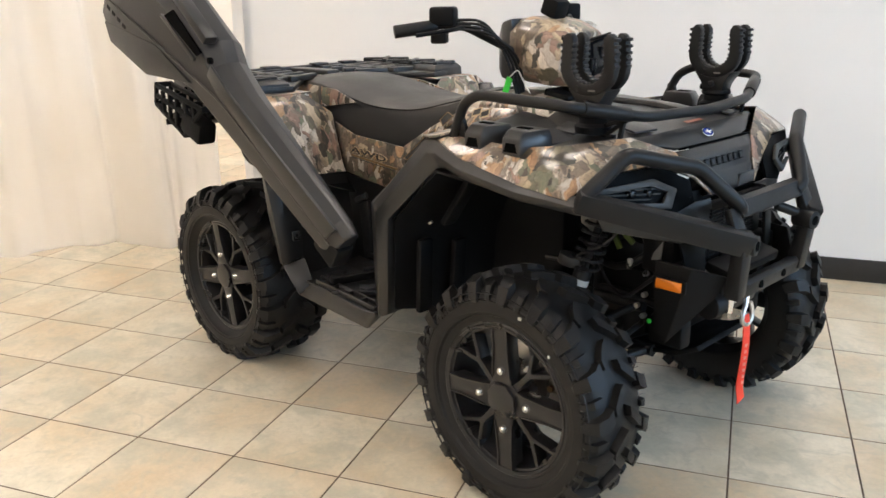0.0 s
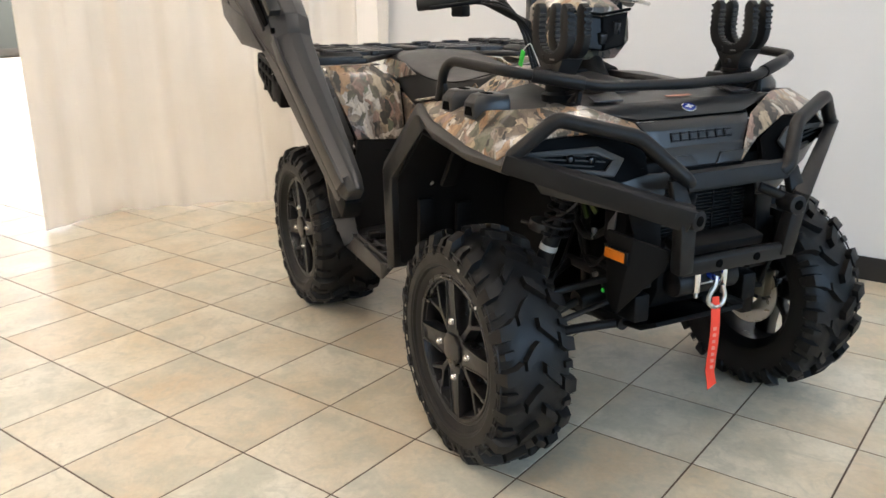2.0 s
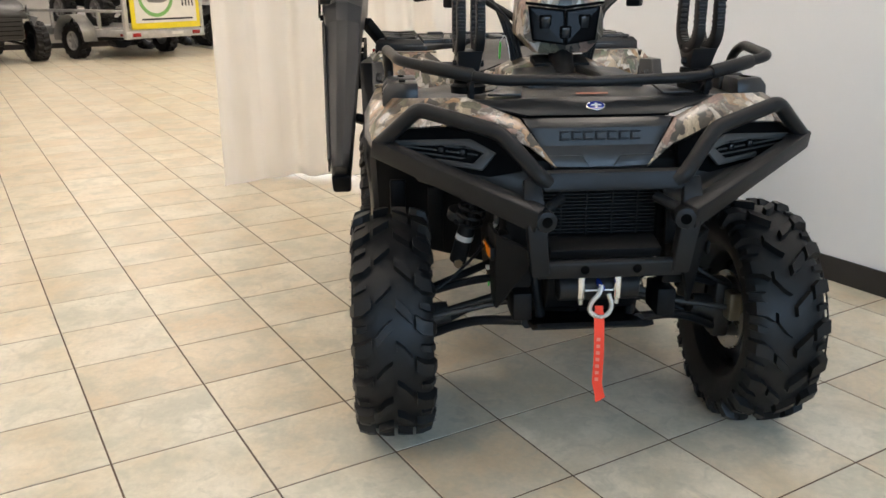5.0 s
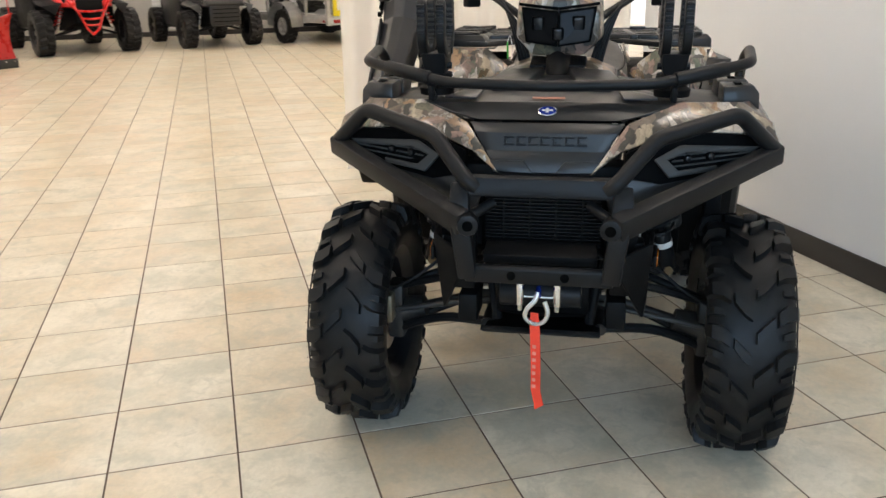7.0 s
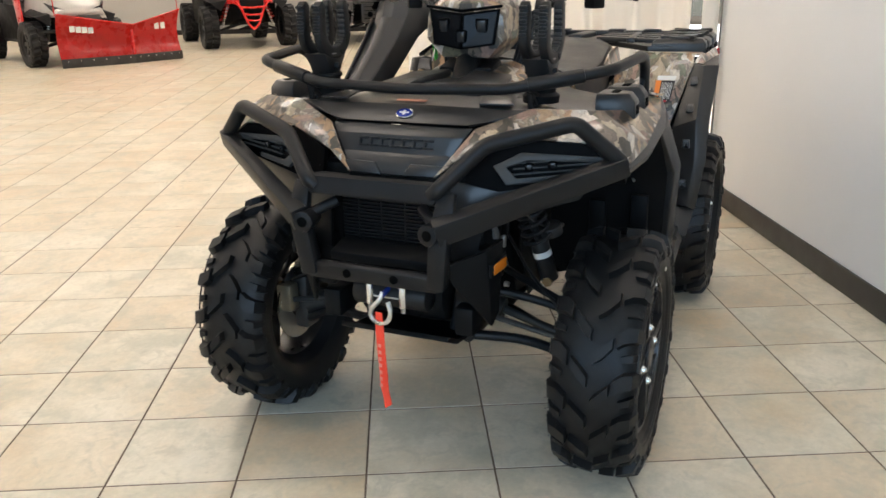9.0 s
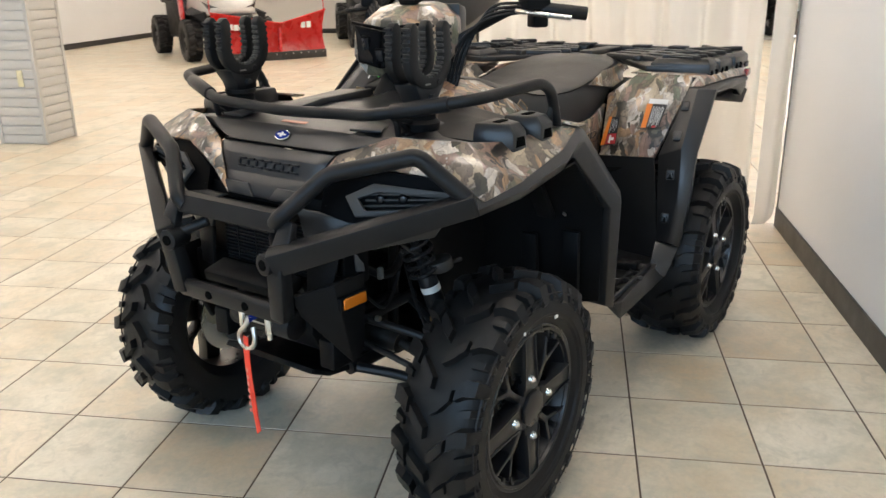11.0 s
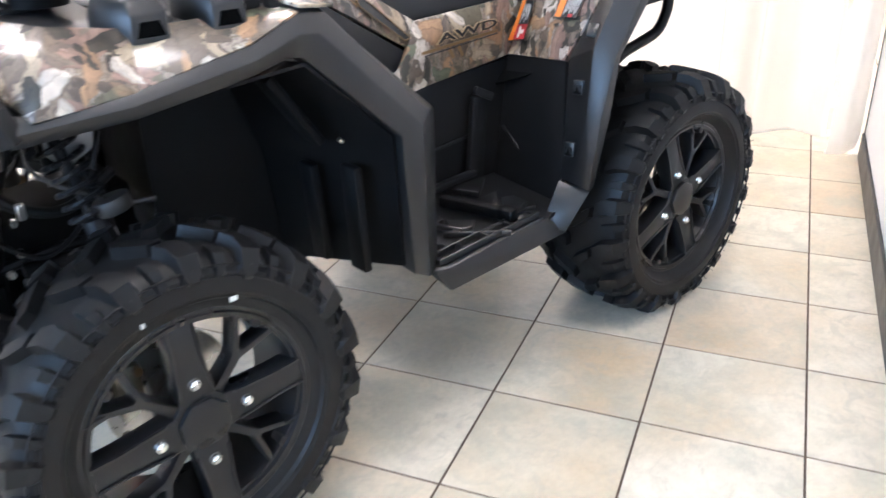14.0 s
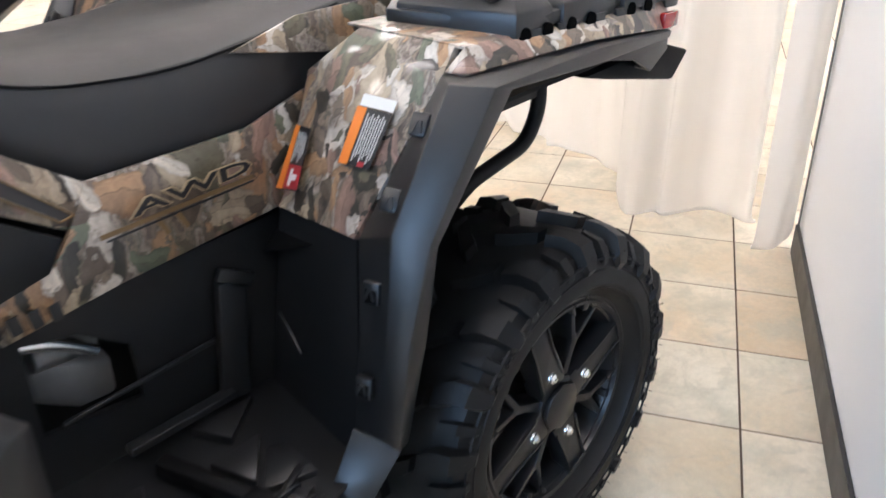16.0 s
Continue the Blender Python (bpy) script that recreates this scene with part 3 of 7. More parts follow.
curtain("curtain", [(-2.40, -1.53), (-2.47, -1.38), (-2.61, -1.12), (-2.56, -0.76), (-2.48, -0.46), (-2.44, -0.32), (-2.24, -0.22), (-2.14, -0.10), (-2.30, 0.0), (-2.34, 0.13), (-2.31, 0.26)],
        "long cream canvas curtain hanging to the tiled floor", 5, 3.4)
curtain("curtain", [(-2.15, 0.33), (-2.17, 0.36), (-2.20, 0.40), (-2.23, 0.43)], "narrow end of a cream canvas curtain beside the partition", 9, 5.0)


# ---------- the quad ----------
atv = root("quad_bike", pose(0, -0.012, 0), "black and woodland camouflage quad bike on knobbly tyres", "quad bike")
AX_F, AX_R, AX_Z, TYRE_R = 0.627, -0.742, 0.305, 0.322


def both(name, bm, mat, label="", smooth=35, parent=None):
    """The same part on both sides, as two objects."""
    other = flip(bm.copy())
    return part(name, bm, mat, parent or atv, label, smooth), part(name, other, mat, parent or atv, label, smooth)


# ----- wheels -----
def tyre_mesh(width, radius, lip, n=80):
    """Carcass, V-shaped tread blocks and shoulder lugs that run down the side, about the y axis; the outer side is +y."""
    h, r = width / 2, radius - 0.021
    prof = [(0.194, -h * 0.80), (0.209, -h * 0.90), (0.240, -h * 1.0), (0.270, -h * 0.985), (r - 0.016, -h * 0.88), (r - 0.004, -h * 0.66), (r, -h * 0.3), (r, 0),
            (r, h * 0.3), (r - 0.004, h * 0.66), (r - 0.016, h * 0.88), (0.270, h * 0.985), (0.243, h * 1.0), (0.234, h * 0.995), (0.231, h * 0.97), (0.226, h * 0.96), (0.222, (h + lip) / 2), (0.209, lip + 0.006), (0.196, lip - 0.004)]
    bm = revolve(prof, n)

    def at(w, t, lift):
        """A point over the carcass at share w of the half width (past 1: down the side), angle t, lifted off it."""
        a = abs(w)
        if a <= 1.0:
            base = r if a < 0.3 else r - 0.004 * ((a - 0.3) / 0.36) if a < 0.66 else r - 0.004 - 0.012 * ((a - 0.66) / 0.22) if a < 0.88 else r - 0.016 - 0.016 * ((a - 0.88) / 0.12)
            rr = base + lift * (1.0 if a < 0.9 else 0.75)
            y = a * h + (max(lift, 0) * 0.35 if a > 0.85 else 0)
        else:
            rr = r - 0.032 - 0.30 * (a - 1.0) * h
            y = h * (1.0 + 0.01) + lift
        return (rr * math.cos(t), math.copysign(y, w), rr * math.sin(t))

    def lug(line, wide, lift, top=0.74):
        """A raised block along (w, t) points, wide in angle at each; lift may differ from point to point."""
        lifts = lift if isinstance(lift, tuple) else (lift,) * len(line)
        rings = []
        for (w, t), k, q in zip(line, wide, lifts):
            rings.append([at(w, t - k, -0.006), at(w, t + k, -0.006), at(w, t + k * top, q), at(w, t - k * top, q)])
        join(bm, loft(rings))

    count = 18
    step = 2 * math.pi / count
    for k in range(count):
        for sgn in (1, -1):
            t = k * step + (0 if sgn > 0 else step / 2)
            lug([(sgn * 0.05, t), (sgn * 0.24, t + 0.055), (sgn * 0.45, t + 0.13)], (0.050, 0.062, 0.048), 0.020)
            lug([(sgn * 0.54, t + 0.155), (sgn * 0.72, t + 0.20), (sgn * 0.88, t + 0.215), (sgn * 1.0, t + 0.22), (sgn * 1.14, t + 0.225), (sgn * 1.40, t + 0.228)], (0.070, 0.076, 0.072, 0.066, 0.048, 0.030), (0.021, 0.023, 0.022, 0.014, 0.006, 0.001))
            lug([(sgn * 0.66, t + 0.020), (sgn * 0.86, t + 0.040), (sgn * 1.0, t + 0.045), (sgn * 1.18, t + 0.045)], (0.030, 0.040, 0.034, 0.020), (0.010, 0.013, 0.007, 0.001))
            # moulding spikes left on the rubber
            for q in range(3):
                a = t + 0.11 * q
                p = Vector(at(sgn * 0.97, a, 0.006))
                out = Vector((math.cos(a), sgn * 0.9, math.sin(a))).normalized()
                cyl(p, p + out * 0.011, 0.0006, 4, bm=bm)
    # ribs and raised marks moulded into the outer side
    for rr, up in ((0.282, 0.0018), (0.262, 0.0012)):
        revolve([(rr + 0.002, h * 0.985), (rr + 0.001, h * 0.99 + up + 0.001), (rr - 0.001, h * 0.99 + up + 0.001), (rr - 0.002, h * 0.985)], n, bm=bm)
    for a0, marks in ((0.6, 9), (2.7, 7), (4.4, 8)):
        for k in range(marks):
            a = a0 + 0.052 * k
            ca, sa = math.cos(a), math.sin(a)
            prism([(0.262 * ca + x * ca - y * sa, 0.262 * sa + x * sa + y * ca) for x, y in ((-0.006, -0.0045), (0.006, -0.0045), (0.006, 0.0045), (-0.006, 0.0045))], "y", h * 0.97, h * 0.995 + 0.0012).to_mesh(tmp := bpy.data.meshes.new("tmp"))
            bm.from_mesh(tmp)
            bpy.data.meshes.remove(tmp)
    return bm


def rest_on_floor(bm, axle):
    for v in bm.verts:
        low = -axle + 0.001
        if v.co.z < low + 0.02:
            d = low + 0.02 - v.co.z
            v.co.z = max(low, low + 0.02 - d * 0.62)
            if v.co.z < low + 0.012:
                v.co.y *= 1.0 + 0.03 * (low + 0.012 - v.co.z) / 0.012
    return bm


def rim_meshes(width):
    """Barrel, one broad spoke, one forked web, one lip pocket and the hub face; the outer side is +y."""
    o = width / 2 * 0.80
    barrel = revolve([(0.186, o + 0.004), (0.191, o + 0.001), (0.187, o - 0.010), (0.172, o - 0.014), (0.164, o - 0.045), (0.160, -o + 0.03), (0.186, -o), (0.190, -o), (0.183, -o - 0.004),
                      (0.154, -o + 0.03), (0.156, o - 0.045), (0.164, o - 0.016), (0.167, o - 0.004), (0.171, o - 0.003), (0.173, o + 0.005), (0.179, o + 0.006), (0.181, o + 0.003), (0.184, o + 0.003), (0.186, o + 0.004)], 72)
    y0, y1 = o - 0.012, o + 0.004
    spoke = prism([(0.040, -0.030), (0.075, -0.027), (0.130, -0.0235), (0.176, -0.0245), (0.176, 0.0245), (0.130, 0.0235), (0.075, 0.027), (0.040, 0.030)], "y", y0 - 0.024, y1 - 0.001, 0.003)
    for s in (-1, 1):
        edge = [(0.056, s * 0.024), (0.130, s * 0.0185), (0.172, s * 0.0190), (0.172, s * 0.0235), (0.130, s * 0.0225), (0.056, s * 0.0280)]
        join(spoke, prism(edge[::s], "y", y1 - 0.004, y1 + 0.0025, 0.001))
    # a forked web in each window, its stem at the hub and its two arms at the lip
    web = prism([(0.046, -0.009), (0.085, -0.0065), (0.108, -0.0075), (0.170, -0.044), (0.174, -0.036), (0.120, -0.003), (0.120, 0.003), (0.174, 0.036), (0.170, 0.044), (0.108, 0.0075), (0.085, 0.0065), (0.046, 0.009)], "y", y0 - 0.030, y1 - 0.008, 0.0015)
    join(web, prism([(0.160, -0.006), (0.176, -0.010), (0.176, 0.010), (0.160, 0.006)], "y", y0 - 0.020, y1 - 0.005, 0.001))
    notch = prism([(0.174, -0.052), (0.168, -0.056), (0.158, -0.040), (0.150, -0.030), (0.154, -0.027), (0.166, -0.038)], "y", y0 - 0.018, y1 - 0.003, 0.001)
    oct_ = [(0.060 * math.cos(a), 0.060 * math.sin(a)) for a in [math.pi / 8 + k * math.pi / 4 for k in range(8)]]
    hub = prism(oct_, "y", y0 - 0.06, y1 - 0.003, 0.004)
    for b in (barrel, spoke, web, notch):
        bmesh.ops.scale(b, vec=(1.09, 1.0, 1.09), verts=b.verts[:])
    return [mesh_of(nm, b, mt, 30) for nm, b, mt in (("wheel", barrel, M_RIM), ("spoke", spoke, M_RIM), ("web", web, M_RIM), ("notch", notch, M_RIM), ("hub", hub, M_RIM))]


WHEEL_SETS = {}
for key, width, radius in (("front", 0.204, TYRE_R), ("rear", 0.272, TYRE_R + 0.010)):
    o = 0.080 if key == 'front' else 0.104
    cap = prism([(0.047 * math.cos(a), 0.047 * math.sin(a)) for a in [math.pi / 8 + k * math.pi / 4 for k in range(8)]], "y", o, o + 0.011, 0.003)
    nut = prism([(0.0105 * math.cos(k * math.pi / 3), 0.0105 * math.sin(k * math.pi / 3)) for k in range(6)], "y", o, o + 0.010, 0.002)
    join(nut, revolve([(0.0001, o + 0.014), (0.005, o + 0.0135), (0.007, o + 0.010), (0.0115, o + 0.004), (0.0115, o + 0.001)], 12))
    WHEEL_SETS[key] = (rim_meshes(0.200 if key == 'front' else 0.260), mesh_of("tyre", rest_on_floor(tyre_mesh(width, radius, o), AX_Z), M_RUBBER, 32),
                       mesh_of("hub_cap", cap, M_RIM, 30), mesh_of("lug_nut", nut, M_CHROME, 40),
                       mesh_of("brake_disc", revolve([(0.05, 0), (0.115, 0), (0.115, 0.005), (0.05, 0.005), (0.05, 0)], 32), M_ZINC, 40))


def wheel(key, x, y, side, turn):
    rim, tyre, cap, nut, disc = WHEEL_SETS[key]
    face = 0 if side > 0 else 180
    w = new("wheel", rim[0])
    w.parent = atv
    w.matrix_basis = pose(x, y, AX_Z, 0, 0, face) @ pose(0, 0, 0, 0, turn, 0)
    tagged(w, "satin black alloy wheel with forked spokes")
    back = pose(0, 0, 0, 0, -turn, 0)
    t = new("tyre", tyre)
    t.parent, t.matrix_basis = w, back
    tagged(t, "black knobbly off-road tyre")
    hub = new("hub", rim[4])
    hub.parent = w
    for k in range(4):
        for nm, me, extra in (("spoke", rim[1], 0), ("web", rim[2], 45), ("notch", rim[3], 45)):
            q = new(nm, me)
            q.parent, q.matrix_basis = w, pose(0, 0, 0, 0, 90 * k + extra, 0)
    c = new("hub_cap", cap)
    c.parent = w
    for k in range(4):
        a = k * math.pi / 2
        q = new("lug_nut", nut)
        q.parent, q.matrix_basis = w, Matrix.Translation((0.0785 * math.cos(a), 0, 0.0785 * math.sin(a)))
        tagged(q, "bright steel lug nut")
    if key == "front":
        d = new("brake_disc", disc)
        d.parent, d.matrix_basis = w, Matrix.Translation((0, -0.05, 0))
    return w


wheel("front", AX_F + 0.004, 0.510, 1, 5)
wheel("front", AX_F, -0.510, -1, 4)
wheel("rear", AX_R, 0.478, 1, 23)
wheel("rear", AX_R, -0.478, -1, 12)

# ----- inner frame, engine mass, axles -----
core = prism([(0.40, 0.33), (0.46, 0.52), (0.46, 0.80), (0.35, 0.86), (-0.10, 0.72), (-0.42, 0.76), (-0.95, 0.80), (-0.98, 0.62), (-0.86, 0.40), (-0.5, 0.30), (0.2, 0.30)], "y", -0.16, 0.16, 0.01)
part("engine_body", core, M_PLASTIC2, atv)
skid = prism([(0.90, 0.395), (0.84, 0.365), (0.45, 0.30), (-0.70, 0.275), (-0.70, 0.268), (0.45, 0.29), (0.845, 0.352), (0.91, 0.385)], "y", -0.15, 0.15, 0.002)
part("skid_plate", skid, M_PLASTIC2, atv)
nose = loft([[(x, y, z) for y, z in ((-w, z0), (w, z0), (w, z1), (-w, z1))] for x, w, z0, z1 in ((0.50, 0.10, 0.32, 0.56), (0.72, 0.10, 0.36, 0.54), (0.84, 0.12, 0.41, 0.55), (0.865, 0.12, 0.46, 0.55))])
part("front_frame_box", soften(nose, 0.012), M_PLASTIC2, atv)
for s in (-1, 1):
    part("frame_foot", box(0.84, s * 0.185, 0.435, 0.10, 0.05, 0.075, 0.008), M_PLASTIC2, atv)
# side wing of the front frame that carries the reflector
wing = poly([(0.985, 0.18, 0.61), (0.932, 0.262, 0.640), (0.838, 0.270, 0.645), (0.832, 0.264, 0.56), (0.838, 0.260, 0.455), (0.868, 0.252, 0.425), (0.966, 0.19, 0.560)], [(0, 1, 5, 6), (1, 2, 3, 4, 5)], 0.010, 0.003)
both("frame_wing", wing, M_PLASTIC2, "dark plastic frame cover")
refl = beam((0.846, 0.277, 0.592), (0.914, 0.270, 0.590), 0.010, 0.026, 0.003)
both("reflector", refl, M_ORANGE, "amber side reflector")
ends = beam((0.836, 0.274, 0.592), (0.924, 0.267, 0.590), 0.009, 0.034, 0.003)
both("reflector_base", ends, M_PLASTIC2)

# front suspension
arm = tube([(0.50, 0.15, 0.335), (0.58, 0.30, 0.315), (0.625, 0.44, 0.25)], 0.013, 10, 0.08)
tube([(0.76, 0.15, 0.345), (0.69, 0.30, 0.325), (0.640, 0.44, 0.25)], 0.013, 10, 0.08, bm=arm)
both("lower_arm", arm, M_STEEL)
arm = tube([(0.54, 0.16, 0.465), (0.60, 0.30, 0.43), (0.625, 0.43, 0.385)], 0.011, 10, 0.05)
tube([(0.72, 0.16, 0.465), (0.665, 0.30, 0.43), (0.64, 0.43, 0.385)], 0.011, 10, 0.05, bm=arm)
both("upper_arm", arm, M_STEEL)
ax = cyl((0.627, 0.10, 0.385), (0.627, 0.20, 0.372), 0.040, 16, r2=0.030)
cyl((0.627, 0.20, 0.372), (0.627, 0.36, 0.325), 0.012, 12, bm=ax)
cyl((0.627, 0.35, 0.326), (0.627, 0.42, 0.310), 0.030, 16, r2=0.040, bm=ax)
both("drive_shaft", ax, M_DARKMETAL)
knk = box(0.627, 0.435, 0.315, 0.075, 0.05, 0.17, 0.012)
both("knuckle", knk, M_DARKMETAL, "cast steering knuckle")
cal = box(0.70, 0.452, 0.345, 0.05, 0.05, 0.085, 0.01)
both("brake_caliper", cal, M_BRASS, "yellow zinc brake caliper")
both("caliper_bolt", cyl((0.685, 0.470, 0.375), (0.685, 0.486, 0.375), 0.009, 8), M_GOLD)
both("caliper_bolt", cyl((0.690, 0.470, 0.318), (0.690, 0.486, 0.318), 0.009, 8), M_GOLD)
part("frame_brace", beam((0.668, -0.236, 0.715), (0.710, -0.236, 0.640), 0.008, 0.016, 0.002, up=(1, 0, 0)), M_FRAMEGREEN, atv, "green painted frame brace")
part("frame_brace", beam((0.690, -0.237, 0.712), (0.750, -0.237, 0.662), 0.008, 0.016, 0.002, up=(1, 0, 0)), M_FRAMEGREEN, atv, "green painted frame brace")
part("paint_dot", cyl((0.826, -0.262, 0.479), (0.826, -0.2655, 0.479), 0.006, 12), M_GREEN, atv, "green paint dot")
both("frame_bolt", cyl((0.786, 0.255, 0.510), (0.786, 0.266, 0.510), 0.007, 8), M_ZINC)
both("tie_rod", cyl((0.715, 0.12, 0.40), (0.715, 0.42, 0.345), 0.008, 10), M_DARKMETAL, "plain steel tie rod")
hose = tube([(0.60, 0.20, 0.58), (0.66, 0.28, 0.50), (0.70, 0.36, 0.44), (0.70, 0.43, 0.40)], 0.0045, 7, 0.05)
both("brake_hose", hose, M_RUBBER)


def shock(a, b, name, body=0.62):
    a, b = Vector(a), Vector(b)
    m = a.lerp(b, body)
    sh = part(name, cyl(b, m, 0.024, 16, 0.003), M_STEEL, atv, "black shock absorber with coil spring")
    part("damper_rod", cyl(m, a, 0.011, 12), M_STEEL, sh)
    top = a.lerp(b, 0.06)
    pts, turns = [], 7
    d = (m - top)
    u = d.orthogonal().normalized()
    v = d.normalized().cross(u)
    for k in range(turns * 12 + 1):
        t = k / (turns * 12)
        ang = t * turns * 2 * math.pi
        pts.append(top + d * t + (u * math.cos(ang) + v * math.sin(ang)) * 0.036)
    part("coil_spring", tube(pts, 0.0055, 6, 0.0), M_STEEL, sh)
    part("sticker", cyl(b.lerp(m, 0.62), b.lerp(m, 0.76), 0.0246, 16), M_WHITEINK, sh, "white paper label band")
    part("mount_bolt", cyl(b + Vector((0.03, 0, 0)), b - Vector((0.03, 0, 0)), 0.013, 6), M_GOLD, sh, "yellow zinc mounting bolt")


for s in (-1, 1):
    shock((0.68, s * 0.255, 0.765), (0.622, s * 0.325, 0.475), "front_shock")
    shock((-0.62, s * 0.22, 0.74), (-0.70, s * 0.30, 0.36), "rear_shock")
rarm = tube([(-0.55, 0.14, 0.30), (-0.66, 0.28, 0.27), (-0.742, 0.40, 0.24)], 0.014, 10, 0.06)
tube([(-0.90, 0.14, 0.30), (-0.82, 0.28, 0.27), (-0.742, 0.40, 0.24)], 0.014, 10, 0.06, bm=rarm)
tube([(-0.72, 0.14, 0.45), (-0.735, 0.30, 0.40), (-0.742, 0.40, 0.37)], 0.012, 10, 0.05, bm=rarm)
both("rear_arm", rarm, M_STEEL)
both("rear_drive_shaft", cyl((-0.742, 0.12, 0.36), (-0.742, 0.42, 0.31), 0.018, 12), M_DARKMETAL)
both("rear_knuckle", box(-0.742, 0.40, 0.305, 0.09, 0.05, 0.18, 0.012), M_DARKMETAL)

both("shock_mount", poly([(0.690, 0.250, 0.775), (0.600, 0.262, 0.770), (0.612, 0.270, 0.700), (0.660, 0.268, 0.672), (0.690, 0.262, 0.700)], [(0, 1, 2, 3, 4)], 0.008, 0.002), M_SILVERCAST, "pale cast shock mount")
both("brake_line", tube([(0.725, 0.275, 0.735), (0.728, 0.280, 0.690), (0.690, 0.292, 0.655), (0.640, 0.305, 0.628), (0.600, 0.33, 0.60)], 0.0042, 7, 0.02), M_DARKMETAL, "bent steel brake line")
both("sway_link", cyl((0.545, 0.335, 0.604), (0.655, 0.315, 0.606), 0.006, 8), M_DARKMETAL)
both("shock_collar", cyl((0.612, 0.322, 0.596), (0.618, 0.318, 0.622), 0.032, 18, 0.003), M_DARKMETAL)
both("frame_bracket", poly([(0.842, 0.246, 0.690), (0.818, 0.252, 0.655), (0.812, 0.250, 0.635), (0.836, 0.246, 0.640)], [(0, 1, 2, 3)], 0.006, 0.001), M_SILVERCAST, "pale frame bracket")
both("differential", soften(loft([[(x, 0.06 + w, 0.40 - w), (x, 0.06 + w, 0.40 + w), (x, 0.0, 0.41 + w), (x, 0.0, 0.39 - w)] for x, w in ((0.54, 0.035), (0.60, 0.070), (0.66, 0.070), (0.72, 0.040))]), 0.012), M_DARKMETAL, "cast front differential")
for z in (0.44, 0.50, 0.56):
    both("frame_bolt", cyl((0.742, 0.150, z), (0.742, 0.164, z), 0.008, 6), M_ZINC)

# ----- front wheel arch liners -----
liner = poly([(0.50, 0.20, 0.84), (0.50, 0.20, 0.50), (0.42, 0.20, 0.34), (0.50, 0.545, 0.83), (0.34, 0.54, 0.84), (0.17, 0.545, 0.68), (0.150, 0.535, 0.405), (0.22, 0.20, 0.34), (0.26, 0.22, 0.60), (0.34, 0.22, 0.80)],
             [(0, 3, 4, 9), (9, 4, 5, 8), (8, 5, 6, 7), (7, 2, 1, 0, 9, 8)], 0.006)
both("wheel_arch_liner", liner, M_PLASTIC2, "dull black inner fender")
both("liner_bolt", cyl((0.225, 0.46, 0.66), (0.234, 0.458, 0.667), 0.004, 8), M_ZINC)
for x0, z0, x1, z1, y in ((0.205, 0.40, 0.215, 0.62, 0.48), (0.215, 0.39, 0.232, 0.60, 0.36), (0.245, 0.66, 0.345, 0.80, 0.42)):
    both("liner_rib", beam((x0 + 0.012, y, z0), (x1 + 0.012, y, z1), 0.050, 0.020, 0.006, up=(1, 0, 0.3)), M_PLASTIC2)
hood_in = poly([(0.88, 0.20, 0.80), (0.52, 0.20, 0.86), (0.52, 0.53, 0.82), (0.76, 0.52, 0.81)], [(0, 1, 2, 3)], 0.006)
both("arch_ceiling", hood_in, M_PLASTIC2)

# ----- front flare, a bent band round the arch -----
OUT = [(0.815, 0.838), (0.637, 0.853), (0.44, 0.888), (0.335, 0.920), (0.292, 0.914), (0.098, 0.712), (0.088, 0.365)]
INN = [(0.800, 0.800), (0.640, 0.812), (0.455, 0.838), (0.375, 0.852), (0.345, 0.848), (0.168, 0.680), (0.140, 0.385)]
YO = [0.535, 0.560, 0.562, 0.545, 0.540, 0.566, 0.552]
vs, fs = [], []
for k, ((xo, zo), (xi, zi), yy) in enumerate(zip(OUT, INN, YO)):
    top = 0.055 if k < 5 else 0.02
    vs += [(xo - (0.0 if k < 5 else 0.025), yy - top, zo + (0.012 if 1 < k < 5 else 0.0)), (xo, yy - 0.006, zo), (0.55 * xo + 0.45 * xi, yy + 0.012, 0.55 * zo + 0.45 * zi), (xi, yy, zi), (xi, yy - 0.06, zi + 0.004)]
for k in range(len(OUT) - 1):
    for q in range(4):
        fs.append((5 * k + q, 5 * k + q + 1, 5 * k + q + 6, 5 * k + q + 5))
flare = poly(vs, fs, 0.006)
soften(flare, 0.003)
both("front_flare", flare, M_PLASTIC, "wide black plastic wheel arch flare", 30)

# ----- camouflage nose and fender skins -----
NOSE = [(0.890, 0.108, 0.790), (0.826, 0.192, 0.902), (0.775, 0.315, 0.948), (0.705, 0.462, 0.940), (0.600, 0.500, 0.928), (0.625, 0.560, 0.850),
        (0.770, 0.550, 0.834), (0.800, 0.470, 0.880), (0.838, 0.300, 0.890), (0.872, 0.175, 0.842), (0.735, 0.535, 0.895)]
nose_skin = poly(NOSE, [(0, 9, 1), (1, 9, 8, 2), (2, 8, 7, 3), (3, 7, 10), (7, 6, 10), (10, 6, 5), (3, 10, 5, 4)], 0.006, 0.003)
both("nose_cover", nose_skin, M_CAMO, "camouflage nose cover")
strip = poly([(0.600, 0.500, 0.926), (0.625, 0.558, 0.852), (0.44, 0.558, 0.890), (0.345, 0.540, 0.922), (0.36, 0.49, 0.932), (0.46, 0.49, 0.926)], [(0, 1, 2, 5), (5, 2, 3, 4)], 0.006, 0.002)
both("fender_strip", strip, M_CAMO, "camouflage fender strip")

cap = poly([(0.362, 0.488, 0.936), (0.345, 0.543, 0.926), (0.292, 0.540, 0.921), (0.250, 0.500, 0.912), (0.285, 0.430, 0.925)], [(0, 1, 2, 3, 4)], 0.006, 0.002)
both("fender_cap", cap, M_CAMO, "camouflage cap on the fender corner")

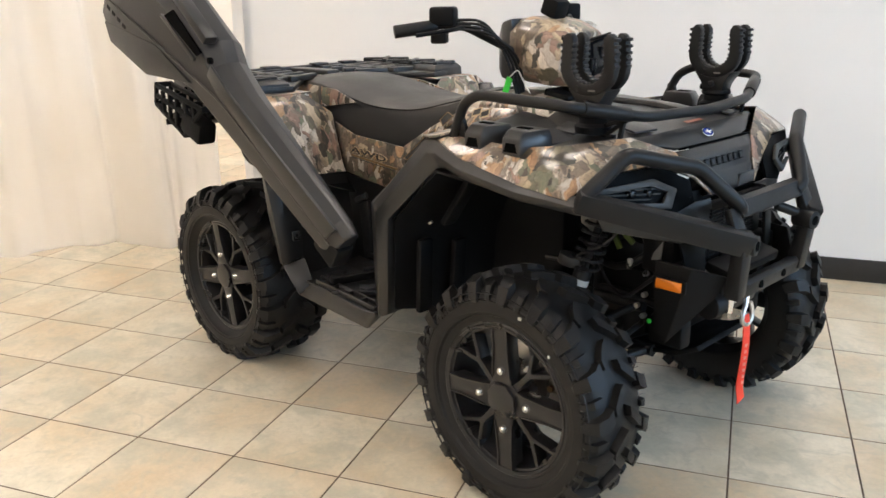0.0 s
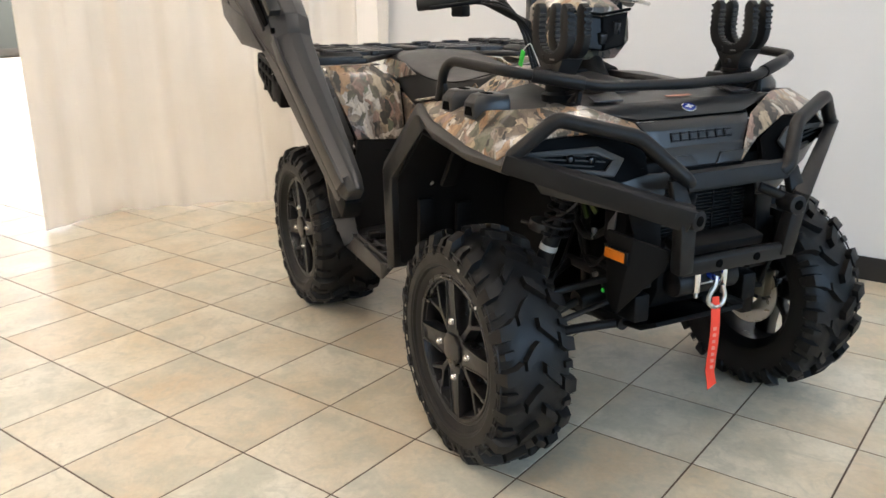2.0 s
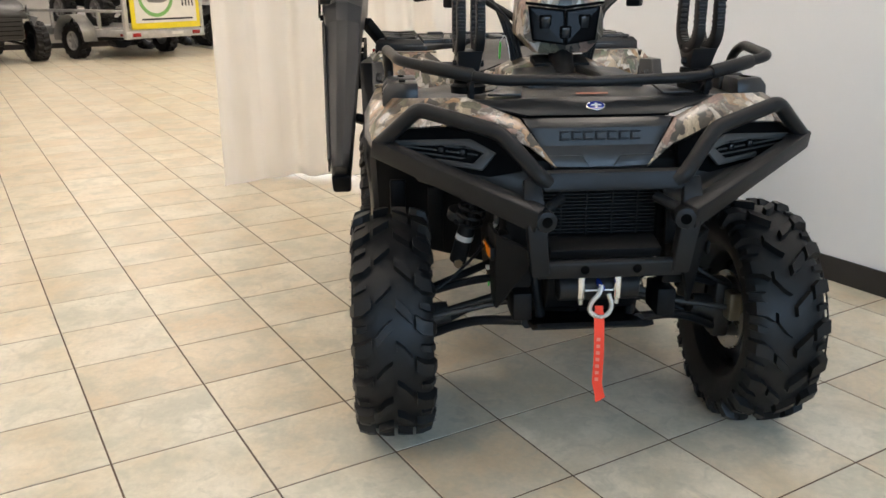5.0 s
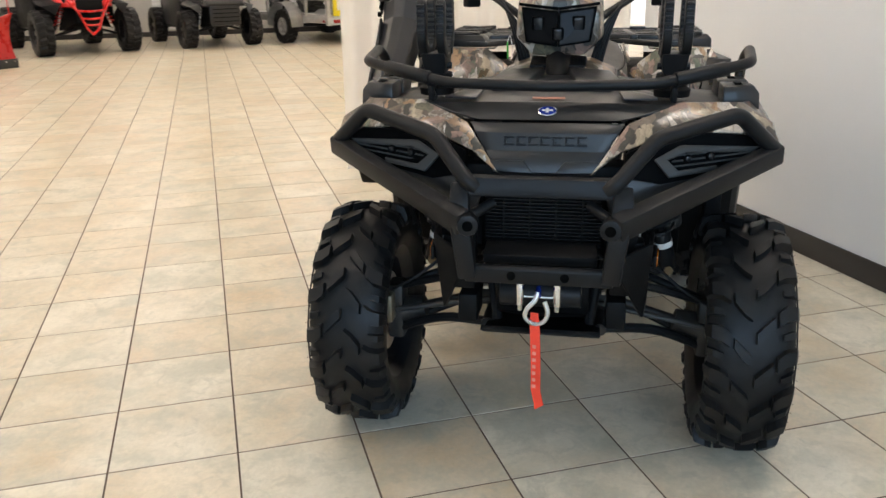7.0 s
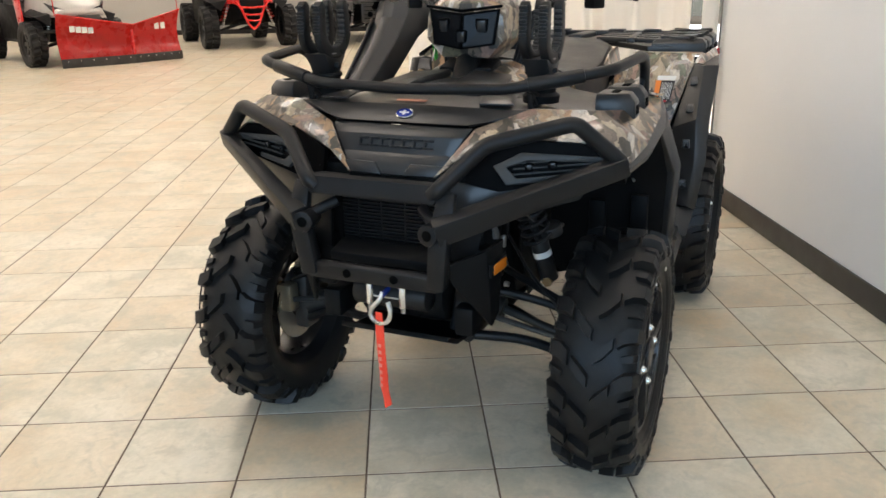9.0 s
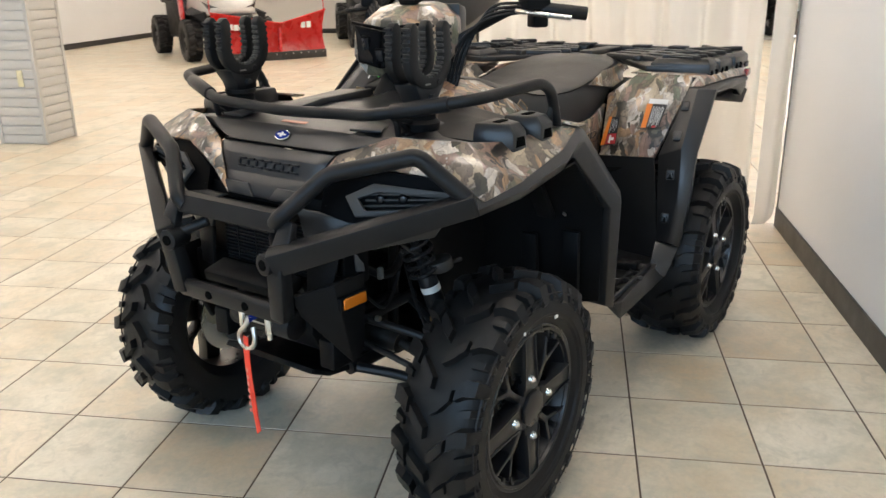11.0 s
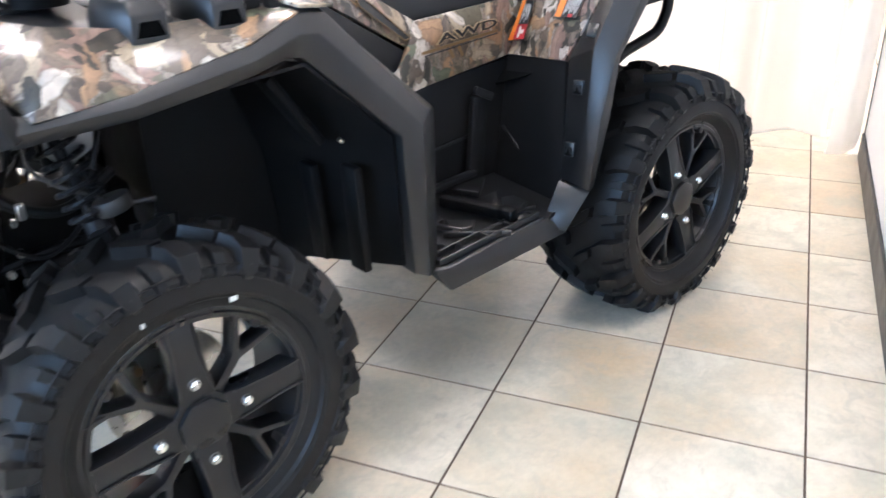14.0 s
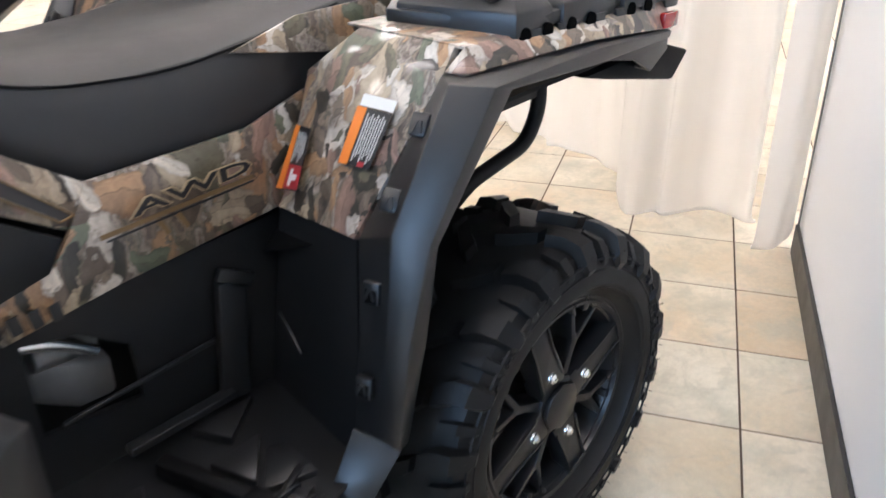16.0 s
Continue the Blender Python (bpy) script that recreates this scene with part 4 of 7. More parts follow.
# ----- hood -----
def half_rows(rows):
    """Rows of points with y >= 0, joined into one sheet right across the middle."""
    vs, fs = [], []
    k = len(rows[0])
    for r in rows:
        full = [(x, -y, z) for x, y, z in r[::-1] if y > 0] + list(r)
        vs += full
    w = len(vs) // len(rows)
    for i in range(len(rows) - 1):
        for j in range(w - 1):
            fs.append((i * w + j, i * w + j + 1, i * w + w + j + 1, i * w + w + j))
    return vs, fs


hood_rows = [
    [(0.40, 0, 0.968), (0.40, 0.10, 0.965), (0.41, 0.17, 0.948), (0.42, 0.30, 0.900), (0.42, 0.42, 0.885)],
    [(0.56, 0, 0.972), (0.56, 0.12, 0.968), (0.56, 0.20, 0.945), (0.56, 0.32, 0.915), (0.56, 0.47, 0.905)],
    [(0.68, 0, 0.962), (0.68, 0.15, 0.958), (0.68, 0.24, 0.942), (0.68, 0.33, 0.935), (0.69, 0.44, 0.925)],
    [(0.775, 0, 0.944), (0.772, 0.17, 0.942), (0.765, 0.24, 0.938), (0.755, 0.31, 0.940), (0.74, 0.36, 0.930)],
    [(0.818, 0, 0.906), (0.816, 0.12, 0.906), (0.812, 0.17, 0.906), (0.806, 0.20, 0.912), (0.79, 0.24, 0.918)],
]
vs, fs = half_rows(hood_rows)
part("hood", poly(vs, fs, 0.008, 0.003), M_PLASTIC, atv, "faceted black plastic hood", 28)
panel_rows = [
    [(0.828, 0, 0.902), (0.826, 0.14, 0.902), (0.822, 0.186, 0.902)],
    [(0.848, 0, 0.880), (0.847, 0.14, 0.880), (0.840, 0.172, 0.880)],
    [(0.860, 0, 0.838), (0.859, 0.12, 0.838), (0.856, 0.145, 0.838)],
    [(0.868, 0, 0.830), (0.867, 0.11, 0.830), (0.864, 0.138, 0.830)],
    [(0.884, 0, 0.790), (0.884, 0.09, 0.790), (0.882, 0.112, 0.790)],
    [(0.860, 0, 0.782), (0.860, 0.09, 0.782), (0.858, 0.112, 0.782)],
]
vs, fs = half_rows(panel_rows)
part("hood_front", poly(vs, fs, 0.006, 0.002), M_PLASTIC, atv, "ribbed black plastic hood front", 28)
# raised ribs at the foot of the hood front
rib = poly([(0.889, 0.026, 0.790), (0.878, 0.048, 0.819), (0.876, 0.132, 0.819), (0.886, 0.122, 0.792)], [(0, 1, 2, 3)], 0.010, 0.003)
both("hood_rib", rib, M_PLASTIC)
hv = poly([(0.42, 0.035, 0.990), (0.60, 0.055, 0.984), (0.690, 0.075, 0.966), (0.690, 0.150, 0.962), (0.60, 0.185, 0.966), (0.43, 0.150, 0.982)], [(0, 1, 4, 5), (1, 2, 3, 4)], 0.022, 0.004)
both("hood_pad", hv, M_PLASTIC, "raised facet of the hood")
both("hood_crease", poly([(0.700, 0.165, 0.963), (0.764, 0.180, 0.946), (0.752, 0.262, 0.946), (0.690, 0.235, 0.950)], [(0, 1, 2, 3)], 0.006, 0.002), M_PLASTIC)
# dark strip laid along the hood seam, painting the shade of its gap
part("hood_gap_shade", beam((0.8245, -0.176, 0.905), (0.8245, 0.176, 0.905), 0.006, 0.005, 0.001), M_SHADEBLACK, atv)
vent = poly([(0.50, 0.20, 0.948), (0.60, 0.22, 0.946), (0.58, 0.28, 0.932), (0.50, 0.26, 0.934)], [(0, 1, 2, 3)], -0.012, 0.003)
both("hood_vent", vent, M_PLASTIC)
# storage deck behind the hood, with tie-down blocks at the fenders
deck = poly([(0.42, 0.18, 0.945), (0.60, 0.30, 0.922), (0.60, 0.495, 0.918), (0.38, 0.495, 0.918), (0.315, 0.42, 0.912), (0.285, 0.235, 0.936), (0.32, 0.17, 0.955)], [(0, 1, 2, 3), (0, 3, 4, 6), (6, 4, 5)], 0.010, 0.003)
both("front_deck", deck, M_PANEL, "black plastic deck panel")


def tie_block(x):
    """A solid six-sided block; dark pieces paint the slot on its top and the arch in its outer side."""
    b = loft([[(x - 0.056 * k, 0.428, z), (x - 0.050 * k, 0.468, z), (x - 0.028 * k, 0.428 + 0.094 * k, z), (x + 0.028 * k, 0.428 + 0.094 * k, z), (x + 0.050 * k, 0.468, z), (x + 0.056 * k, 0.428, z)] for z, k in ((0.905, 1.0), (0.946, 0.97), (0.966, 0.80))])
    return soften(b, 0.004)


for x in (0.578, 0.452):
    a, b = both("tie_down_block", tie_block(x), M_PLASTIC, "moulded black tie-down block")
    for ob, s in ((a, 1), (b, -1)):
        # slot and arch are near-black pieces that paint the openings' shade
        part("slot", box(x, s * 0.468, 0.9665, 0.040, 0.018, 0.004, 0.001), M_SHADEBLACK, ob)
        arch = prism([(x - 0.022, 0.914), (x + 0.022, 0.914), (x + 0.014, 0.936), (x - 0.014, 0.936)], "y", 0.512, 0.5215)
        part("arch", arch if s > 0 else flip(arch), M_SHADEBLACK, ob)
    both("tie_down_step", soften(loft([[(x - 0.062, 0.445, z), (x - 0.048, 0.500 - e, z), (x - 0.040, 0.500 - e, z), (x - 0.040, 0.445, z)] for z, e in ((0.905, 0), (0.935, 0.012))]), 0.003), M_PLASTIC)

# maker's lettering on the hood front as plain raised bars, badge and red sticker
for y in (-0.087, -0.058, -0.029, 0.0, 0.029, 0.058, 0.087):
    for dz in (-0.0085, 0.0085):
        part("letter_bar", box(0.8545 - 0.29 * dz, y, 0.862 + dz, 0.006, 0.024, 0.0055, 0.0015, (0, -16, 0)), M_STEEL, atv)
    part("letter_bar", box(0.8545, y - 0.009, 0.862, 0.006, 0.0055, 0.0125, 0.0012, (0, -16, 0)), M_STEEL, atv)
badge = part("badge", box(0, 0, 0, 0.003, 0.046, 0.024), M_CHROME, atv, "blue oval badge", m=pose(0.8005, 0, 0.9245, 0, -50, 0))
badge.data = mesh_of("badge", revolve([(0.0001, 0.003), (0.020, 0.003), (0.0235, 0.0015), (0.0235, 0.0)], 28, "x"), M_CHROME, 30)
badge.scale = (1, 1, 0.62)
part("badge_field", revolve([(0.0001, 0.0042), (0.0205, 0.0036), (0.021, 0.002)], 28, "x"), M_BLUE, badge)
part("badge_mark", box(0.0046, 0, 0, 0.0012, 0.026, 0.006), M_WHITEINK, badge)
part("badge_mark", box(0.0046, 0, 0, 0.0012, 0.006, 0.022), M_WHITEINK, badge)
part("sticker", poly([(0.752, -0.040, 0.9525), (0.764, -0.040, 0.9500), (0.764, 0.040, 0.9500), (0.752, 0.040, 0.9525)], [(0, 1, 2, 3)], 0.001), M_STICKER, atv, "thin faded red printed sticker")

# ----- headlights -----
def headlight(s):
    def f(b):
        return b if s > 0 else flip(b)
    bez = poly([(0.868, 0.190, 0.838), (0.838, 0.290, 0.884), (0.800, 0.465, 0.876), (0.772, 0.545, 0.832), (0.800, 0.480, 0.800), (0.880, 0.270, 0.770), (0.885, 0.190, 0.785)],
               [(0, 1, 2, 3, 4, 5, 6)], 0.0)
    bmesh.ops.inset_region(bez, faces=bez.faces[:], thickness=0.016)
    bmesh.ops.solidify(bez, geom=bez.faces[:], thickness=0.012)
    hl = part("headlight", f(bez), M_HOUSING, atv, "slim headlight in a grey frame")
    frame_pts = [(0.862, 0.255, 0.828), (0.834, 0.315, 0.858), (0.790, 0.500, 0.850), (0.795, 0.480, 0.838), (0.838, 0.330, 0.842), (0.855, 0.285, 0.826), (0.862, 0.310, 0.803), (0.836, 0.400, 0.812), (0.836, 0.398, 0.800), (0.872, 0.290, 0.788)]
    fr = poly([(x + 0.012, y, z) for x, y, z in frame_pts], [(0, 1, 4, 5), (1, 2, 3, 4), (0, 5, 6, 9), (6, 7, 8, 9)], 0.010, 0.002)
    part("frame", f(fr), M_LAMPFRAME, hl, "grey angular lamp frame")
    for y, x, z in ((0.330, 0.843, 0.826), (0.382, 0.831, 0.831)):
        eye = part("lamp_unit", f(cyl((x - 0.012, y - 0.004, z), (x + 0.004, y + 0.003, z - 0.001), 0.0120, 18, 0.003)), M_HOUSING, hl)
        part("lens", f(cyl((x + 0.003, y + 0.003, z - 0.001), (x + 0.006, y + 0.004, z - 0.001), 0.0070, 16, 0.002)), M_LENSEYE, eye, "dim projector lens")
    for k in range(3):
        part("louvre", f(beam((0.858 - 0.004 * k, 0.285 + 0.012 * k, 0.806 + 0.014 * k), (0.806, 0.480, 0.826 + 0.011 * k), 0.004, 0.0035, 0)), M_LAMPFRAME, hl)


headlight(1)
headlight(-1)
# lower fascia between headlight and grille
fas = poly([(0.888, 0.115, 0.785), (0.885, 0.19, 0.785), (0.880, 0.270, 0.770), (0.800, 0.480, 0.800), (0.80, 0.44, 0.745), (0.885, 0.24, 0.690), (0.905, 0.16, 0.70), (0.905, 0.14, 0.775)],
           [(0, 1, 6, 7), (1, 2, 5, 6), (2, 3, 4, 5)], 0.008, 0.003)
both("fascia", fas, M_PLASTIC, "black plastic front fascia")
side = poly([(0.905, 0.16, 0.70), (0.885, 0.24, 0.690), (0.90, 0.22, 0.60), (0.915, 0.16, 0.60)], [(0, 1, 2, 3)], 0.010, 0.003)
both("grille_surround", side, M_PLASTIC2)
# the sheet behind the bars is coloured near black as the cavity's shade
grille = part("grille", box(0.868, 0, 0.680, 0.014, 0.30, 0.19, 0.004), M_SHADEBLACK, atv, "black honeycomb radiator grille backed by a sheet of painted shade")
for r in range(19):
    part("grille_bar", prism([(0.874, 0.598 + 0.0088 * r), (0.882, 0.5990 + 0.0088 * r), (0.882, 0.6015 + 0.0088 * r), (0.874, 0.6025 + 0.0088 * r)], "y", -0.140, 0.140), M_STEEL, grille, smooth=None)
for y in (-0.095, -0.032, 0.032, 0.095):
    part("grille_bar", box(0.8815, y, 0.680, 0.003, 0.004, 0.175), M_PLASTIC2, grille, smooth=None)
part("grille_frame", prism([(-0.150, 0.585), (0.150, 0.585), (0.128, 0.612), (0.060, 0.612), (0.046, 0.604), (-0.046, 0.604), (-0.060, 0.612), (-0.128, 0.612)], "x", 0.884, 0.905, 0.003), M_PLASTIC, grille, "moulded lower grille frame")
part("grille_frame", prism([(-0.150, 0.775), (-0.120, 0.752), (0.120, 0.752), (0.150, 0.775)], "x", 0.884, 0.900, 0.003), M_PLASTIC2, grille)
both("frame_gusset", box(0.868, 0.205, 0.560, 0.06, 0.08, 0.14, 0.008), M_PLASTIC2)
both("frame_tube", tube([(0.555, 0.115, 0.33), (0.585, 0.150, 0.60), (0.61, 0.175, 0.79)], 0.014, 10, 0.05), M_STEEL, "black steel frame tube")
both("frame_tube", tube([(0.790, 0.120, 0.37), (0.775, 0.150, 0.58), (0.700, 0.185, 0.78)], 0.014, 10, 0.05), M_STEEL, "black steel frame tube")
both("frame_tube", tube([(0.560, 0.135, 0.475), (0.68, 0.150, 0.490), (0.785, 0.135, 0.470)], 0.012, 10, 0.04), M_STEEL, "black steel frame tube")
both("cooling_hose", tube([(0.80, 0.185, 0.66), (0.74, 0.215, 0.60), (0.66, 0.205, 0.57), (0.56, 0.18, 0.62)], 0.011, 10, 0.05), M_RUBBER)
both("wire_loom", tube([(0.845, 0.225, 0.62), (0.78, 0.235, 0.55), (0.72, 0.225, 0.50), (0.64, 0.20, 0.53), (0.57, 0.19, 0.70)], 0.005, 7, 0.04), M_RUBBER)
both("arm_pivot", cyl((0.515, 0.150, 0.335), (0.775, 0.150, 0.345), 0.017, 12), M_STEEL)
both("arm_pivot", cyl((0.520, 0.160, 0.465), (0.745, 0.160, 0.465), 0.015, 12), M_STEEL)
both("clamp", box(0.742, 0.236, 0.606, 0.014, 0.012, 0.030, 0.003), M_ZINC)
part("radiator_shroud", box(0.815, 0, 0.700, 0.09, 0.46, 0.21, 0.01), M_PLASTIC2, atv)
part("grille_lip", box(0.93, 0, 0.604, 0.07, 0.27, 0.028, 0.006, (0, 14, 0)), M_PLASTIC2, atv)

# ----- brush guard -----
guard = part("brush_guard", loft([[(x, y * k, z) for x, z, k in ((0.958, 0.752, 0.90), (0.998, 0.760, 0.90), (1.000, 0.768, 0.93), (0.988, 0.800, 1.0), (0.966, 0.803, 1.0))] for y in (-0.176, -0.06, 0.06, 0.176)]), M_STEEL, atv, "angular black steel brush guard")
for s in (-1, 1):
    def S(p):
        return (p[0], s * p[1], p[2])
    part("guard_tube", tube([S((0.984, 0.150, 0.776)), S((0.990, 0.168, 0.792)), S((0.925, 0.256, 0.886)), S((0.850, 0.438, 0.932)), S((0.806, 0.528, 0.846))], 0.0185, 14, 0.020), M_STEEL, guard)
    part("guard_beam", beam(S((0.795, 0.545, 0.836)), S((1.026, 0.172, 0.702)), 0.032, 0.050, 0.006, 0.042, 0.060, up=(0.35, 0, 1)), M_STEEL, guard)
    b = part("beam_end", cyl(S((0.985, 0.168, 0.700)), S((1.040, 0.160, 0.699)), 0.025, 20, 0.003), M_STEEL, guard)
    # near-black disc on the end face, painted as the hole's shade
    part("bolt_hole_shade", cyl(S((1.038, 0.1605, 0.699)), S((1.0415, 0.160, 0.699)), 0.0125, 16), M_SHADEBLACK, b)
    part("guard_strut", beam(S((0.978, 0.186, 0.785)), S((1.008, 0.186, 0.716)), 0.040, 0.020, 0.005, 0.052, 0.024, up=(1, 0, 0)), M_STEEL, guard)
    part("guard_leg", beam(S((1.014, 0.181, 0.700)), S((0.998, 0.166, 0.562)), 0.048, 0.034, 0.007, 0.044, 0.040, up=(1, 0, 0)), M_STEEL, guard)
    part("cross_stub", cyl(S((0.955, 0.112, 0.735)), S((1.005, 0.170, 0.706)), 0.013, 12), M_STEEL, guard)
bar = part("guard_bar", prism([(0.978, 0.552), (1.010, 0.552), (1.016, 0.590), (1.006, 0.598), (0.980, 0.590)], "y", -0.172, 0.172, 0.004), M_STEEL, guard)
# two dark discs give the bar the shade of holes it lacks
for y in (-0.062, 0.062):
    part("bolt_hole_shade", cyl((1.008, y, 0.574), (1.0165, y, 0.575), 0.0105, 14), M_SHADEBLACK, bar)

# ----- front rack -----
rack = part("front_rack", tube([(0.36, 0.497, 0.915), (0.405, 0.503, 1.015), (0.46, 0.507, 1.042), (0.690, 0.478, 1.030), (0.775, 0.25, 0.988), (0.800, 0.0, 0.984), (0.775, -0.25, 0.988), (0.690, -0.478, 1.030), (0.46, -0.507, 1.042),
                                (0.405, -0.503, 1.015), (0.36, -0.497, 0.915)], 0.0135, 12, 0.035), M_STEEL, atv, "black tubular steel front rack")
for s in (-1, 1):
    part("rack_leg", beam((0.385, s * 0.500, 0.985), (0.405, s * 0.488, 0.912), 0.012, 0.028, 0.002, up=(1, 0, 0)), M_STEEL, rack)
    part("rack_collar", cyl((0.712, s * 0.420, 1.019), (0.758, s * 0.298, 0.997), 0.0175, 12, 0.002), M_STEEL, rack)
    g = bmesh.new()
    for a, b in (((0.755, s * 0.30, 0.985), (0.64, s * 0.30, 0.950)), ((0.755, s * 0.30, 0.985), (0.70, s * 0.30, 0.945)), ((0.70, s * 0.30, 0.967), (0.66, s * 0.30, 0.945)), ((0.64, s * 0.30, 0.945), (0.72, s * 0.30, 0.940)), ((0.745, s * 0.30, 0.985), (0.735, s * 0.30, 0.935))):
        beam(a, b, 0.012, 0.010, 0.001, bm=g)
    part("rack_bracket", g, M_STEEL, rack)


# ----- forked rests on the rack -----
def fork(s):
    """Two horseshoe plates lined with ribbed rubber, on a swivelling foot."""
    y0 = s * 0.300
    fk = root("fork_rest", pose(0.655, y0 - 0.012, 0), "black rubber-lined forked gun rest clamped on the rack", "gun rest", "fork rests")
    part("base", revolve([(0.0001, 0.945), (0.044, 0.945), (0.046, 0.962), (0.036, 0.970), (0.036, 0.985), (0.042, 0.990), (0.040, 1.000), (0.0001, 1.000)], 24, "z"), M_PLASTIC2, fk)
    part("stem", soften(loft([[(x * w, y * d, z) for x, y in ((-1, -1), (1, -1), (1, 1), (-1, 1))] for z, w, d in ((0.995, 0.030, 0.024), (1.020, 0.036, 0.030), (1.052, 0.058, 0.032))]), 0.004), M_PLASTIC, fk)
    part("pivot_pin", cyl((0, -0.040, 1.018), (0, 0.040, 1.018), 0.009, 14, 0.002), M_STEEL, fk)
    for dy in (-0.024, 0.024):
        outer, inner = [], []
        for k in range(17):
            a = math.pi + math.pi * k / 16
            outer.append((0.080 * math.cos(a), 1.102 + 0.066 * math.sin(a)))
            inner.append((0.047 * math.cos(a), 1.108 + 0.044 * math.sin(a)))
        outer = [(-0.064, 1.184), (-0.074, 1.174), (-0.078, 1.14)] + outer + [(0.078, 1.14), (0.074, 1.174), (0.064, 1.184)]
        inner = [(-0.053, 1.184), (-0.043, 1.170), (-0.046, 1.14)] + inner + [(0.046, 1.14), (0.043, 1.170), (0.053, 1.184)]
        b = bmesh.new()
        o1, o2 = [b.verts.new((x, dy - 0.011, z)) for x, z in outer], [b.verts.new((x, dy + 0.011, z)) for x, z in outer]
        n1, n2 = [b.verts.new((x, dy - 0.011, z)) for x, z in inner], [b.verts.new((x, dy + 0.011, z)) for x, z in inner]
        for i in range(len(outer) - 1):
            for q, w in ((o1, n1), (n2, o2), (o2, o1), (n1, n2)):
                b.faces.new((q[i], q[i + 1], w[i + 1], w[i]))
        for i in (0, -1):
            b.faces.new((o1[i], o2[i], n2[i], n1[i]))
        plate = part("fork_plate", soften(b, 0.004), M_RUBBER, fk)
        for k in range(13):
            a = math.pi + math.pi * (k + 0.5) / 13
            part("rubber_rib", box(0.0475 * math.cos(a), dy, 1.108 + 0.0445 * math.sin(a), 0.008, 0.0205, 0.0065, 0.0015, (0, -math.degrees(a), 0)), M_PADGREY, plate)
        for k in range(4):
            for sx in (-1, 1):
                part("rubber_rib", box(sx * 0.0465, dy, 1.118 + 0.013 * k, 0.008, 0.0205, 0.0065, 0.0015), M_PADGREY, plate)
        for k in range(5):
            for sx in (-1, 1):
                part("grip_rib", box(sx * 0.0775, dy, 1.108 + 0.0155 * k, 0.010, 0.0205, 0.0085, 0.003), M_RUBBER, plate)
        side = 1 if dy > 0 else -1
        part("print_bar", box(0.016, dy + side * 0.0114, 1.050, 0.020, 0.0012, 0.004), M_TRIMGREY, plate)
        part("pin_head", cyl((-0.028, dy + side * 0.010, 1.052), (-0.028, dy + side * 0.0135, 1.052), 0.008, 14), M_STEEL, plate)
    part("clamp_knob", cyl((-0.050, 0, 1.005), (-0.030, 0, 1.005), 0.009, 10), M_PLASTIC2, fk)
    return fk


fork(1)
fork(-1)

# ----- console, seat, side covers -----
tank = loft([[(x, -w, z0), (x, -w * 0.96, z1 - 0.03), (x, -w * 0.55, z1), (x, w * 0.55, z1), (x, w * 0.96, z1 - 0.03), (x, w, z0)] for x, w, z0, z1 in
             ((-0.02, 0.13, 0.84, 0.965), (0.10, 0.16, 0.84, 0.985), (0.25, 0.17, 0.86, 1.000), (0.38, 0.155, 0.88, 0.985), (0.45, 0.13, 0.90, 0.965))])
part("tank_cover", soften(tank, 0.006), M_CAMO, atv, "camouflage tank cover")
part("console_slot", box(0.36, 0, 0.990, 0.09, 0.16, 0.025, 0.006, (0, 12, 0)), M_PLASTIC2, atv)
for k in range(3):
    part("console_ridge", beam((0.18, 0.168, 0.93 + 0.012 * k), (0.34, 0.166, 0.925 + 0.012 * k), 0.003, 0.004, 0), M_BLACKINK, atv)
side_top = poly([(0.30, 0.215, 0.935), (0.12, 0.235, 0.885), (-0.10, 0.250, 0.745), (-0.075, 0.253, 0.705), (0.03, 0.256, 0.680), (0.20, 0.255, 0.740), (0.34, 0.245, 0.86)], [(0, 1, 5, 6), (1, 2, 3, 4, 5)], 0.010, 0.003)
both("shroud", side_top, M_PANEL, "black plastic side shroud")
belly = poly([(-0.150, 0.225, 0.800), (-0.40, 0.232, 0.815), (-0.52, 0.225, 0.850), (-0.445, 0.240, 0.680), (-0.166, 0.246, 0.652), (0.0, 0.250, 0.628), (0.028, 0.252, 0.682), (-0.080, 0.248, 0.708), (-0.112, 0.246, 0.750)],
             [(0, 1, 3, 4, 8), (1, 2, 3), (8, 4, 7), (7, 4, 5, 6)], 0.010, 0.003)
fair = poly([(-0.150, 0.226, 0.802), (-0.03, 0.205, 0.880), (0.10, 0.185, 0.948), (0.30, 0.185, 0.962), (0.31, 0.214, 0.936), (0.12, 0.234, 0.888), (-0.110, 0.246, 0.752)], [(0, 1, 5, 6), (1, 2, 3, 4, 5)], 0.008, 0.003)
both("tank_fairing", fair, M_CAMO, "camouflage fairing beside the saddle")
both("side_cover", belly, M_CAMO, "camouflage side cover below the seat")
low = poly([(0.02, 0.243, 0.66), (-0.20, 0.237, 0.655), (-0.46, 0.232, 0.67), (-0.45, 0.225, 0.36), (0.08, 0.225, 0.36), (0.13, 0.240, 0.55),
            (-0.02, 0.239, 0.615), (-0.095, 0.237, 0.600), (-0.165, 0.235, 0.550), (-0.173, 0.230, 0.455), (-0.025, 0.232, 0.465)],
           [(0, 1, 7, 6), (1, 2, 8, 7), (2, 3, 9, 8), (3, 4, 10, 9), (4, 5, 0, 6, 10)], 0.010)
both("inner_panel", low, M_PANEL, "matt black inner leg panel")
both("panel_rib", beam((-0.310, 0.250, 0.39), (-0.325, 0.254, 0.60), 0.018, 0.050, 0.004, up=(1, 0, 0)), M_PANEL)
both("rib_cap", beam((-0.298, 0.266, 0.622), (-0.356, 0.268, 0.594), 0.012, 0.020, 0.003), M_PLASTIC)
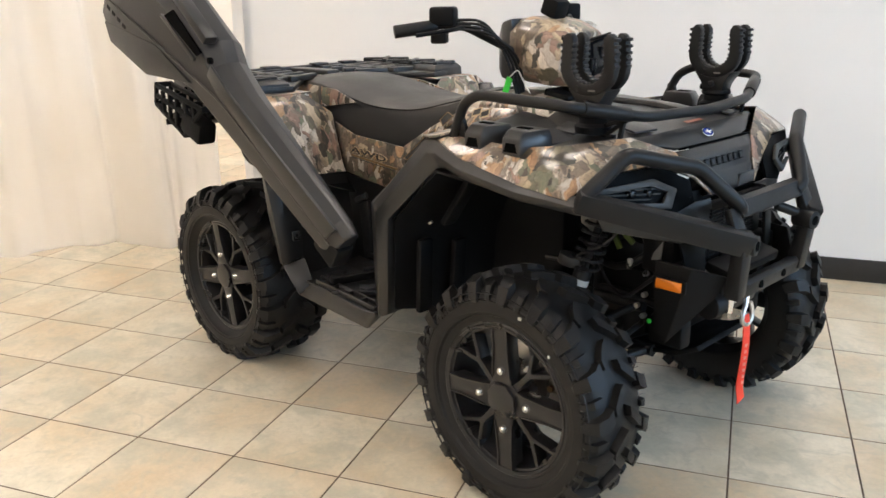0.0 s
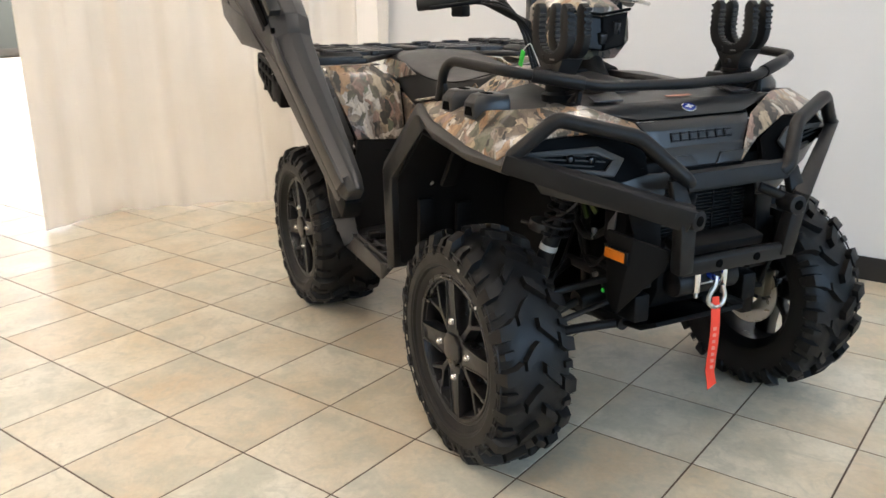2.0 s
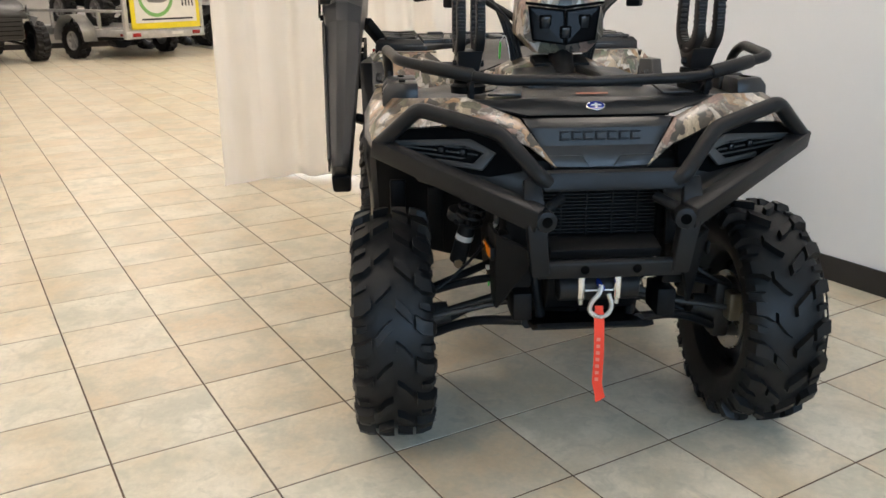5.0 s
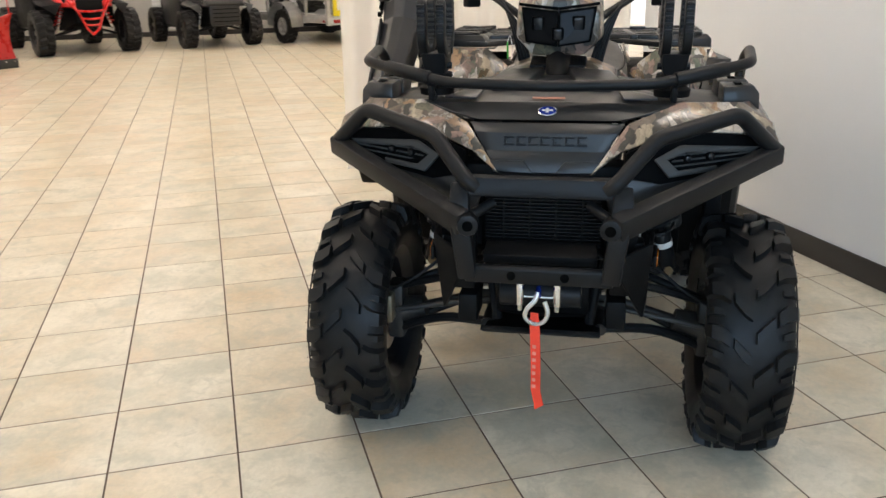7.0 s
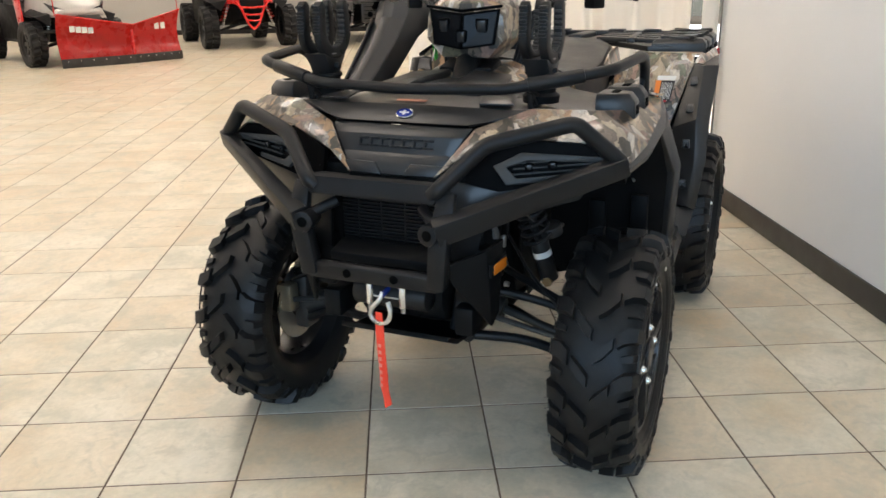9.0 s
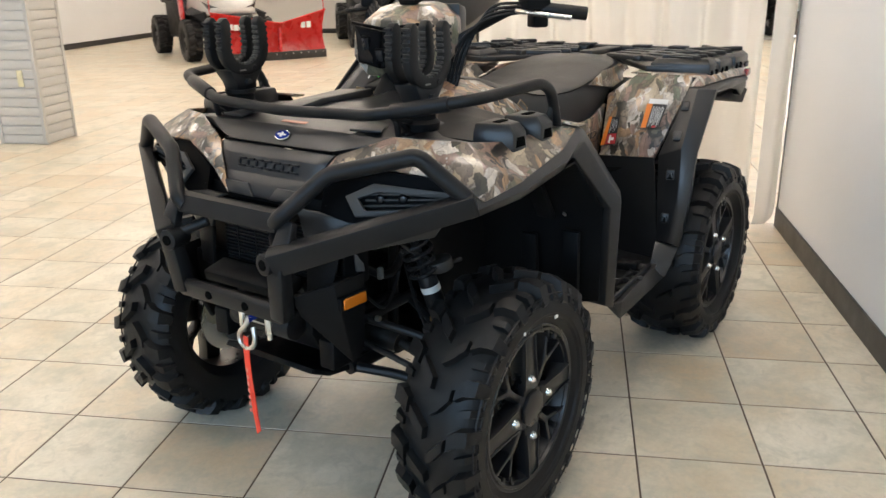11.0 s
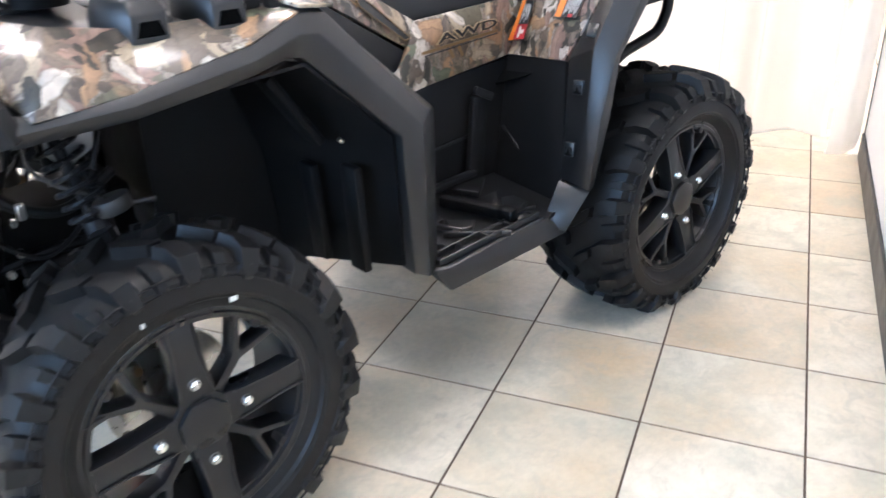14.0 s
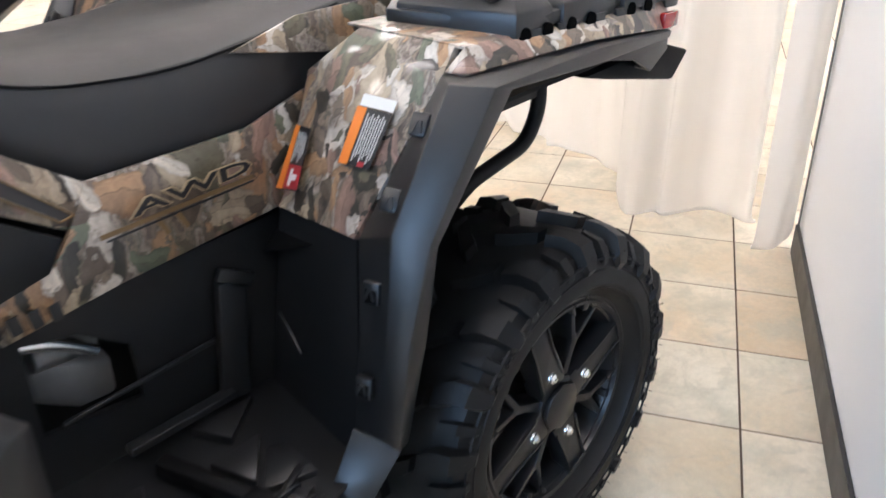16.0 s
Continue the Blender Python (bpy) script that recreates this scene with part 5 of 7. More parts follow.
both("panel_ledge", beam((-0.120, 0.262, 0.400), (-0.300, 0.262, 0.410), 0.022, 0.014, 0.003), M_PLASTIC)
# castings seen through the opening in the leg panel
both("engine_casting", soften(loft([[(x, 0.165 + w, z0), (x, 0.165 + w, z1), (x, 0.165, z1 + 0.01), (x, 0.165, z0 - 0.01)] for x, w, z0, z1 in ((-0.03, 0.030, 0.50, 0.55), (-0.09, 0.050, 0.47, 0.545), (-0.15, 0.035, 0.46, 0.52))]), 0.012), M_SILVERCAST, "grey cast engine cover")
both("drain_pipe", tube([(-0.01, 0.212, 0.605), (-0.075, 0.210, 0.585), (-0.125, 0.206, 0.548)], 0.011, 12, 0.03), M_CHROME, "bright metal pipe")
both("starter_case", cyl((-0.04, 0.195, 0.565), (-0.13, 0.190, 0.560), 0.020, 16, 0.004), M_SILVERCAST)
both("panel_crease", beam((-0.05, 0.238, 0.475), (-0.30, 0.240, 0.500), 0.006, 0.008, 0.002), M_PLASTIC)


def ring(x, w, z0, z1, wb=None, crown=0.018):
    wb = wb or w
    return [(x, -wb, z0), (x, -w, z1 - 0.045), (x, -w * 0.93, z1 - 0.018), (x, -w * 0.70, z1), (x, 0, z1 + crown * 0.3), (x, w * 0.70, z1), (x, w * 0.93, z1 - 0.018), (x, w, z1 - 0.045), (x, wb, z0)]


seat = loft([ring(0.115, 0.085, 0.965, 0.990), ring(0.06, 0.120, 0.930, 0.985), ring(-0.03, 0.150, 0.875, 0.955), ring(-0.14, 0.185, 0.795, 0.935), ring(-0.24, 0.205, 0.775, 0.930), ring(-0.36, 0.215, 0.778, 0.940),
             ring(-0.46, 0.215, 0.800, 0.958), ring(-0.55, 0.205, 0.850, 0.974), ring(-0.64, 0.195, 0.905, 0.984), ring(-0.76, 0.165, 0.925, 0.986)])
st = part("seat", soften(seat, 0.008, 3, 30), M_VINYL, atv, "black vinyl saddle with stitched seams", 50)
for s in (-1, 1):
    part("seam", tube([(0.02, s * 0.125, 0.957), (-0.14, s * 0.177, 0.914), (-0.30, s * 0.204, 0.912), (-0.46, s * 0.207, 0.936), (-0.62, s * 0.190, 0.962)], 0.0022, 6, 0.06), M_PLASTIC2, st)
back = loft([ring(-0.60, 0.205, 0.915, 0.965), ring(-0.72, 0.190, 0.925, 0.972), ring(-0.82, 0.165, 0.93, 0.975), ring(-0.90, 0.14, 0.93, 0.972)])
part("rear_seat_cover", soften(back, 0.006), M_CAMO, atv, "camouflage cover behind the saddle")
both("seat_side_cover", poly([(-0.39, 0.217, 0.924), (-0.57, 0.219, 0.896), (-0.67, 0.214, 0.912), (-0.69, 0.198, 0.964), (-0.52, 0.205, 0.958)], [(0, 1, 2, 3, 4)], 0.008, 0.002), M_CAMO, "camouflage cover at the saddle side")


def lettering(text, size, depth, mat, m, parent, name="lettering", grow=0.0011):
    cu = bpy.data.curves.new(name, "FONT")
    cu.body, cu.size, cu.extrude, cu.align_x, cu.resolution_u, cu.offset = text, size, depth, "CENTER", 2, grow
    tmp = new("tmp_text", cu)
    me = bpy.data.meshes.new_from_object(tmp.evaluated_get(bpy.context.evaluated_depsgraph_get()))
    bpy.data.objects.remove(tmp)
    me.materials.append(mat)
    ob = new(name, me)
    ob.parent, ob.matrix_basis = parent, m
    return tagged(ob, "printed letters")


for s in (-1, 1):
    for lift, mat, grow in ((0.2600, M_TAN, 0.0030), (0.2612, M_BLACKINK, 0.0008)):
        lettering("AWD", 0.046, 0.0010, mat, pose(-0.287, s * lift, 0.755, 90, 0, 180 if s > 0 else 0) @ pose(0, 0, 0, 0, 0, 4 if s > 0 else -4) @ Matrix.Diagonal((1.68, 0.62, 1, 1)), atv, grow=grow)
    part("print_bar", beam((-0.142, s * 0.2600, 0.7335), (-0.385, s * 0.2560, 0.750), 0.002, 0.0065, 0), M_GOLD, atv)
    part("print_bar", beam((-0.150, s * 0.2605, 0.7260), (-0.385, s * 0.2565, 0.7435), 0.002, 0.0025, 0), M_BLACKINK, atv)
    for k in range(2):
        part("print_bar", beam((-0.225 - 0.030 * k, s * 0.2590, 0.733), (-0.238 - 0.030 * k, s * 0.2585, 0.708), 0.002, 0.008, 0, up=(1, 0, 0)), M_GOLD, atv)
    for k in range(4):
        part("print_bar", beam((0.012 - 0.026 * k, s * 0.2605, 0.671 - 0.001 * k), (0.008 - 0.026 * k, s * 0.2605, 0.646 - 0.001 * k), 0.002, 0.015, 0, up=(1, 0, 0)), M_BLACKINK, atv)
    # dark angular print with tan outlines on the fairing
    q0, q1, q2 = Vector((-0.03, 0.205, 0.88)), Vector((0.12, 0.234, 0.888)), Vector((-0.11, 0.246, 0.752))
    fn = (q1 - q0).cross(q2 - q0).normalized()
    fn = fn if fn.y > 0 else -fn

    def on_fair(x, z, lift):
        y = q0.y - (fn.x * (x - q0.x) + fn.z * (z - q0.z)) / fn.y
        p = Vector((x, y, z)) + fn * lift
        return Vector((p.x, s * p.y, p.z))
    for xa in (0.236, 0.196):
        for (mt, gr, lf) in ((M_TAN, 0.004, 0.0100), (M_BLACKINK, 0.0, 0.0112)):
            part("print_bar", poly([on_fair(x, z, lf) for x, z in ((xa + 0.016 + gr, 0.9545 + gr), (xa - 0.016 - gr, 0.9445 + gr), (xa - 0.016 - gr, 0.9305 - gr), (xa + 0.016 + gr, 0.9405 - gr))], [(0, 1, 2, 3)], 0.0008), mt, atv, smooth=None)
    for shape in (((0.012, 0.872), (-0.012, 0.862), (-0.118, 0.766), (-0.098, 0.764), (0.010, 0.850)), ((0.085, 0.918), (0.045, 0.885), (0.020, 0.900), (0.050, 0.926)), ((0.105, 0.905), (0.060, 0.880), (0.080, 0.872), (0.118, 0.890))):
        part("printed_shape", poly([on_fair(x, z, 0.0105) for x, z in shape], [tuple(range(len(shape)))], 0.0008), M_BLACKINK, atv, smooth=None)
        for (xa, za), (xb, zb) in zip(shape, shape[1:] + shape[:1]):
            part("print_line", beam(on_fair(xa, za, 0.0115), on_fair(xb, zb, 0.0115), 0.003, 0.002, 0), M_GOLD, atv, smooth=None)
# ----- foot wells -----
well = poly([(0.085, 0.235, 0.372), (0.085, 0.555, 0.372), (-0.262, 0.535, 0.378), (-0.345, 0.520, 0.378), (-0.420, 0.235, 0.378)], [(0, 1, 2, 3, 4)], 0.008)
TREAD_PLATES = [[(-0.190, 0.361), (-0.280, 0.356), (-0.214, 0.441)], [(-0.270, 0.388), (-0.298, 0.400), (-0.290, 0.482), (-0.212, 0.458)], [(-0.204, 0.471), (-0.268, 0.504), (-0.234, 0.516), (-0.200, 0.512)],
                [(-0.081, 0.394), (-0.129, 0.443), (-0.100, 0.465), (-0.050, 0.458)], [(-0.074, 0.506), (-0.146, 0.490), (-0.158, 0.506)], [(-0.012, 0.318), (-0.046, 0.312), (-0.030, 0.355)], [(-0.060, 0.320), (-0.103, 0.327), (-0.078, 0.390), (-0.040, 0.400)],
                [(0.045, 0.444), (-0.019, 0.414), (0.013, 0.498)], [(0.055, 0.300), (0.015, 0.290), (0.030, 0.370), (0.060, 0.390)], [(-0.215, 0.270), (-0.330, 0.268), (-0.245, 0.335)]]
wl = both("foot_well", well, M_PLASTIC, "black foot well floor with moulded treads")
for ob, s in zip(wl, (1, -1)):
    for x, y, a, ln in ((-0.085, 0.495, 48, 0.15), (-0.005, 0.380, -30, 0.14), (-0.240, 0.478, -62, 0.09), (-0.055, 0.420, 24, 0.09), (0.052, 0.42, 8, 0.12)):
        part("tread_rib", box(x, s * y, 0.384, 0.012, ln, 0.014, 0.003, (0, 0, s * a)), M_PLASTIC, ob)
    for shape in TREAD_PLATES:
        lift = 0.003 * (len(shape) % 2)
        part("tread_plate", prism([(x, s * y) for x, y in shape][::s], "z", 0.374, 0.388 + lift, 0.002), M_PLASTIC, ob)
    peg = beam((-0.140, s * 0.315, 0.395), (-0.190, s * 0.500, 0.398), 0.026, 0.026, 0.005)
    pg = part("foot_peg", peg, M_PLASTIC2, ob, "raised foot peg bar")
    part("peg_tip", box(-0.187, s * 0.488, 0.399, 0.036, 0.040, 0.028, 0.006, (0, 0, s * 12)), M_PLASTIC2, pg)
    part("edge_rail", beam((0.072, s * 0.545, 0.384), (-0.252, s * 0.523, 0.388), 0.008, 0.016, 0.002), M_PLASTIC, ob)
    part("edge_rail", beam((0.072, s * 0.512, 0.384), (-0.252, s * 0.490, 0.388), 0.006, 0.014, 0.002), M_PLASTIC, ob)
    for k in range(5):
        part("edge_rib", box(0.068 - 0.078 * k, s * (0.528 - 0.005 * k), 0.384, 0.009, 0.034, 0.014, 0.002), M_PLASTIC, ob)
edge = poly([(0.090, 0.556, 0.378), (0.090, 0.535, 0.362), (0.055, 0.562, 0.318), (-0.335, 0.545, 0.325), (-0.265, 0.530, 0.382), (-0.265, 0.515, 0.372), (0.060, 0.568, 0.378), (-0.330, 0.53, 0.34)],
            [(6, 2, 3, 4), (0, 2, 6), (0, 1, 2)], 0.016, 0.004)
both("foot_well_edge", edge, M_PLASTIC, "black plastic foot well edge")
ramp = poly([(-0.284, 0.511, 0.362), (-0.342, 0.503, 0.442), (-0.374, 0.572, 0.424), (-0.308, 0.558, 0.336), (-0.352, 0.520, 0.330), (-0.400, 0.520, 0.40)], [(0, 1, 2, 3), (3, 2, 5, 4)], 0.010, 0.002)
both("kick_up", ramp, M_PLASTIC, "angled black plastic guard behind the foot well")
wback = poly([(-0.360, 0.500, 0.378), (-0.397, 0.246, 0.378), (-0.444, 0.246, 0.690), (-0.420, 0.452, 0.703), (-0.390, 0.480, 0.580), (-0.360, 0.505, 0.445)], [(0, 1, 4, 5), (1, 2, 3, 4)], 0.008)
wb = both("well_back", wback, M_PANEL, "matt black panel in front of the rear wheel")
for ob, s in zip(wb, (1, -1)):
    part("panel_crease", beam((-0.408, s * 0.255, 0.507), (-0.386, s * 0.360, 0.446), 0.007, 0.008, 0.002), M_PLASTIC, ob)

# ----- rear fender -----
# forward-facing strip with the clips, its outer facet, and the turned-in edge, from the foot well up and back to the tail
BAND = [((-0.345, 0.505, 0.445), (-0.350, 0.545, 0.440), (-0.364, 0.576, 0.426), (-0.382, 0.575, 0.432), (-0.43, 0.50, 0.42)), ((-0.378, 0.485, 0.580), (-0.360, 0.560, 0.602), (-0.366, 0.599, 0.606), (-0.405, 0.592, 0.600), (-0.46, 0.50, 0.59)),
        ((-0.398, 0.472, 0.712), (-0.381, 0.554, 0.748), (-0.410, 0.596, 0.736), (-0.428, 0.592, 0.728), (-0.49, 0.50, 0.72)), ((-0.518, 0.515, 0.921), (-0.490, 0.553, 0.921), (-0.524, 0.603, 0.919), (-0.570, 0.592, 0.905), (-0.62, 0.50, 0.868)),
        ((-0.800, 0.548, 0.928), (-0.80, 0.558, 0.926), (-0.80, 0.575, 0.918), (-0.80, 0.572, 0.893), (-0.80, 0.48, 0.885)), ((-1.055, 0.540, 0.906), (-1.055, 0.545, 0.905), (-1.055, 0.552, 0.902), (-1.055, 0.550, 0.890), (-1.05, 0.48, 0.885))]
vs, fs = [], []
for k, ring5 in enumerate(BAND):
    vs += list(ring5)
for k in range(len(BAND) - 1):
    for q in range(4):
        fs.append((5 * k + q, 5 * k + q + 1, 5 * k + q + 6, 5 * k + q + 5))
band = poly(vs, fs, 0.005, 0.002)
both("rear_fender_band", band, M_PLASTIC, "broad black plastic rear fender band")
for x, y, z, lean in ((-0.468, 0.527, 0.868, 33), (-0.414, 0.527, 0.780, 33), (-0.374, 0.527, 0.661, 8), (-0.352, 0.527, 0.522, 8)):
    clip = box(x + 0.004, y, z, 0.012, 0.026, 0.032, 0.003, (0, -lean, 14))
    a, b = both("fender_clip", clip, M_PLASTIC, "moulded clip boss on the fender band")
    for ob, s in ((a, 1), (b, -1)):
        # thin near-black box on the boss, painted as a recess in shade
        part("clip_recess_shade", box(x + 0.0095, s * (y + 0.002), z - 0.003, 0.003, 0.017, 0.020, 0, (0, -lean, s * 14)), M_SHADEBLACK, ob)
        for q in (-1, 1):
            part("clip_prong", box(x + 0.011, s * (y + 0.002 + q * 0.005), z, 0.003, 0.004, 0.016, 0, (q * 18, -lean, s * 14)), M_PLASTIC, ob)
shield = poly([(-0.404, 0.455, 0.704), (-0.521, 0.515, 0.922), (-0.516, 0.329, 0.918), (-0.429, 0.250, 0.686), (-0.548, 0.512, 0.956), (-0.548, 0.330, 0.956), (-0.520, 0.232, 0.880), (-0.432, 0.252, 0.684)],
              [(0, 1, 2), (0, 2, 3), (1, 4, 5, 2), (3, 2, 6, 7), (2, 5, 6)], 0.012, 0.005)
both("rear_fender_shield", shield, M_CAMO, "camouflage front of the rear fender")
topcam = poly([(-0.525, 0.552, 0.926), (-0.545, 0.530, 0.955), (-1.06, 0.530, 0.950), (-1.06, 0.550, 0.907), (-0.80, 0.566, 0.930), (-0.545, 0.30, 0.957), (-1.06, 0.30, 0.955), (-0.521, 0.515, 0.924)], [(0, 1, 2, 3, 4), (1, 5, 6, 2), (0, 7, 1)], 0.005, 0.002)
both("rear_fender_top", topcam, M_CAMO, "camouflage top edge of the rear fender")
tailwedge = poly([(-0.82, 0.548, 0.890), (-1.058, 0.545, 0.892), (-1.062, 0.545, 0.868), (-1.010, 0.545, 0.838), (-0.95, 0.548, 0.868), (-1.06, 0.30, 0.892), (-1.03, 0.30, 0.85)], [(0, 1, 2, 3, 4), (1, 5, 6, 3, 2)], 0.008, 0.003)
both("tail_wedge", tailwedge, M_PLASTIC)
both("tail_light", box(-1.045, 0.549, 0.922, 0.045, 0.012, 0.026, 0.003), M_TAILRED, "red tail light on the fender corner")
tow = prism([(-0.85, 0.852), (-1.10, 0.868), (-1.200, 0.840), (-1.150, 0.792), (-0.92, 0.836)], "y", -0.515, 0.515, 0.006)
part("rear_guard", tow, M_PLASTIC2, atv, "black plastic tail guard")
bkt = tube([(-0.74, 0.32, 0.60), (-0.80, 0.32, 0.636), (-0.955, 0.325, 0.672), (-0.992, 0.325, 0.73), (-0.998, 0.32, 0.85)], 0.015, 12, 0.05)
beam((-0.86, 0.322, 0.764), (-1.000, 0.322, 0.772), 0.014, 0.026, 0.003, bm=bkt)
beam((-0.87, 0.322, 0.770), (-0.985, 0.322, 0.860), 0.012, 0.022, 0.003, bm=bkt)
both("rear_hoop", bkt, M_STEEL)
rwell = poly([(-0.44, 0.52, 0.72), (-0.60, 0.52, 0.86), (-1.02, 0.52, 0.88), (-1.02, 0.18, 0.86), (-0.60, 0.18, 0.82), (-0.40, 0.20, 0.60)], [(0, 1, 4, 5), (1, 2, 3, 4)], 0.006)
both("rear_arch_liner", rwell, M_PLASTIC2)
part("tail_box", box(-0.93, 0, 0.72, 0.16, 0.34, 0.26, 0.02), M_PLASTIC2, atv)

# decals on the left fender front
def decal(tl, tr, br, bl, kind):
    tl, tr, br, bl = [Vector(p) for p in (tl, tr, br, bl)]
    nrm = (tr - tl).cross(bl - tl).normalized()
    nrm = nrm if nrm.x > 0 else -nrm

    up = 0.0

    def patch(a0, b0, a1, b1, lift):
        """Part of the label, across a and down b, as a thin sheet."""
        pts = []
        for a, b in ((a0, b0), (a1, b0), (a1, b1), (a0, b1)):
            pts.append(tl.lerp(tr, a).lerp(bl.lerp(br, a), b) + nrm * (lift + up))
        return poly(pts, [(0, 1, 2, 3)], 0.0008)
    dec = part("warning_label", patch(0, 0, 1, 1, 0.0022), M_BLACKINK, atv, "black and orange warning label", None)
    part("label_band", patch(0.0, 0.0, 0.28, 1.0, 0.0030), M_DECALO, dec, smooth=None)
    last = 0.56 if kind == 0 else 0.92
    for k in range(6 if kind == 0 else 8):
        a = 0.36 + 0.60 * k / (6 if kind == 0 else 8)
        part("print_bar", patch(a, 0.08 + 0.05 * (k % 2), a + 0.022, last - 0.07 * (k % 3), 0.0030), M_WHITEINK, dec, smooth=None)
    if kind == 0:
        part("label_field", patch(0.30, 0.60, 0.98, 0.98, 0.0030), M_DECALR, dec, smooth=None)
        part("label_mark", patch(0.50, 0.66, 0.62, 0.94, 0.0040), M_WHITEINK, dec, smooth=None)
        part("label_mark", patch(0.62, 0.74, 0.84, 0.84, 0.0040), M_WHITEINK, dec, smooth=None)
    else:
        part("label_field", patch(0.60, 0.90, 0.80, 0.99, 0.0034), M_DECALR, dec, smooth=None)
        part("label_field", patch(0.06, -0.22, 1.0, -0.02, 0.0026), M_WHITEINK, dec, "blank white label top", None)


decal((-0.466, 0.267, 0.812), (-0.462, 0.305, 0.815), (-0.423, 0.311, 0.728), (-0.429, 0.253, 0.718), 0)
decal((-0.480, 0.393, 0.863), (-0.482, 0.460, 0.864), (-0.444, 0.450, 0.792), (-0.441, 0.390, 0.789), 1)

# ----- rear rack -----
RACK = [(-0.590, 0.335), (-0.605, 0.40), (-0.655, 0.535), (-1.105, 0.528), (-1.118, 0.0), (-1.105, -0.528), (-0.655, -0.535), (-0.605, -0.40), (-0.590, -0.335), (-0.68, -0.26), (-0.80, -0.15), (-0.80, 0.15), (-0.68, 0.26)]
rr = part("rear_rack", prism(RACK, "z", 0.955, 0.976, 0.005), M_PLASTIC, atv, "moulded black plastic rear cargo rack")
for s in (-1, 1):
    for k, (x0, x1, top) in enumerate(((-0.590, -0.735, 1.000), (-0.750, -0.900, 0.993), (-0.915, -1.095, 0.996))):
        lead = 0.05 if k == 0 else 0.0
        rings = [[(x0 - lead * 0.15 - e, s * (0.345 + e), z), (x0 - lead - e, s * (0.540 - e), z), (x1 + e, s * (0.534 - e), z), (x1 + e, s * (0.345 + e), z)] for z, e in ((0.950, 0.0), (0.984, 0.002), (top, 0.016))]
        pd = part("rack_pad", soften(loft(rings), 0.003), M_PLASTIC, rr, smooth=30)
        part("pad_plate", box((x0 + x1) / 2 - lead * 0.3, s * 0.430, top + 0.003, 0.085, 0.095, 0.008, 0.003), M_PLASTIC, pd)
        # notches and screw hole are dark discs that paint shade on uncut pads
        for q in range(2):
            xx = x0 - lead - 0.022 - 0.052 * q
            part("pad_notch_shade", cyl((xx, s * 0.525, 0.951), (xx, s * 0.5406, 0.951), 0.012, 14), M_SHADEBLACK, pd)
        part("screw_hole_shade", cyl(((x0 + x1) / 2 - 0.02, s * 0.495, top - 0.004), ((x0 + x1) / 2 - 0.02, s * 0.495, top + 0.0006), 0.006, 10), M_SHADEBLACK, pd)
    for x0, x1, y0, y1 in ((-0.63, -0.72, 0.375, 0.50), (-0.72, -0.64, 0.375, 0.50), (-0.77, -0.885, 0.365, 0.51), (-0.885, -0.77, 0.365, 0.51), (-0.94, -1.08, 0.365, 0.51), (-1.08, -0.94, 0.365, 0.51)):
        part("pad_ridge", beam((x0, s * y0, 1.003), (x1, s * y1, 1.003), 0.020, 0.016, 0.005), M_PLASTIC, rr)
    for k in range(6):
        part("rack_tooth", soften(loft([[(-0.665 - 0.076 * k - e, s * 0.5385, z), (-0.715 - 0.076 * k + e, s * 0.5385, z), (-0.715 - 0.076 * k + e, s * 0.520, z), (-0.665 - 0.076 * k - e, s * 0.520, z)] for z, e in ((0.938, 0.006), (0.958, 0.0))]), 0.002), M_PLASTIC, rr)
    for k in range(4):
        part("rack_rib", beam((-0.80 - 0.08 * k, s * 0.10, 0.982), (-0.74 - 0.10 * k, s * 0.345, 0.980), 0.034, 0.024, 0.006), M_PLASTIC, rr)
    part("rack_rib", beam((-0.72, s * 0.245, 0.982), (-1.09, s * 0.215, 0.980), 0.030, 0.026, 0.006), M_PLASTIC, rr)
part("rack_rib", beam((-0.81, 0.0, 0.984), (-1.10, 0.0, 0.980), 0.06, 0.026, 0.008), M_PLASTIC, rr)
part("rack_rib", beam((-1.09, -0.36, 0.982), (-1.09, 0.36, 0.982), 0.04, 0.030, 0.008), M_PLASTIC, rr)
for y in (-0.27, -0.12, 0.12, 0.27):
    part("rack_block", box(-1.075, y, 0.998, 0.05, 0.07, 0.012, 0.004), M_PLASTIC, rr)

# ----- handlebar and lamp pod -----
pod = loft([[(x, -w * 0.6, z0), (x, -w, z0 + 0.05), (x, -w * 0.95, z1 - 0.035), (x, -w * 0.55, z1), (x, w * 0.55, z1), (x, w * 0.95, z1 - 0.035), (x, w, z0 + 0.05), (x, w * 0.6, z0)] for x, w, z0, z1 in
            ((0.208, 0.118, 1.030, 1.204), (0.25, 0.126, 1.024, 1.212), (0.33, 0.126, 1.018, 1.200), (0.400, 0.118, 1.020, 1.170))])
pd = part("lamp_pod", soften(pod, 0.006), M_CAMO, atv, "camouflage headlamp pod on the handlebar")
part("pod_back", soften(loft([[(x, -w, z0), (x, -w, z1), (x, w, z1), (x, w, z0)] for x, w, z0, z1 in ((0.128, 0.070, 1.05, 1.160), (0.165, 0.100, 1.032, 1.196), (0.215, 0.112, 1.026, 1.207))]), 0.008), M_PLASTIC, pd)
FACE = [(0.396, 0.104, 1.152), (0.412, 0.0, 1.140), (0.424, 0.0, 1.044), (0.404, 0.090, 1.056)]
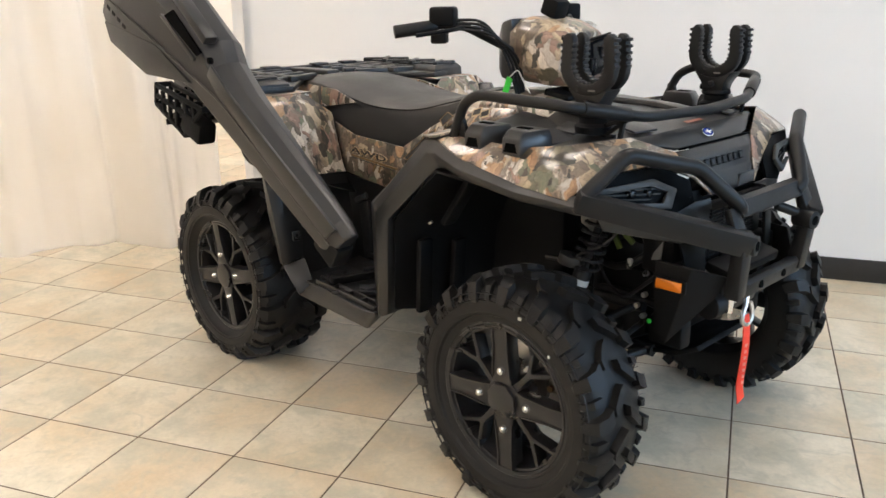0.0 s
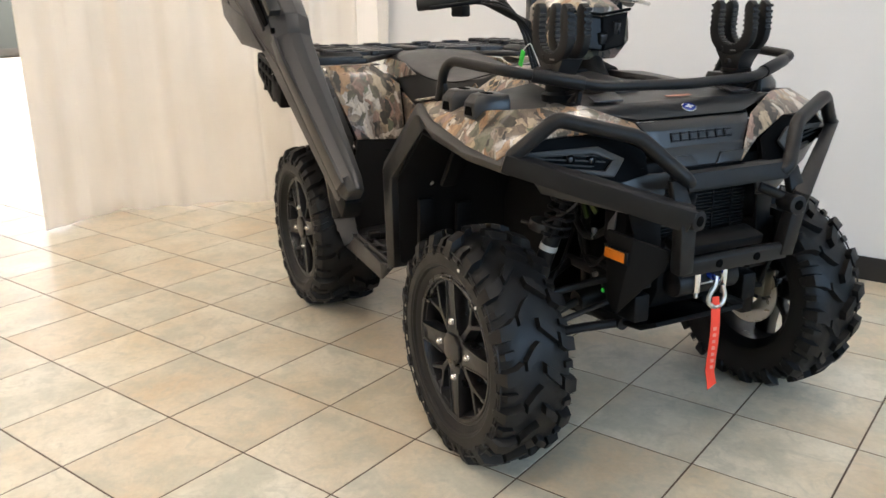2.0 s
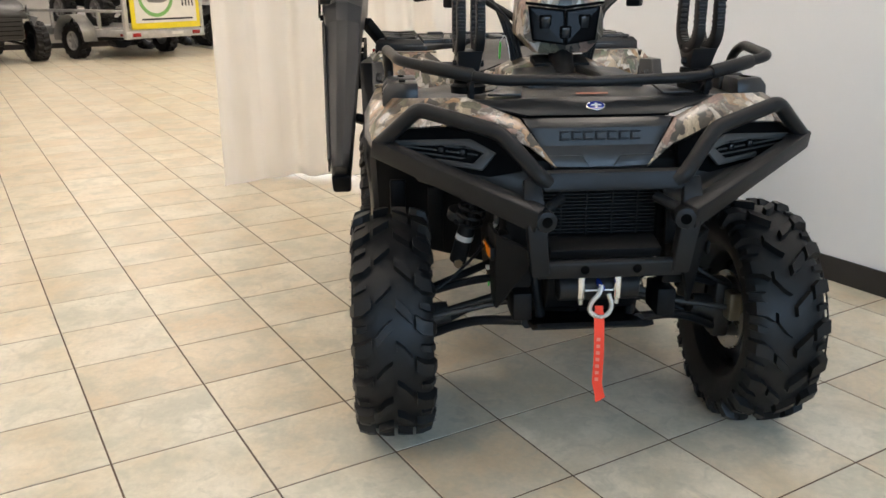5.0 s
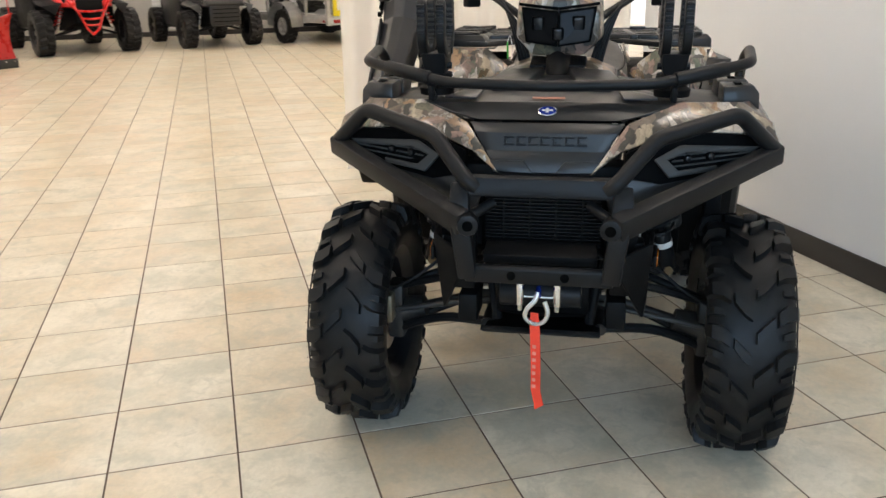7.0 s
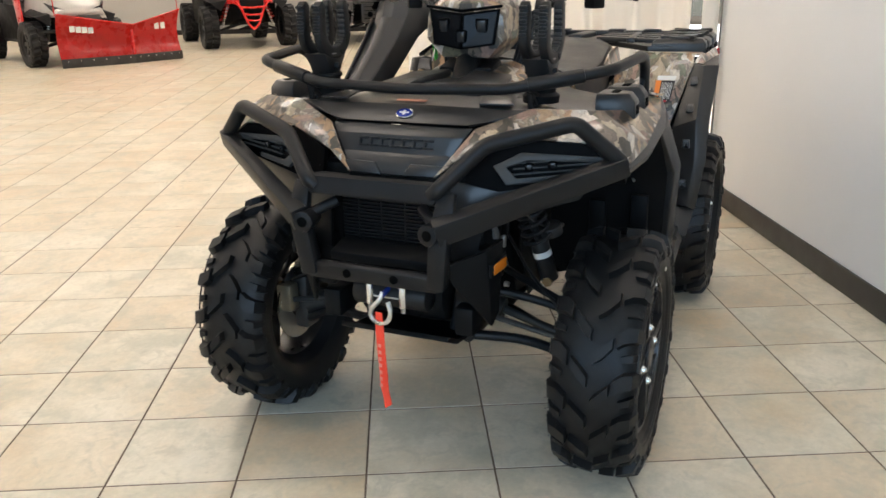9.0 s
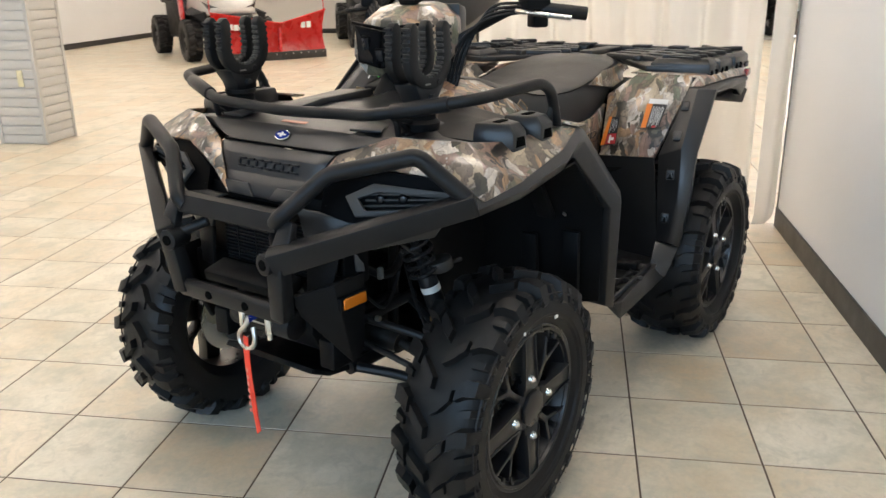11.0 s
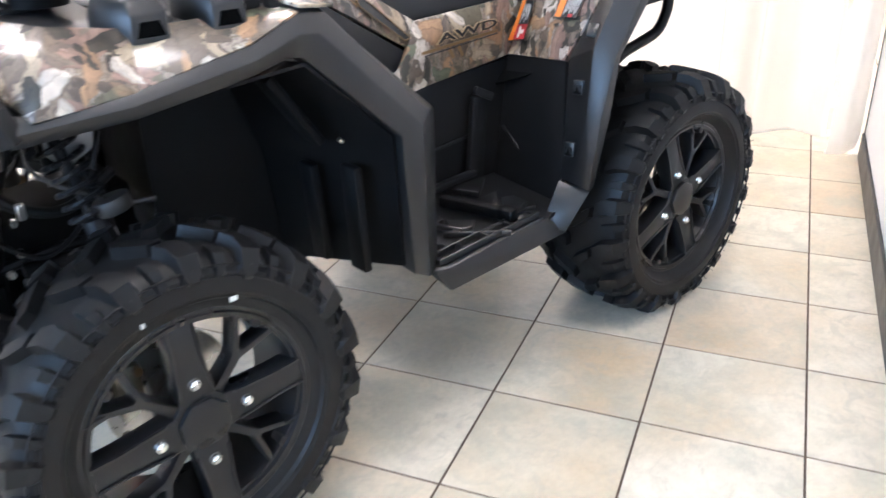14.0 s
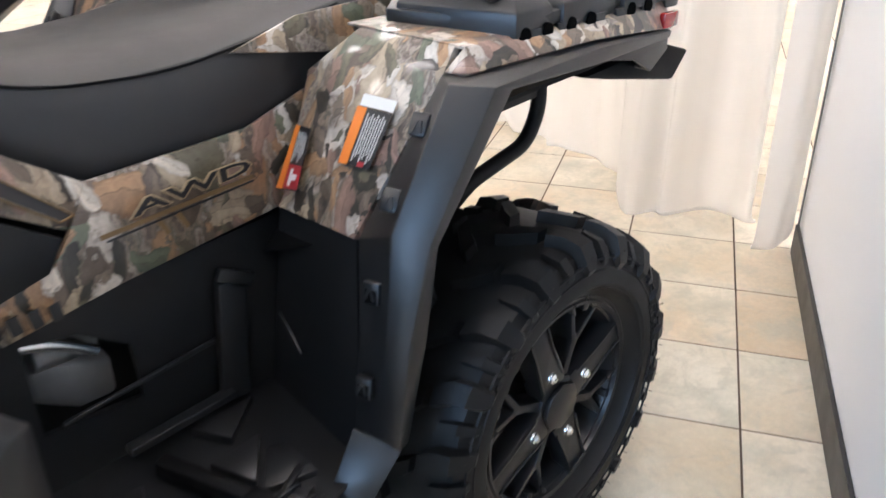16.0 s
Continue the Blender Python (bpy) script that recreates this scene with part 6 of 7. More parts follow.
for s in (-1, 1):
    corners = [Vector((x, s * y, z)) for x, y, z in FACE]
    mid = sum(corners, Vector()) / 4
    bez = poly(corners, [(0, 1, 2, 3)], 0.008, 0.002)
    bz = part("lamp_bezel", bez, M_HOUSING, pd, "dark lamp surround")
    inner = [c.lerp(mid, 0.13) + Vector((0.0075, 0, 0)) for c in corners]
    part("lens", poly(inner, [(0, 1, 2, 3)], 0.002), M_GLOSS, bz, "dark glossy lamp lens", None)
    p = Vector((0.4300 - 0.19 * 0.056, s * 0.056, 1.106))
    eye = part("lamp_unit", box(p.x - 0.004, p.y, p.z, 0.010, 0.036, 0.044, 0.006, (0, 8, s * 8)), M_HOUSING, bz)
    part("lens", box(p.x + 0.001, p.y, p.z, 0.004, 0.024, 0.032, 0.006, (0, 8, s * 8)), M_LENSEYE, eye, "dim square lens")
eye = part("lamp_unit", box(0.427, 0, 1.078, 0.010, 0.034, 0.040, 0.006, (0, 8, 0)), M_HOUSING, pd)
part("lens", box(0.432, 0, 1.078, 0.004, 0.022, 0.028, 0.006, (0, 8, 0)), M_LENSEYE, eye, "dim square lens")
part("pod_brow", beam((0.404, -0.112, 1.160), (0.418, 0.0, 1.147), 0.010, 0.008, 0.002), M_HOUSING, pd)
part("pod_brow", beam((0.404, 0.112, 1.160), (0.418, 0.0, 1.147), 0.010, 0.008, 0.002), M_HOUSING, pd)
part("gauge", box(0.285, 0.0, 1.236, 0.060, 0.060, 0.056, 0.010, (0, 20, 0)), M_PLASTIC2, atv, "black instrument housing")
part("steering_post", cyl((0.44, 0, 0.93), (0.33, 0, 1.06), 0.035, 14), M_PLASTIC2, atv)
bars = part("handlebar", tube([(0.04, -0.402, 1.176), (0.135, -0.255, 1.198), (0.23, -0.11, 1.11), (0.26, -0.06, 1.06), (0.26, 0.06, 1.06), (0.23, 0.11, 1.11), (0.135, 0.255, 1.198), (0.04, 0.402, 1.176)], 0.0115, 10, 0.05), M_STEEL, atv, "black handlebar with rubber grips")
for s in (-1, 1):
    part("grip", cyl((0.035, s * 0.408, 1.175), (0.102, s * 0.304, 1.190), 0.0185, 16, 0.003), M_RUBBER, bars)
    part("switch_box", box(0.112, s * 0.287, 1.215, 0.075, 0.060, 0.055, 0.010, (0, 0, s * -32)), M_PLASTIC2, bars)
    part("switch_foot", box(0.100, s * 0.292, 1.158, 0.045, 0.045, 0.035, 0.006, (0, 0, s * -32)), M_PLASTIC2, bars)
    part("brake_lever", tube([(0.16, s * 0.26, 1.185), (0.175, s * 0.32, 1.180), (0.13, s * 0.41, 1.168)], 0.0065, 8, 0.03), M_ZINC if s > 0 else M_PLASTIC2, bars)
    for k in range(4):
        part("cable", tube([(0.13 + 0.008 * k, s * 0.265, 1.205 - 0.008 * k), (0.19 + 0.010 * k, s * 0.20, 1.205 - 0.012 * k), (0.235 + 0.008 * k, s * (0.150 - 0.008 * k), 1.10), (0.25, s * (0.12 - 0.01 * k), 0.98)], 0.0048, 6, 0.06), M_RUBBER, bars)

# green key tag
tag = root("key_tag", pose(0.245, -0.172, 1.02), "bright green plastic key tag hanging at the console", "key tag")
part("tag", box(0, 0, 0, 0.022, 0.004, 0.050, 0.004, (0, 22, 0)), M_GREEN, tag)
part("loop", tube([(0.008, 0, 0.024), (0.03, 0.01, 0.05), (0.045, 0.02, 0.01), (0.07, 0.02, -0.02)], 0.0015, 6, 0.02), M_WHITEINK, tag)

# ----- winch, hook and red strap -----
winch = part("winch", cyl((0.895, -0.10, 0.49), (0.895, 0.10, 0.49), 0.035, 18, 0.004), M_STEEL, atv, "winch drum with roller fairlead")
for y in (-0.048, 0.042):
    part("roller", cyl((0.930, y, 0.470), (0.930, y, 0.545), 0.0105, 14, 0.002), M_CHROME, winch, "bright steel roller")
    part("roller_bolt", cyl((0.930, y, 0.455), (0.930, y, 0.475), 0.006, 6), M_ZINC, winch)
for z in (0.49, 0.53):
    part("roller", cyl((0.923, -0.055, z), (0.923, 0.05, z), 0.007, 12), M_ZINC, winch)
part("fairlead", box(0.910, -0.003, 0.508, 0.012, 0.13, 0.085, 0.004), M_STEEL, winch)
part("rope", cyl((0.905, -0.003, 0.51), (0.955, -0.003, 0.505), 0.008, 10), M_BLUE, winch, "blue winch rope")
part("hook", tube([(0.950, -0.003, 0.512), (0.956, -0.008, 0.492), (0.960, -0.030, 0.470), (0.960, -0.034, 0.448), (0.962, -0.012, 0.432), (0.962, 0.014, 0.438), (0.960, 0.024, 0.462), (0.956, 0.014, 0.490)], 0.0062, 10, 0.02), M_ZINC, winch, "forged steel winch hook")
sv, sf = [], []
rows = 24
for k in range(rows + 1):
    t = k / rows
    z = 0.462 - 0.256 * t
    bend = 0.012 * max(0, t - 0.82) / 0.18
    x = 0.962 + 0.004 * math.sin(5 * t) + 0.3 * bend
    yaw = radians(12 + 6 * t)
    w = 0.0125 if t > 0.06 else 0.010
    cy = -0.010 + 0.006 * math.sin(2.2 * t)
    for q in (-1, 1):
        sv.append((x + q * w * math.sin(yaw), cy + q * w * math.cos(yaw) + bend, z + (0.010 * q if k == rows else 0)))
for k in range(rows):
    sf.append((2 * k, 2 * k + 1, 2 * k + 3, 2 * k + 2))
strap = root("pull_strap", pose(0, -0.012, 0), "red webbing pull strap hanging from the winch hook", "strap")
part("webbing", poly(sv, sf, 0.003), M_RED, strap)
for k in range(7):
    z = 0.375 - 0.018 * k
    part("print_bar", box(0.9672, -0.008, z, 0.0010, 0.009, 0.009, 0, (0, 0, -14)), M_PINKINK, strap)

# ----- gun boot on the right side -----
boot = root("gun_boot", pose(0, -0.012, 0), "long grey-black hard plastic gun boot strapped along the quad's side", "gun case")
SECT = [  # upper edge x, z; lower edge x, z; outer y, inner y
    (0.150, 0.652, 0.055, 0.572, -0.690, -0.640), (0.110, 0.692, 0.010, 0.585, -0.700, -0.630), 
    (-0.325, 0.995, -0.495, 0.918, -0.726, -0.598), (-0.425, 1.085, -0.600, 0.982, -0.730, -0.592), (-0.455, 1.150, -0.700, 1.012, -0.735, -0.585), (-0.615, 1.268, -0.910, 1.040, -0.745, -0.570), (-0.780, 1.395, -1.160, 1.125, -0.750, -0.565), (-0.920, 1.435, -1.190, 1.190, -0.745, -0.570), (-0.98, 1.43, -1.18, 1.25, -0.73, -0.585)]
rings = []
for xu, zu, xl, zl, yo, yi in SECT:
    U, L = Vector((xu, 0, zu)), Vector((xl, 0, zl))
    pts = []
    for t, y in ((0.0, 0.35), (0.16, 0.0), (0.84, 0.0), (1.0, 0.30), (1.0, 0.70), (0.84, 1.0), (0.16, 1.0), (0.0, 0.65)):
        p = U.lerp(L, t)
        pts.append((p.x, yo + (yi - yo) * y, p.z))
    rings.append(pts)
body = part("shell", soften(loft(rings), 0.006), plain("grey_black_polymer", (0.014, 0.0145, 0.0158), 0.36, vary=0.15, grain=600, bump=0.3, dist=0.0005), boot, smooth=14)
part("seam", tube([(0.08, -0.703, 0.620), (-0.40, -0.731, 0.975), (-0.52, -0.738, 1.03), (-0.80, -0.752, 1.16), (-1.06, -0.752, 1.27)], 0.003, 6, 0.05), M_PLASTIC, body)
part("side_rail", poly([(0.115, -0.706, 0.668), (0.060, -0.706, 0.632), (-0.400, -0.735, 0.985), (-0.455, -0.739, 1.050), (-0.430, -0.737, 1.080), (-0.350, -0.733, 1.005)], [(0, 1, 2, 5), (5, 2, 3, 4)], 0.010, 0.003), M_PLASTIC, body, "raised rail along the case")
part("step_plate", poly([(-0.560, -0.741, 1.018), (-0.850, -0.748, 1.030), (-1.090, -0.754, 1.130), (-1.120, -0.754, 1.200), (-0.760, -0.750, 1.130)], [(0, 1, 4), (1, 2, 3, 4)], 0.012, 0.004), M_PLASTIC, body, "raised plate on the case's head")
# dark sheet on the closed shell, coloured as the handle opening's shade
part("handle_slot_shade", poly([(-0.655, -0.751, 1.222), (-0.600, -0.749, 1.240), (-0.462, -0.741, 1.116), (-0.490, -0.742, 1.106)], [(0, 1, 2, 3)], 0.006), M_SHADEBLACK, body)
part("handle_bar", beam((-0.440, -0.722, 1.150), (-0.600, -0.732, 1.290), 0.044, 0.030, 0.006), M_PLASTIC, body)
part("handle_edge", beam((-0.500, -0.748, 1.094), (-0.672, -0.756, 1.224), 0.010, 0.012, 0.002), M_PLASTIC, body)
part("bolt", cyl((-0.428, -0.730, 1.094), (-0.428, -0.742, 1.094), 0.010, 10), M_SHADEBLACK, body)
for k in range(4):
    part("print_bar", box(-1.05 + 0.035 * k, -0.762, 1.245 - 0.020 * k, 0.022, 0.002, 0.012, 0, (0, 30, 0)), M_PLASTIC2, body)
part("foot_pad", box(0.045, -0.664, 0.600, 0.10, 0.062, 0.075, 0.010, (0, 35, 0)), M_PLASTIC2, body)
part("mount_arm", beam((-0.72, -0.58, 1.07), (-0.80, -0.50, 0.965), 0.05, 0.035, 0.006), M_PLASTIC2, boot)
part("mount_arm", beam((-0.18, -0.62, 0.76), (-0.33, -0.53, 0.70), 0.04, 0.03, 0.006), M_PLASTIC2, boot)
# skeleton bracket under the boot: two cheeks joined by cross ribs
P0, P1, P2, P3 = (-1.010, 0.976), (-1.025, 0.909), (-0.830, 0.816), (-0.69, 0.915)
for y in (-0.640, -0.585):
    cheek = bmesh.new()
    for a, b in ((P0, P1), (P1, P2), (P2, P3), (P3, P0), ((-0.965, 0.959), (-0.965, 0.879)), ((-0.915, 0.950), (-0.925, 0.862)), ((-0.865, 0.944), (-0.880, 0.842)), ((-0.81, 0.934), (-0.79, 0.844)), ((-1.018, 0.940), (-0.74, 0.872)), ((-0.75, 0.924), (-0.745, 0.875))):
        beam((a[0], y, a[1]), (b[0], y, b[1]), 0.012, 0.016, 0.002, up=(0.3, 0, 1), bm=cheek)
    part("bracket_cheek", cheek, M_PLASTIC2, boot, "ribbed black plastic bracket cheek")
for a, b in zip((P0, P1, (-0.95, 0.85), P2, P3, (-0.92, 0.94), (-0.80, 0.92)), (0,) * 7):
    part("bracket_rib", beam((a[0], -0.645, a[1]), (a[0], -0.58, a[1]), 0.012, 0.020, 0.002), M_PLASTIC2, boot)
part("bracket_foot", box(-0.78, -0.612, 0.845, 0.13, 0.07, 0.075, 0.012, (0, 20, 0)), M_PLASTIC2, boot)
# small white maker's marks on the tyre walls
for x, y, z, w in ((0.558, 0.6130, 0.517, 0.014), (0.705, 0.6130, 0.527, 0.006), (0.696, -0.6130, 0.548, 0.010), (0.785, -0.6130, 0.479, 0.006)):
    part("tyre_mark", box(x, y, z, w, 0.003, 0.008, 0.001), M_WHITEINK, atv)


# ---------- machines on show farther off ----------
M_REDPAINT = plain("red_paint", (0.62, 0.018, 0.016), 0.28, vary=0.08, bump=0.02, coat=0.4)
M_ORANGEPAINT = plain("orange_paint", (0.85, 0.13, 0.012), 0.3, vary=0.08, bump=0.02, coat=0.4)
M_SILVER = plain("silver_paint", (0.42, 0.41, 0.39), 0.35, 0.5, vary=0.1, bump=0.03)
M_GALV = plain("galvanised_steel", (0.48, 0.48, 0.47), 0.42, 0.7, vary=0.2, grain=60, bump=0.1)
M_YELLOW = plain("yellow_board", (0.80, 0.66, 0.02), 0.45, vary=0.06, bump=0.02)
M_SIGNWHITE = plain("white_board", (0.74, 0.73, 0.68), 0.45, vary=0.04, bump=0.02)
M_SIGNGREEN = plain("green_print", (0.18, 0.42, 0.12), 0.5, vary=0.1, bump=0)
M_BLUEPAINT = plain("blue_paint", (0.02, 0.10, 0.45), 0.35, vary=0.1, bump=0.02)


def far_tyre(R, w, rim):
    """A knobbly tyre as one closed ring, its tread rows stepping in and out."""
    h = w / 2
    prof = [(rim, -0.8, 0), (rim + 0.03, -0.95, 0), (R * 0.80, -1.0, 0), (R * 0.92, -0.97, -1), (R, -0.86, -1), (R, -0.06, -1), (R, 0.06, 1), (R, 0.86, 1), (R * 0.92, 0.97, 1), (R * 0.80, 1.0, 0), (rim + 0.03, 0.95, 0), (rim, 0.8, 0)]
    rings, n = [], 80
    for r, y, side in prof:
        ring = []
        for k in range(n):
            low = side != 0 and ((k + (2 if side > 0 else 0)) % 5) >= 3
            t = 2 * math.pi * (k + (1.2 * abs(y) if side else 0)) / n
            rr = r * (0.94 if low else 1.0)
            ring.append((rr * math.cos(t), y * h, max(rr * math.sin(t), -R + 0.004)))
        rings.append(ring)
    return loft(rings, cap=False)


FAR_WHEELS = {}


def far_wheel(parent, x, y, R, w, rim_mat):
    key = (R, w, rim_mat.name)
    if key not in FAR_WHEELS:
        rim = R * 0.52
        rb = revolve([(rim * 1.02, w * 0.40), (rim * 0.93, w * 0.36), (rim * 0.86, w * 0.10), (rim * 0.86, -w * 0.36), (rim * 1.02, -w * 0.40)], 28)
        sp = mesh_of("spoke", prism([(0.02, -0.018), (rim * 0.9, -0.03), (rim * 0.9, 0.03), (0.02, 0.018)], "y", w * 0.22, w * 0.30, 0.004), rim_mat)
        join(rb, revolve([(0.0001, w * 0.34), (rim * 0.30, w * 0.33), (rim * 0.32, w * 0.2), (rim * 0.88, w * 0.10)], 28))
        FAR_WHEELS[key] = mesh_of("wheel", rb, rim_mat), mesh_of("tyre", far_tyre(R, w, rim), M_RUBBER), sp
    rim, tyre, sp = FAR_WHEELS[key]
    wh = new("wheel", rim)
    wh.parent, wh.matrix_basis = parent, pose(x, y, R, 0, 0, 0 if y > 0 else 180)
    ty = new("tyre", tyre)
    ty.parent = wh
    for k in range(6):
        q = new("spoke", sp)
        q.parent, q.matrix_basis = wh, pose(0, 0, 0, 0, 60 * k, 0)
    return wh


def side_by_side(m, label, wb, track, R, w, hood, body, accent, rims, z_body, category, group):
    """A two-seat utility vehicle; x ahead, the origin on the floor midway between the axles."""
    v = root("utility_vehicle", m, label, category, group)
    hx, ty = wb / 2, track / 2
    for x in (hx, -hx):
        for s in (-1, 1):
            far_wheel(v, x, s * ty, R, w, rims)
            part("suspension_arm", tube([(x - 0.12, s * 0.16, z_body), (x, s * (ty - w * 0.7), R * 0.85), (x + 0.12, s * 0.16, z_body)], 0.02, 8, 0.02), M_STEEL, v)
            sh = part("shock", cyl((x - 0.02, s * 0.30, z_body + 0.42), (x, s * (ty - w * 0.9), R + 0.02), 0.022, 10), M_ZINC, v)
            pts = []
            a, b = Vector((x - 0.02, s * 0.30, z_body + 0.42)), Vector((x, s * (ty - w * 0.9), R + 0.12))
            for k in range(49):
                t = k / 48
                pts.append(a.lerp(b, t) + Vector((0.045 * math.cos(t * 37), 0.045 * math.sin(t * 37), 0)))
            part("spring", tube(pts, 0.010, 5, 0.0), accent, sh)
    part("tub", soften(loft([[(x, -q, z0), (x, q, z0), (x, q * 1.02, z1), (x, -q * 1.02, z1)] for x, q, z0, z1 in ((hx + 0.30, 0.20, z_body + 0.10, z_body + 0.30), (hx - 0.40, 0.34, z_body - 0.04, z_body + 0.40), (0, ty - 0.10, z_body - 0.06, z_body + 0.34), (-hx + 0.35, ty - 0.10, z_body - 0.04, z_body + 0.45), (-hx - 0.35, 0.40, z_body + 0.14, z_body + 0.50))]), 0.02), M_PLASTIC2, v)
    part("hood", soften(loft([[(x, -q, z0), (x, q, z0), (x, q * 0.86, z1), (x, -q * 0.86, z1)] for x, q, z0, z1 in ((hx + 0.42, 0.36, z_body + 0.36, z_body + 0.44), (hx + 0.15, 0.46, z_body + 0.34, z_body + 0.60), (hx - 0.45, 0.54, z_body + 0.34, z_body + 0.74))]), 0.03), hood, v, "painted hood")
    for s in (-1, 1):
        part("front_fender", poly([(hx - R - 0.08, s * (ty - 0.10), z_body + 0.36), (hx - 0.20, s * (ty + 0.02), R * 2 + 0.10), (hx + 0.22, s * (ty + 0.0), R * 2 + 0.06), (hx + 0.40, s * (ty - 0.16), R * 2 - 0.08), (hx + 0.30, s * 0.40, R * 2 + 0.10), (hx - 0.25, s * 0.46, R * 2 + 0.18)], [(0, 1, 5), (1, 2, 4, 5), (2, 3, 4)], 0.012, 0.004), body, v)
        part("door_panel", poly([(hx - R - 0.06, s * (ty - 0.06), z_body), (-hx + R + 0.10, s * (ty - 0.04), z_body), (-hx + R + 0.05, s * (ty - 0.02), z_body + 0.55), (hx - R - 0.20, s * (ty - 0.04), z_body + 0.50)], [(0, 1, 2, 3)], 0.02, 0.006), body, v)
        part("headlight", poly([(hx + 0.40, s * 0.20, z_body + 0.45), (hx + 0.36, s * 0.34, z_body + 0.50), (hx + 0.20, s * 0.44, z_body + 0.56), (hx + 0.34, s * 0.36, z_body + 0.42)], [(0, 1, 2, 3)], 0.02), M_LAMPIN, v, "clear headlight")
        part("cage_tube", tube([(hx - 0.45, s * (ty - 0.10), z_body + 0.55), (0.15, s * (ty - 0.18), 1.80), (-hx + 0.45, s * (ty - 0.18), 1.85), (-hx + 0.25, s * (ty - 0.10), z_body + 0.55)], 0.024, 8, 0.12), M_STEEL, v)
        st = part("seat", box(-0.12, s * 0.30, z_body + 0.36, 0.50, 0.46, 0.16, 0.05), M_VINYL, v)
        part("seat_back", box(-0.36, s * 0.30, z_body + 0.68, 0.14, 0.46, 0.62, 0.05, (0, -14, 0)), M_VINYL, st)
        part("floor_sill", cyl((hx - R - 0.05, s * (ty - 0.08), z_body - 0.02), (-hx + R + 0.05, s * (ty - 0.08), z_body - 0.02), 0.025, 8), M_STEEL, v)
    part("cargo_bed", box(-hx - 0.10, 0, z_body + 0.62, 0.80, 2 * ty - 0.30, 0.26, 0.03), body, v)
    part("roof", box(-0.12, 0, 1.88, 1.20, 2 * ty - 0.40, 0.05, 0.02), M_PLASTIC2, v)
    return v


def placed(front_right, front_left, wb, heading):
    """The pose of a vehicle from the floor points of its front tyres and its heading."""
    c = (Vector(front_right) + Vector(front_left)) / 2
    h = radians(heading)
    return pose(c.x - wb / 2 * math.cos(h), c.y - wb / 2 * math.sin(h), 0, 0, 0, heading)


# red sport machine
rz = side_by_side(placed((-9.62, -8.90), (-11.0, -8.11), 2.27, 48), "black and red sport buggy with a red tubular bumper", 2.27, 1.40, 0.37, 0.27, M_REDPAINT, M_PLASTIC2, M_REDPAINT, M_RIM, 0.42, "buggy", "utility vehicles")
bp = bmesh.new()
for s in (-1, 1):
    tube([(1.55, s * 0.40, 0.98), (1.62, s * 0.20, 0.70), (1.62, s * 0.09, 0.42), (1.58, 0.0, 0.34)], 0.022, 10, 0.05, bm=bp)
    tube([(1.30, s * 0.46, 0.88), (1.60, s * 0.23, 0.76)], 0.020, 8, 0.02, bm=bp)
for z, q in ((0.72, 0.21), (0.60, 0.16), (0.50, 0.12)):
    tube([(1.625, -q, z), (1.64, 0, z - 0.015), (1.625, q, z)], 0.018, 8, 0.03, bm=bp)
part("front_bumper", bp, M_REDPAINT, rz, "red tubular front bumper")
part("skid_plate", poly([(1.60, -0.12, 0.40), (1.60, 0.12, 0.40), (1.20, 0.20, 0.32), (1.20, -0.20, 0.32)], [(0, 1, 2, 3)], 0.01), M_PLASTIC2, rz)
part("grille", box(1.56, 0, 0.80, 0.06, 0.42, 0.22, 0.02), M_PLASTIC2, rz)

# dark machine
gy = side_by_side(placed((-11.3, -7.15), (-12.07, -6.30), 2.0, 43), "dark grey side-by-side utility vehicle with black wheels", 2.0, 1.18, 0.33, 0.24, M_PLASTIC, M_PLASTIC, M_STEEL, M_RIM, 0.36, "utility vehicle", "utility vehicles")
part("grille", box(1.36, 0, 0.60, 0.08, 0.56, 0.44, 0.04), M_PLASTIC, gy)
for k in range(5):
    part("grille_bar", box(1.405, 0, 0.46 + 0.07 * k, 0.02, 0.46, 0.018, 0.004), M_PLASTIC2, gy)

# utility vehicle with a red v-blade plough
ut = side_by_side(pose(-7.52, -10.30, 0, 0, 0, 66), "silver and black utility vehicle carrying a red snow plough", 1.95, 1.20, 0.33, 0.24, M_SILVER, M_PLASTIC2, M_STEEL, M_RIM, 0.36, "utility vehicle", "utility vehicles")
part("grille", box(1.37, 0, 0.62, 0.06, 0.62, 0.16, 0.02), M_PLASTIC2, ut)
part("bumper_bar", tube([(1.20, -0.52, 0.50), (1.36, -0.40, 0.52), (1.36, 0.40, 0.52), (1.20, 0.52, 0.50)], 0.03, 8, 0.05), M_STEEL, ut)
part("side_panel", poly([(0.80, -0.63, 0.55), (0.55, -0.62, 0.40), (0.42, -0.62, 0.95), (0.62, -0.60, 1.02)], [(0, 1, 2, 3)], 0.02, 0.005), M_REDPAINT, ut, "red side panel")
part("plough_frame", tube([(1.10, -0.30, 0.35), (1.44, 0.30, 0.30), (1.10, 0.30, 0.35)], 0.035, 8, 0.02), M_STEEL, ut)
part("plough_ram", cyl((1.20, 0.10, 0.60), (1.42, 0.40, 0.42), 0.035, 10), M_STEEL, ut)
part("plough_tower", box(1.34, 0.12, 0.62, 0.14, 0.34, 0.22, 0.02), M_DARKMETAL, ut)
inv = (pose(-7.52, -10.30, 0, 0, 0, 66)).inverted()
PL, PM, PR = inv @ Vector((-6.50, -9.06, 0)), inv @ Vector((-7.47, -8.57, 0)), inv @ Vector((-8.24, -8.33, 0))


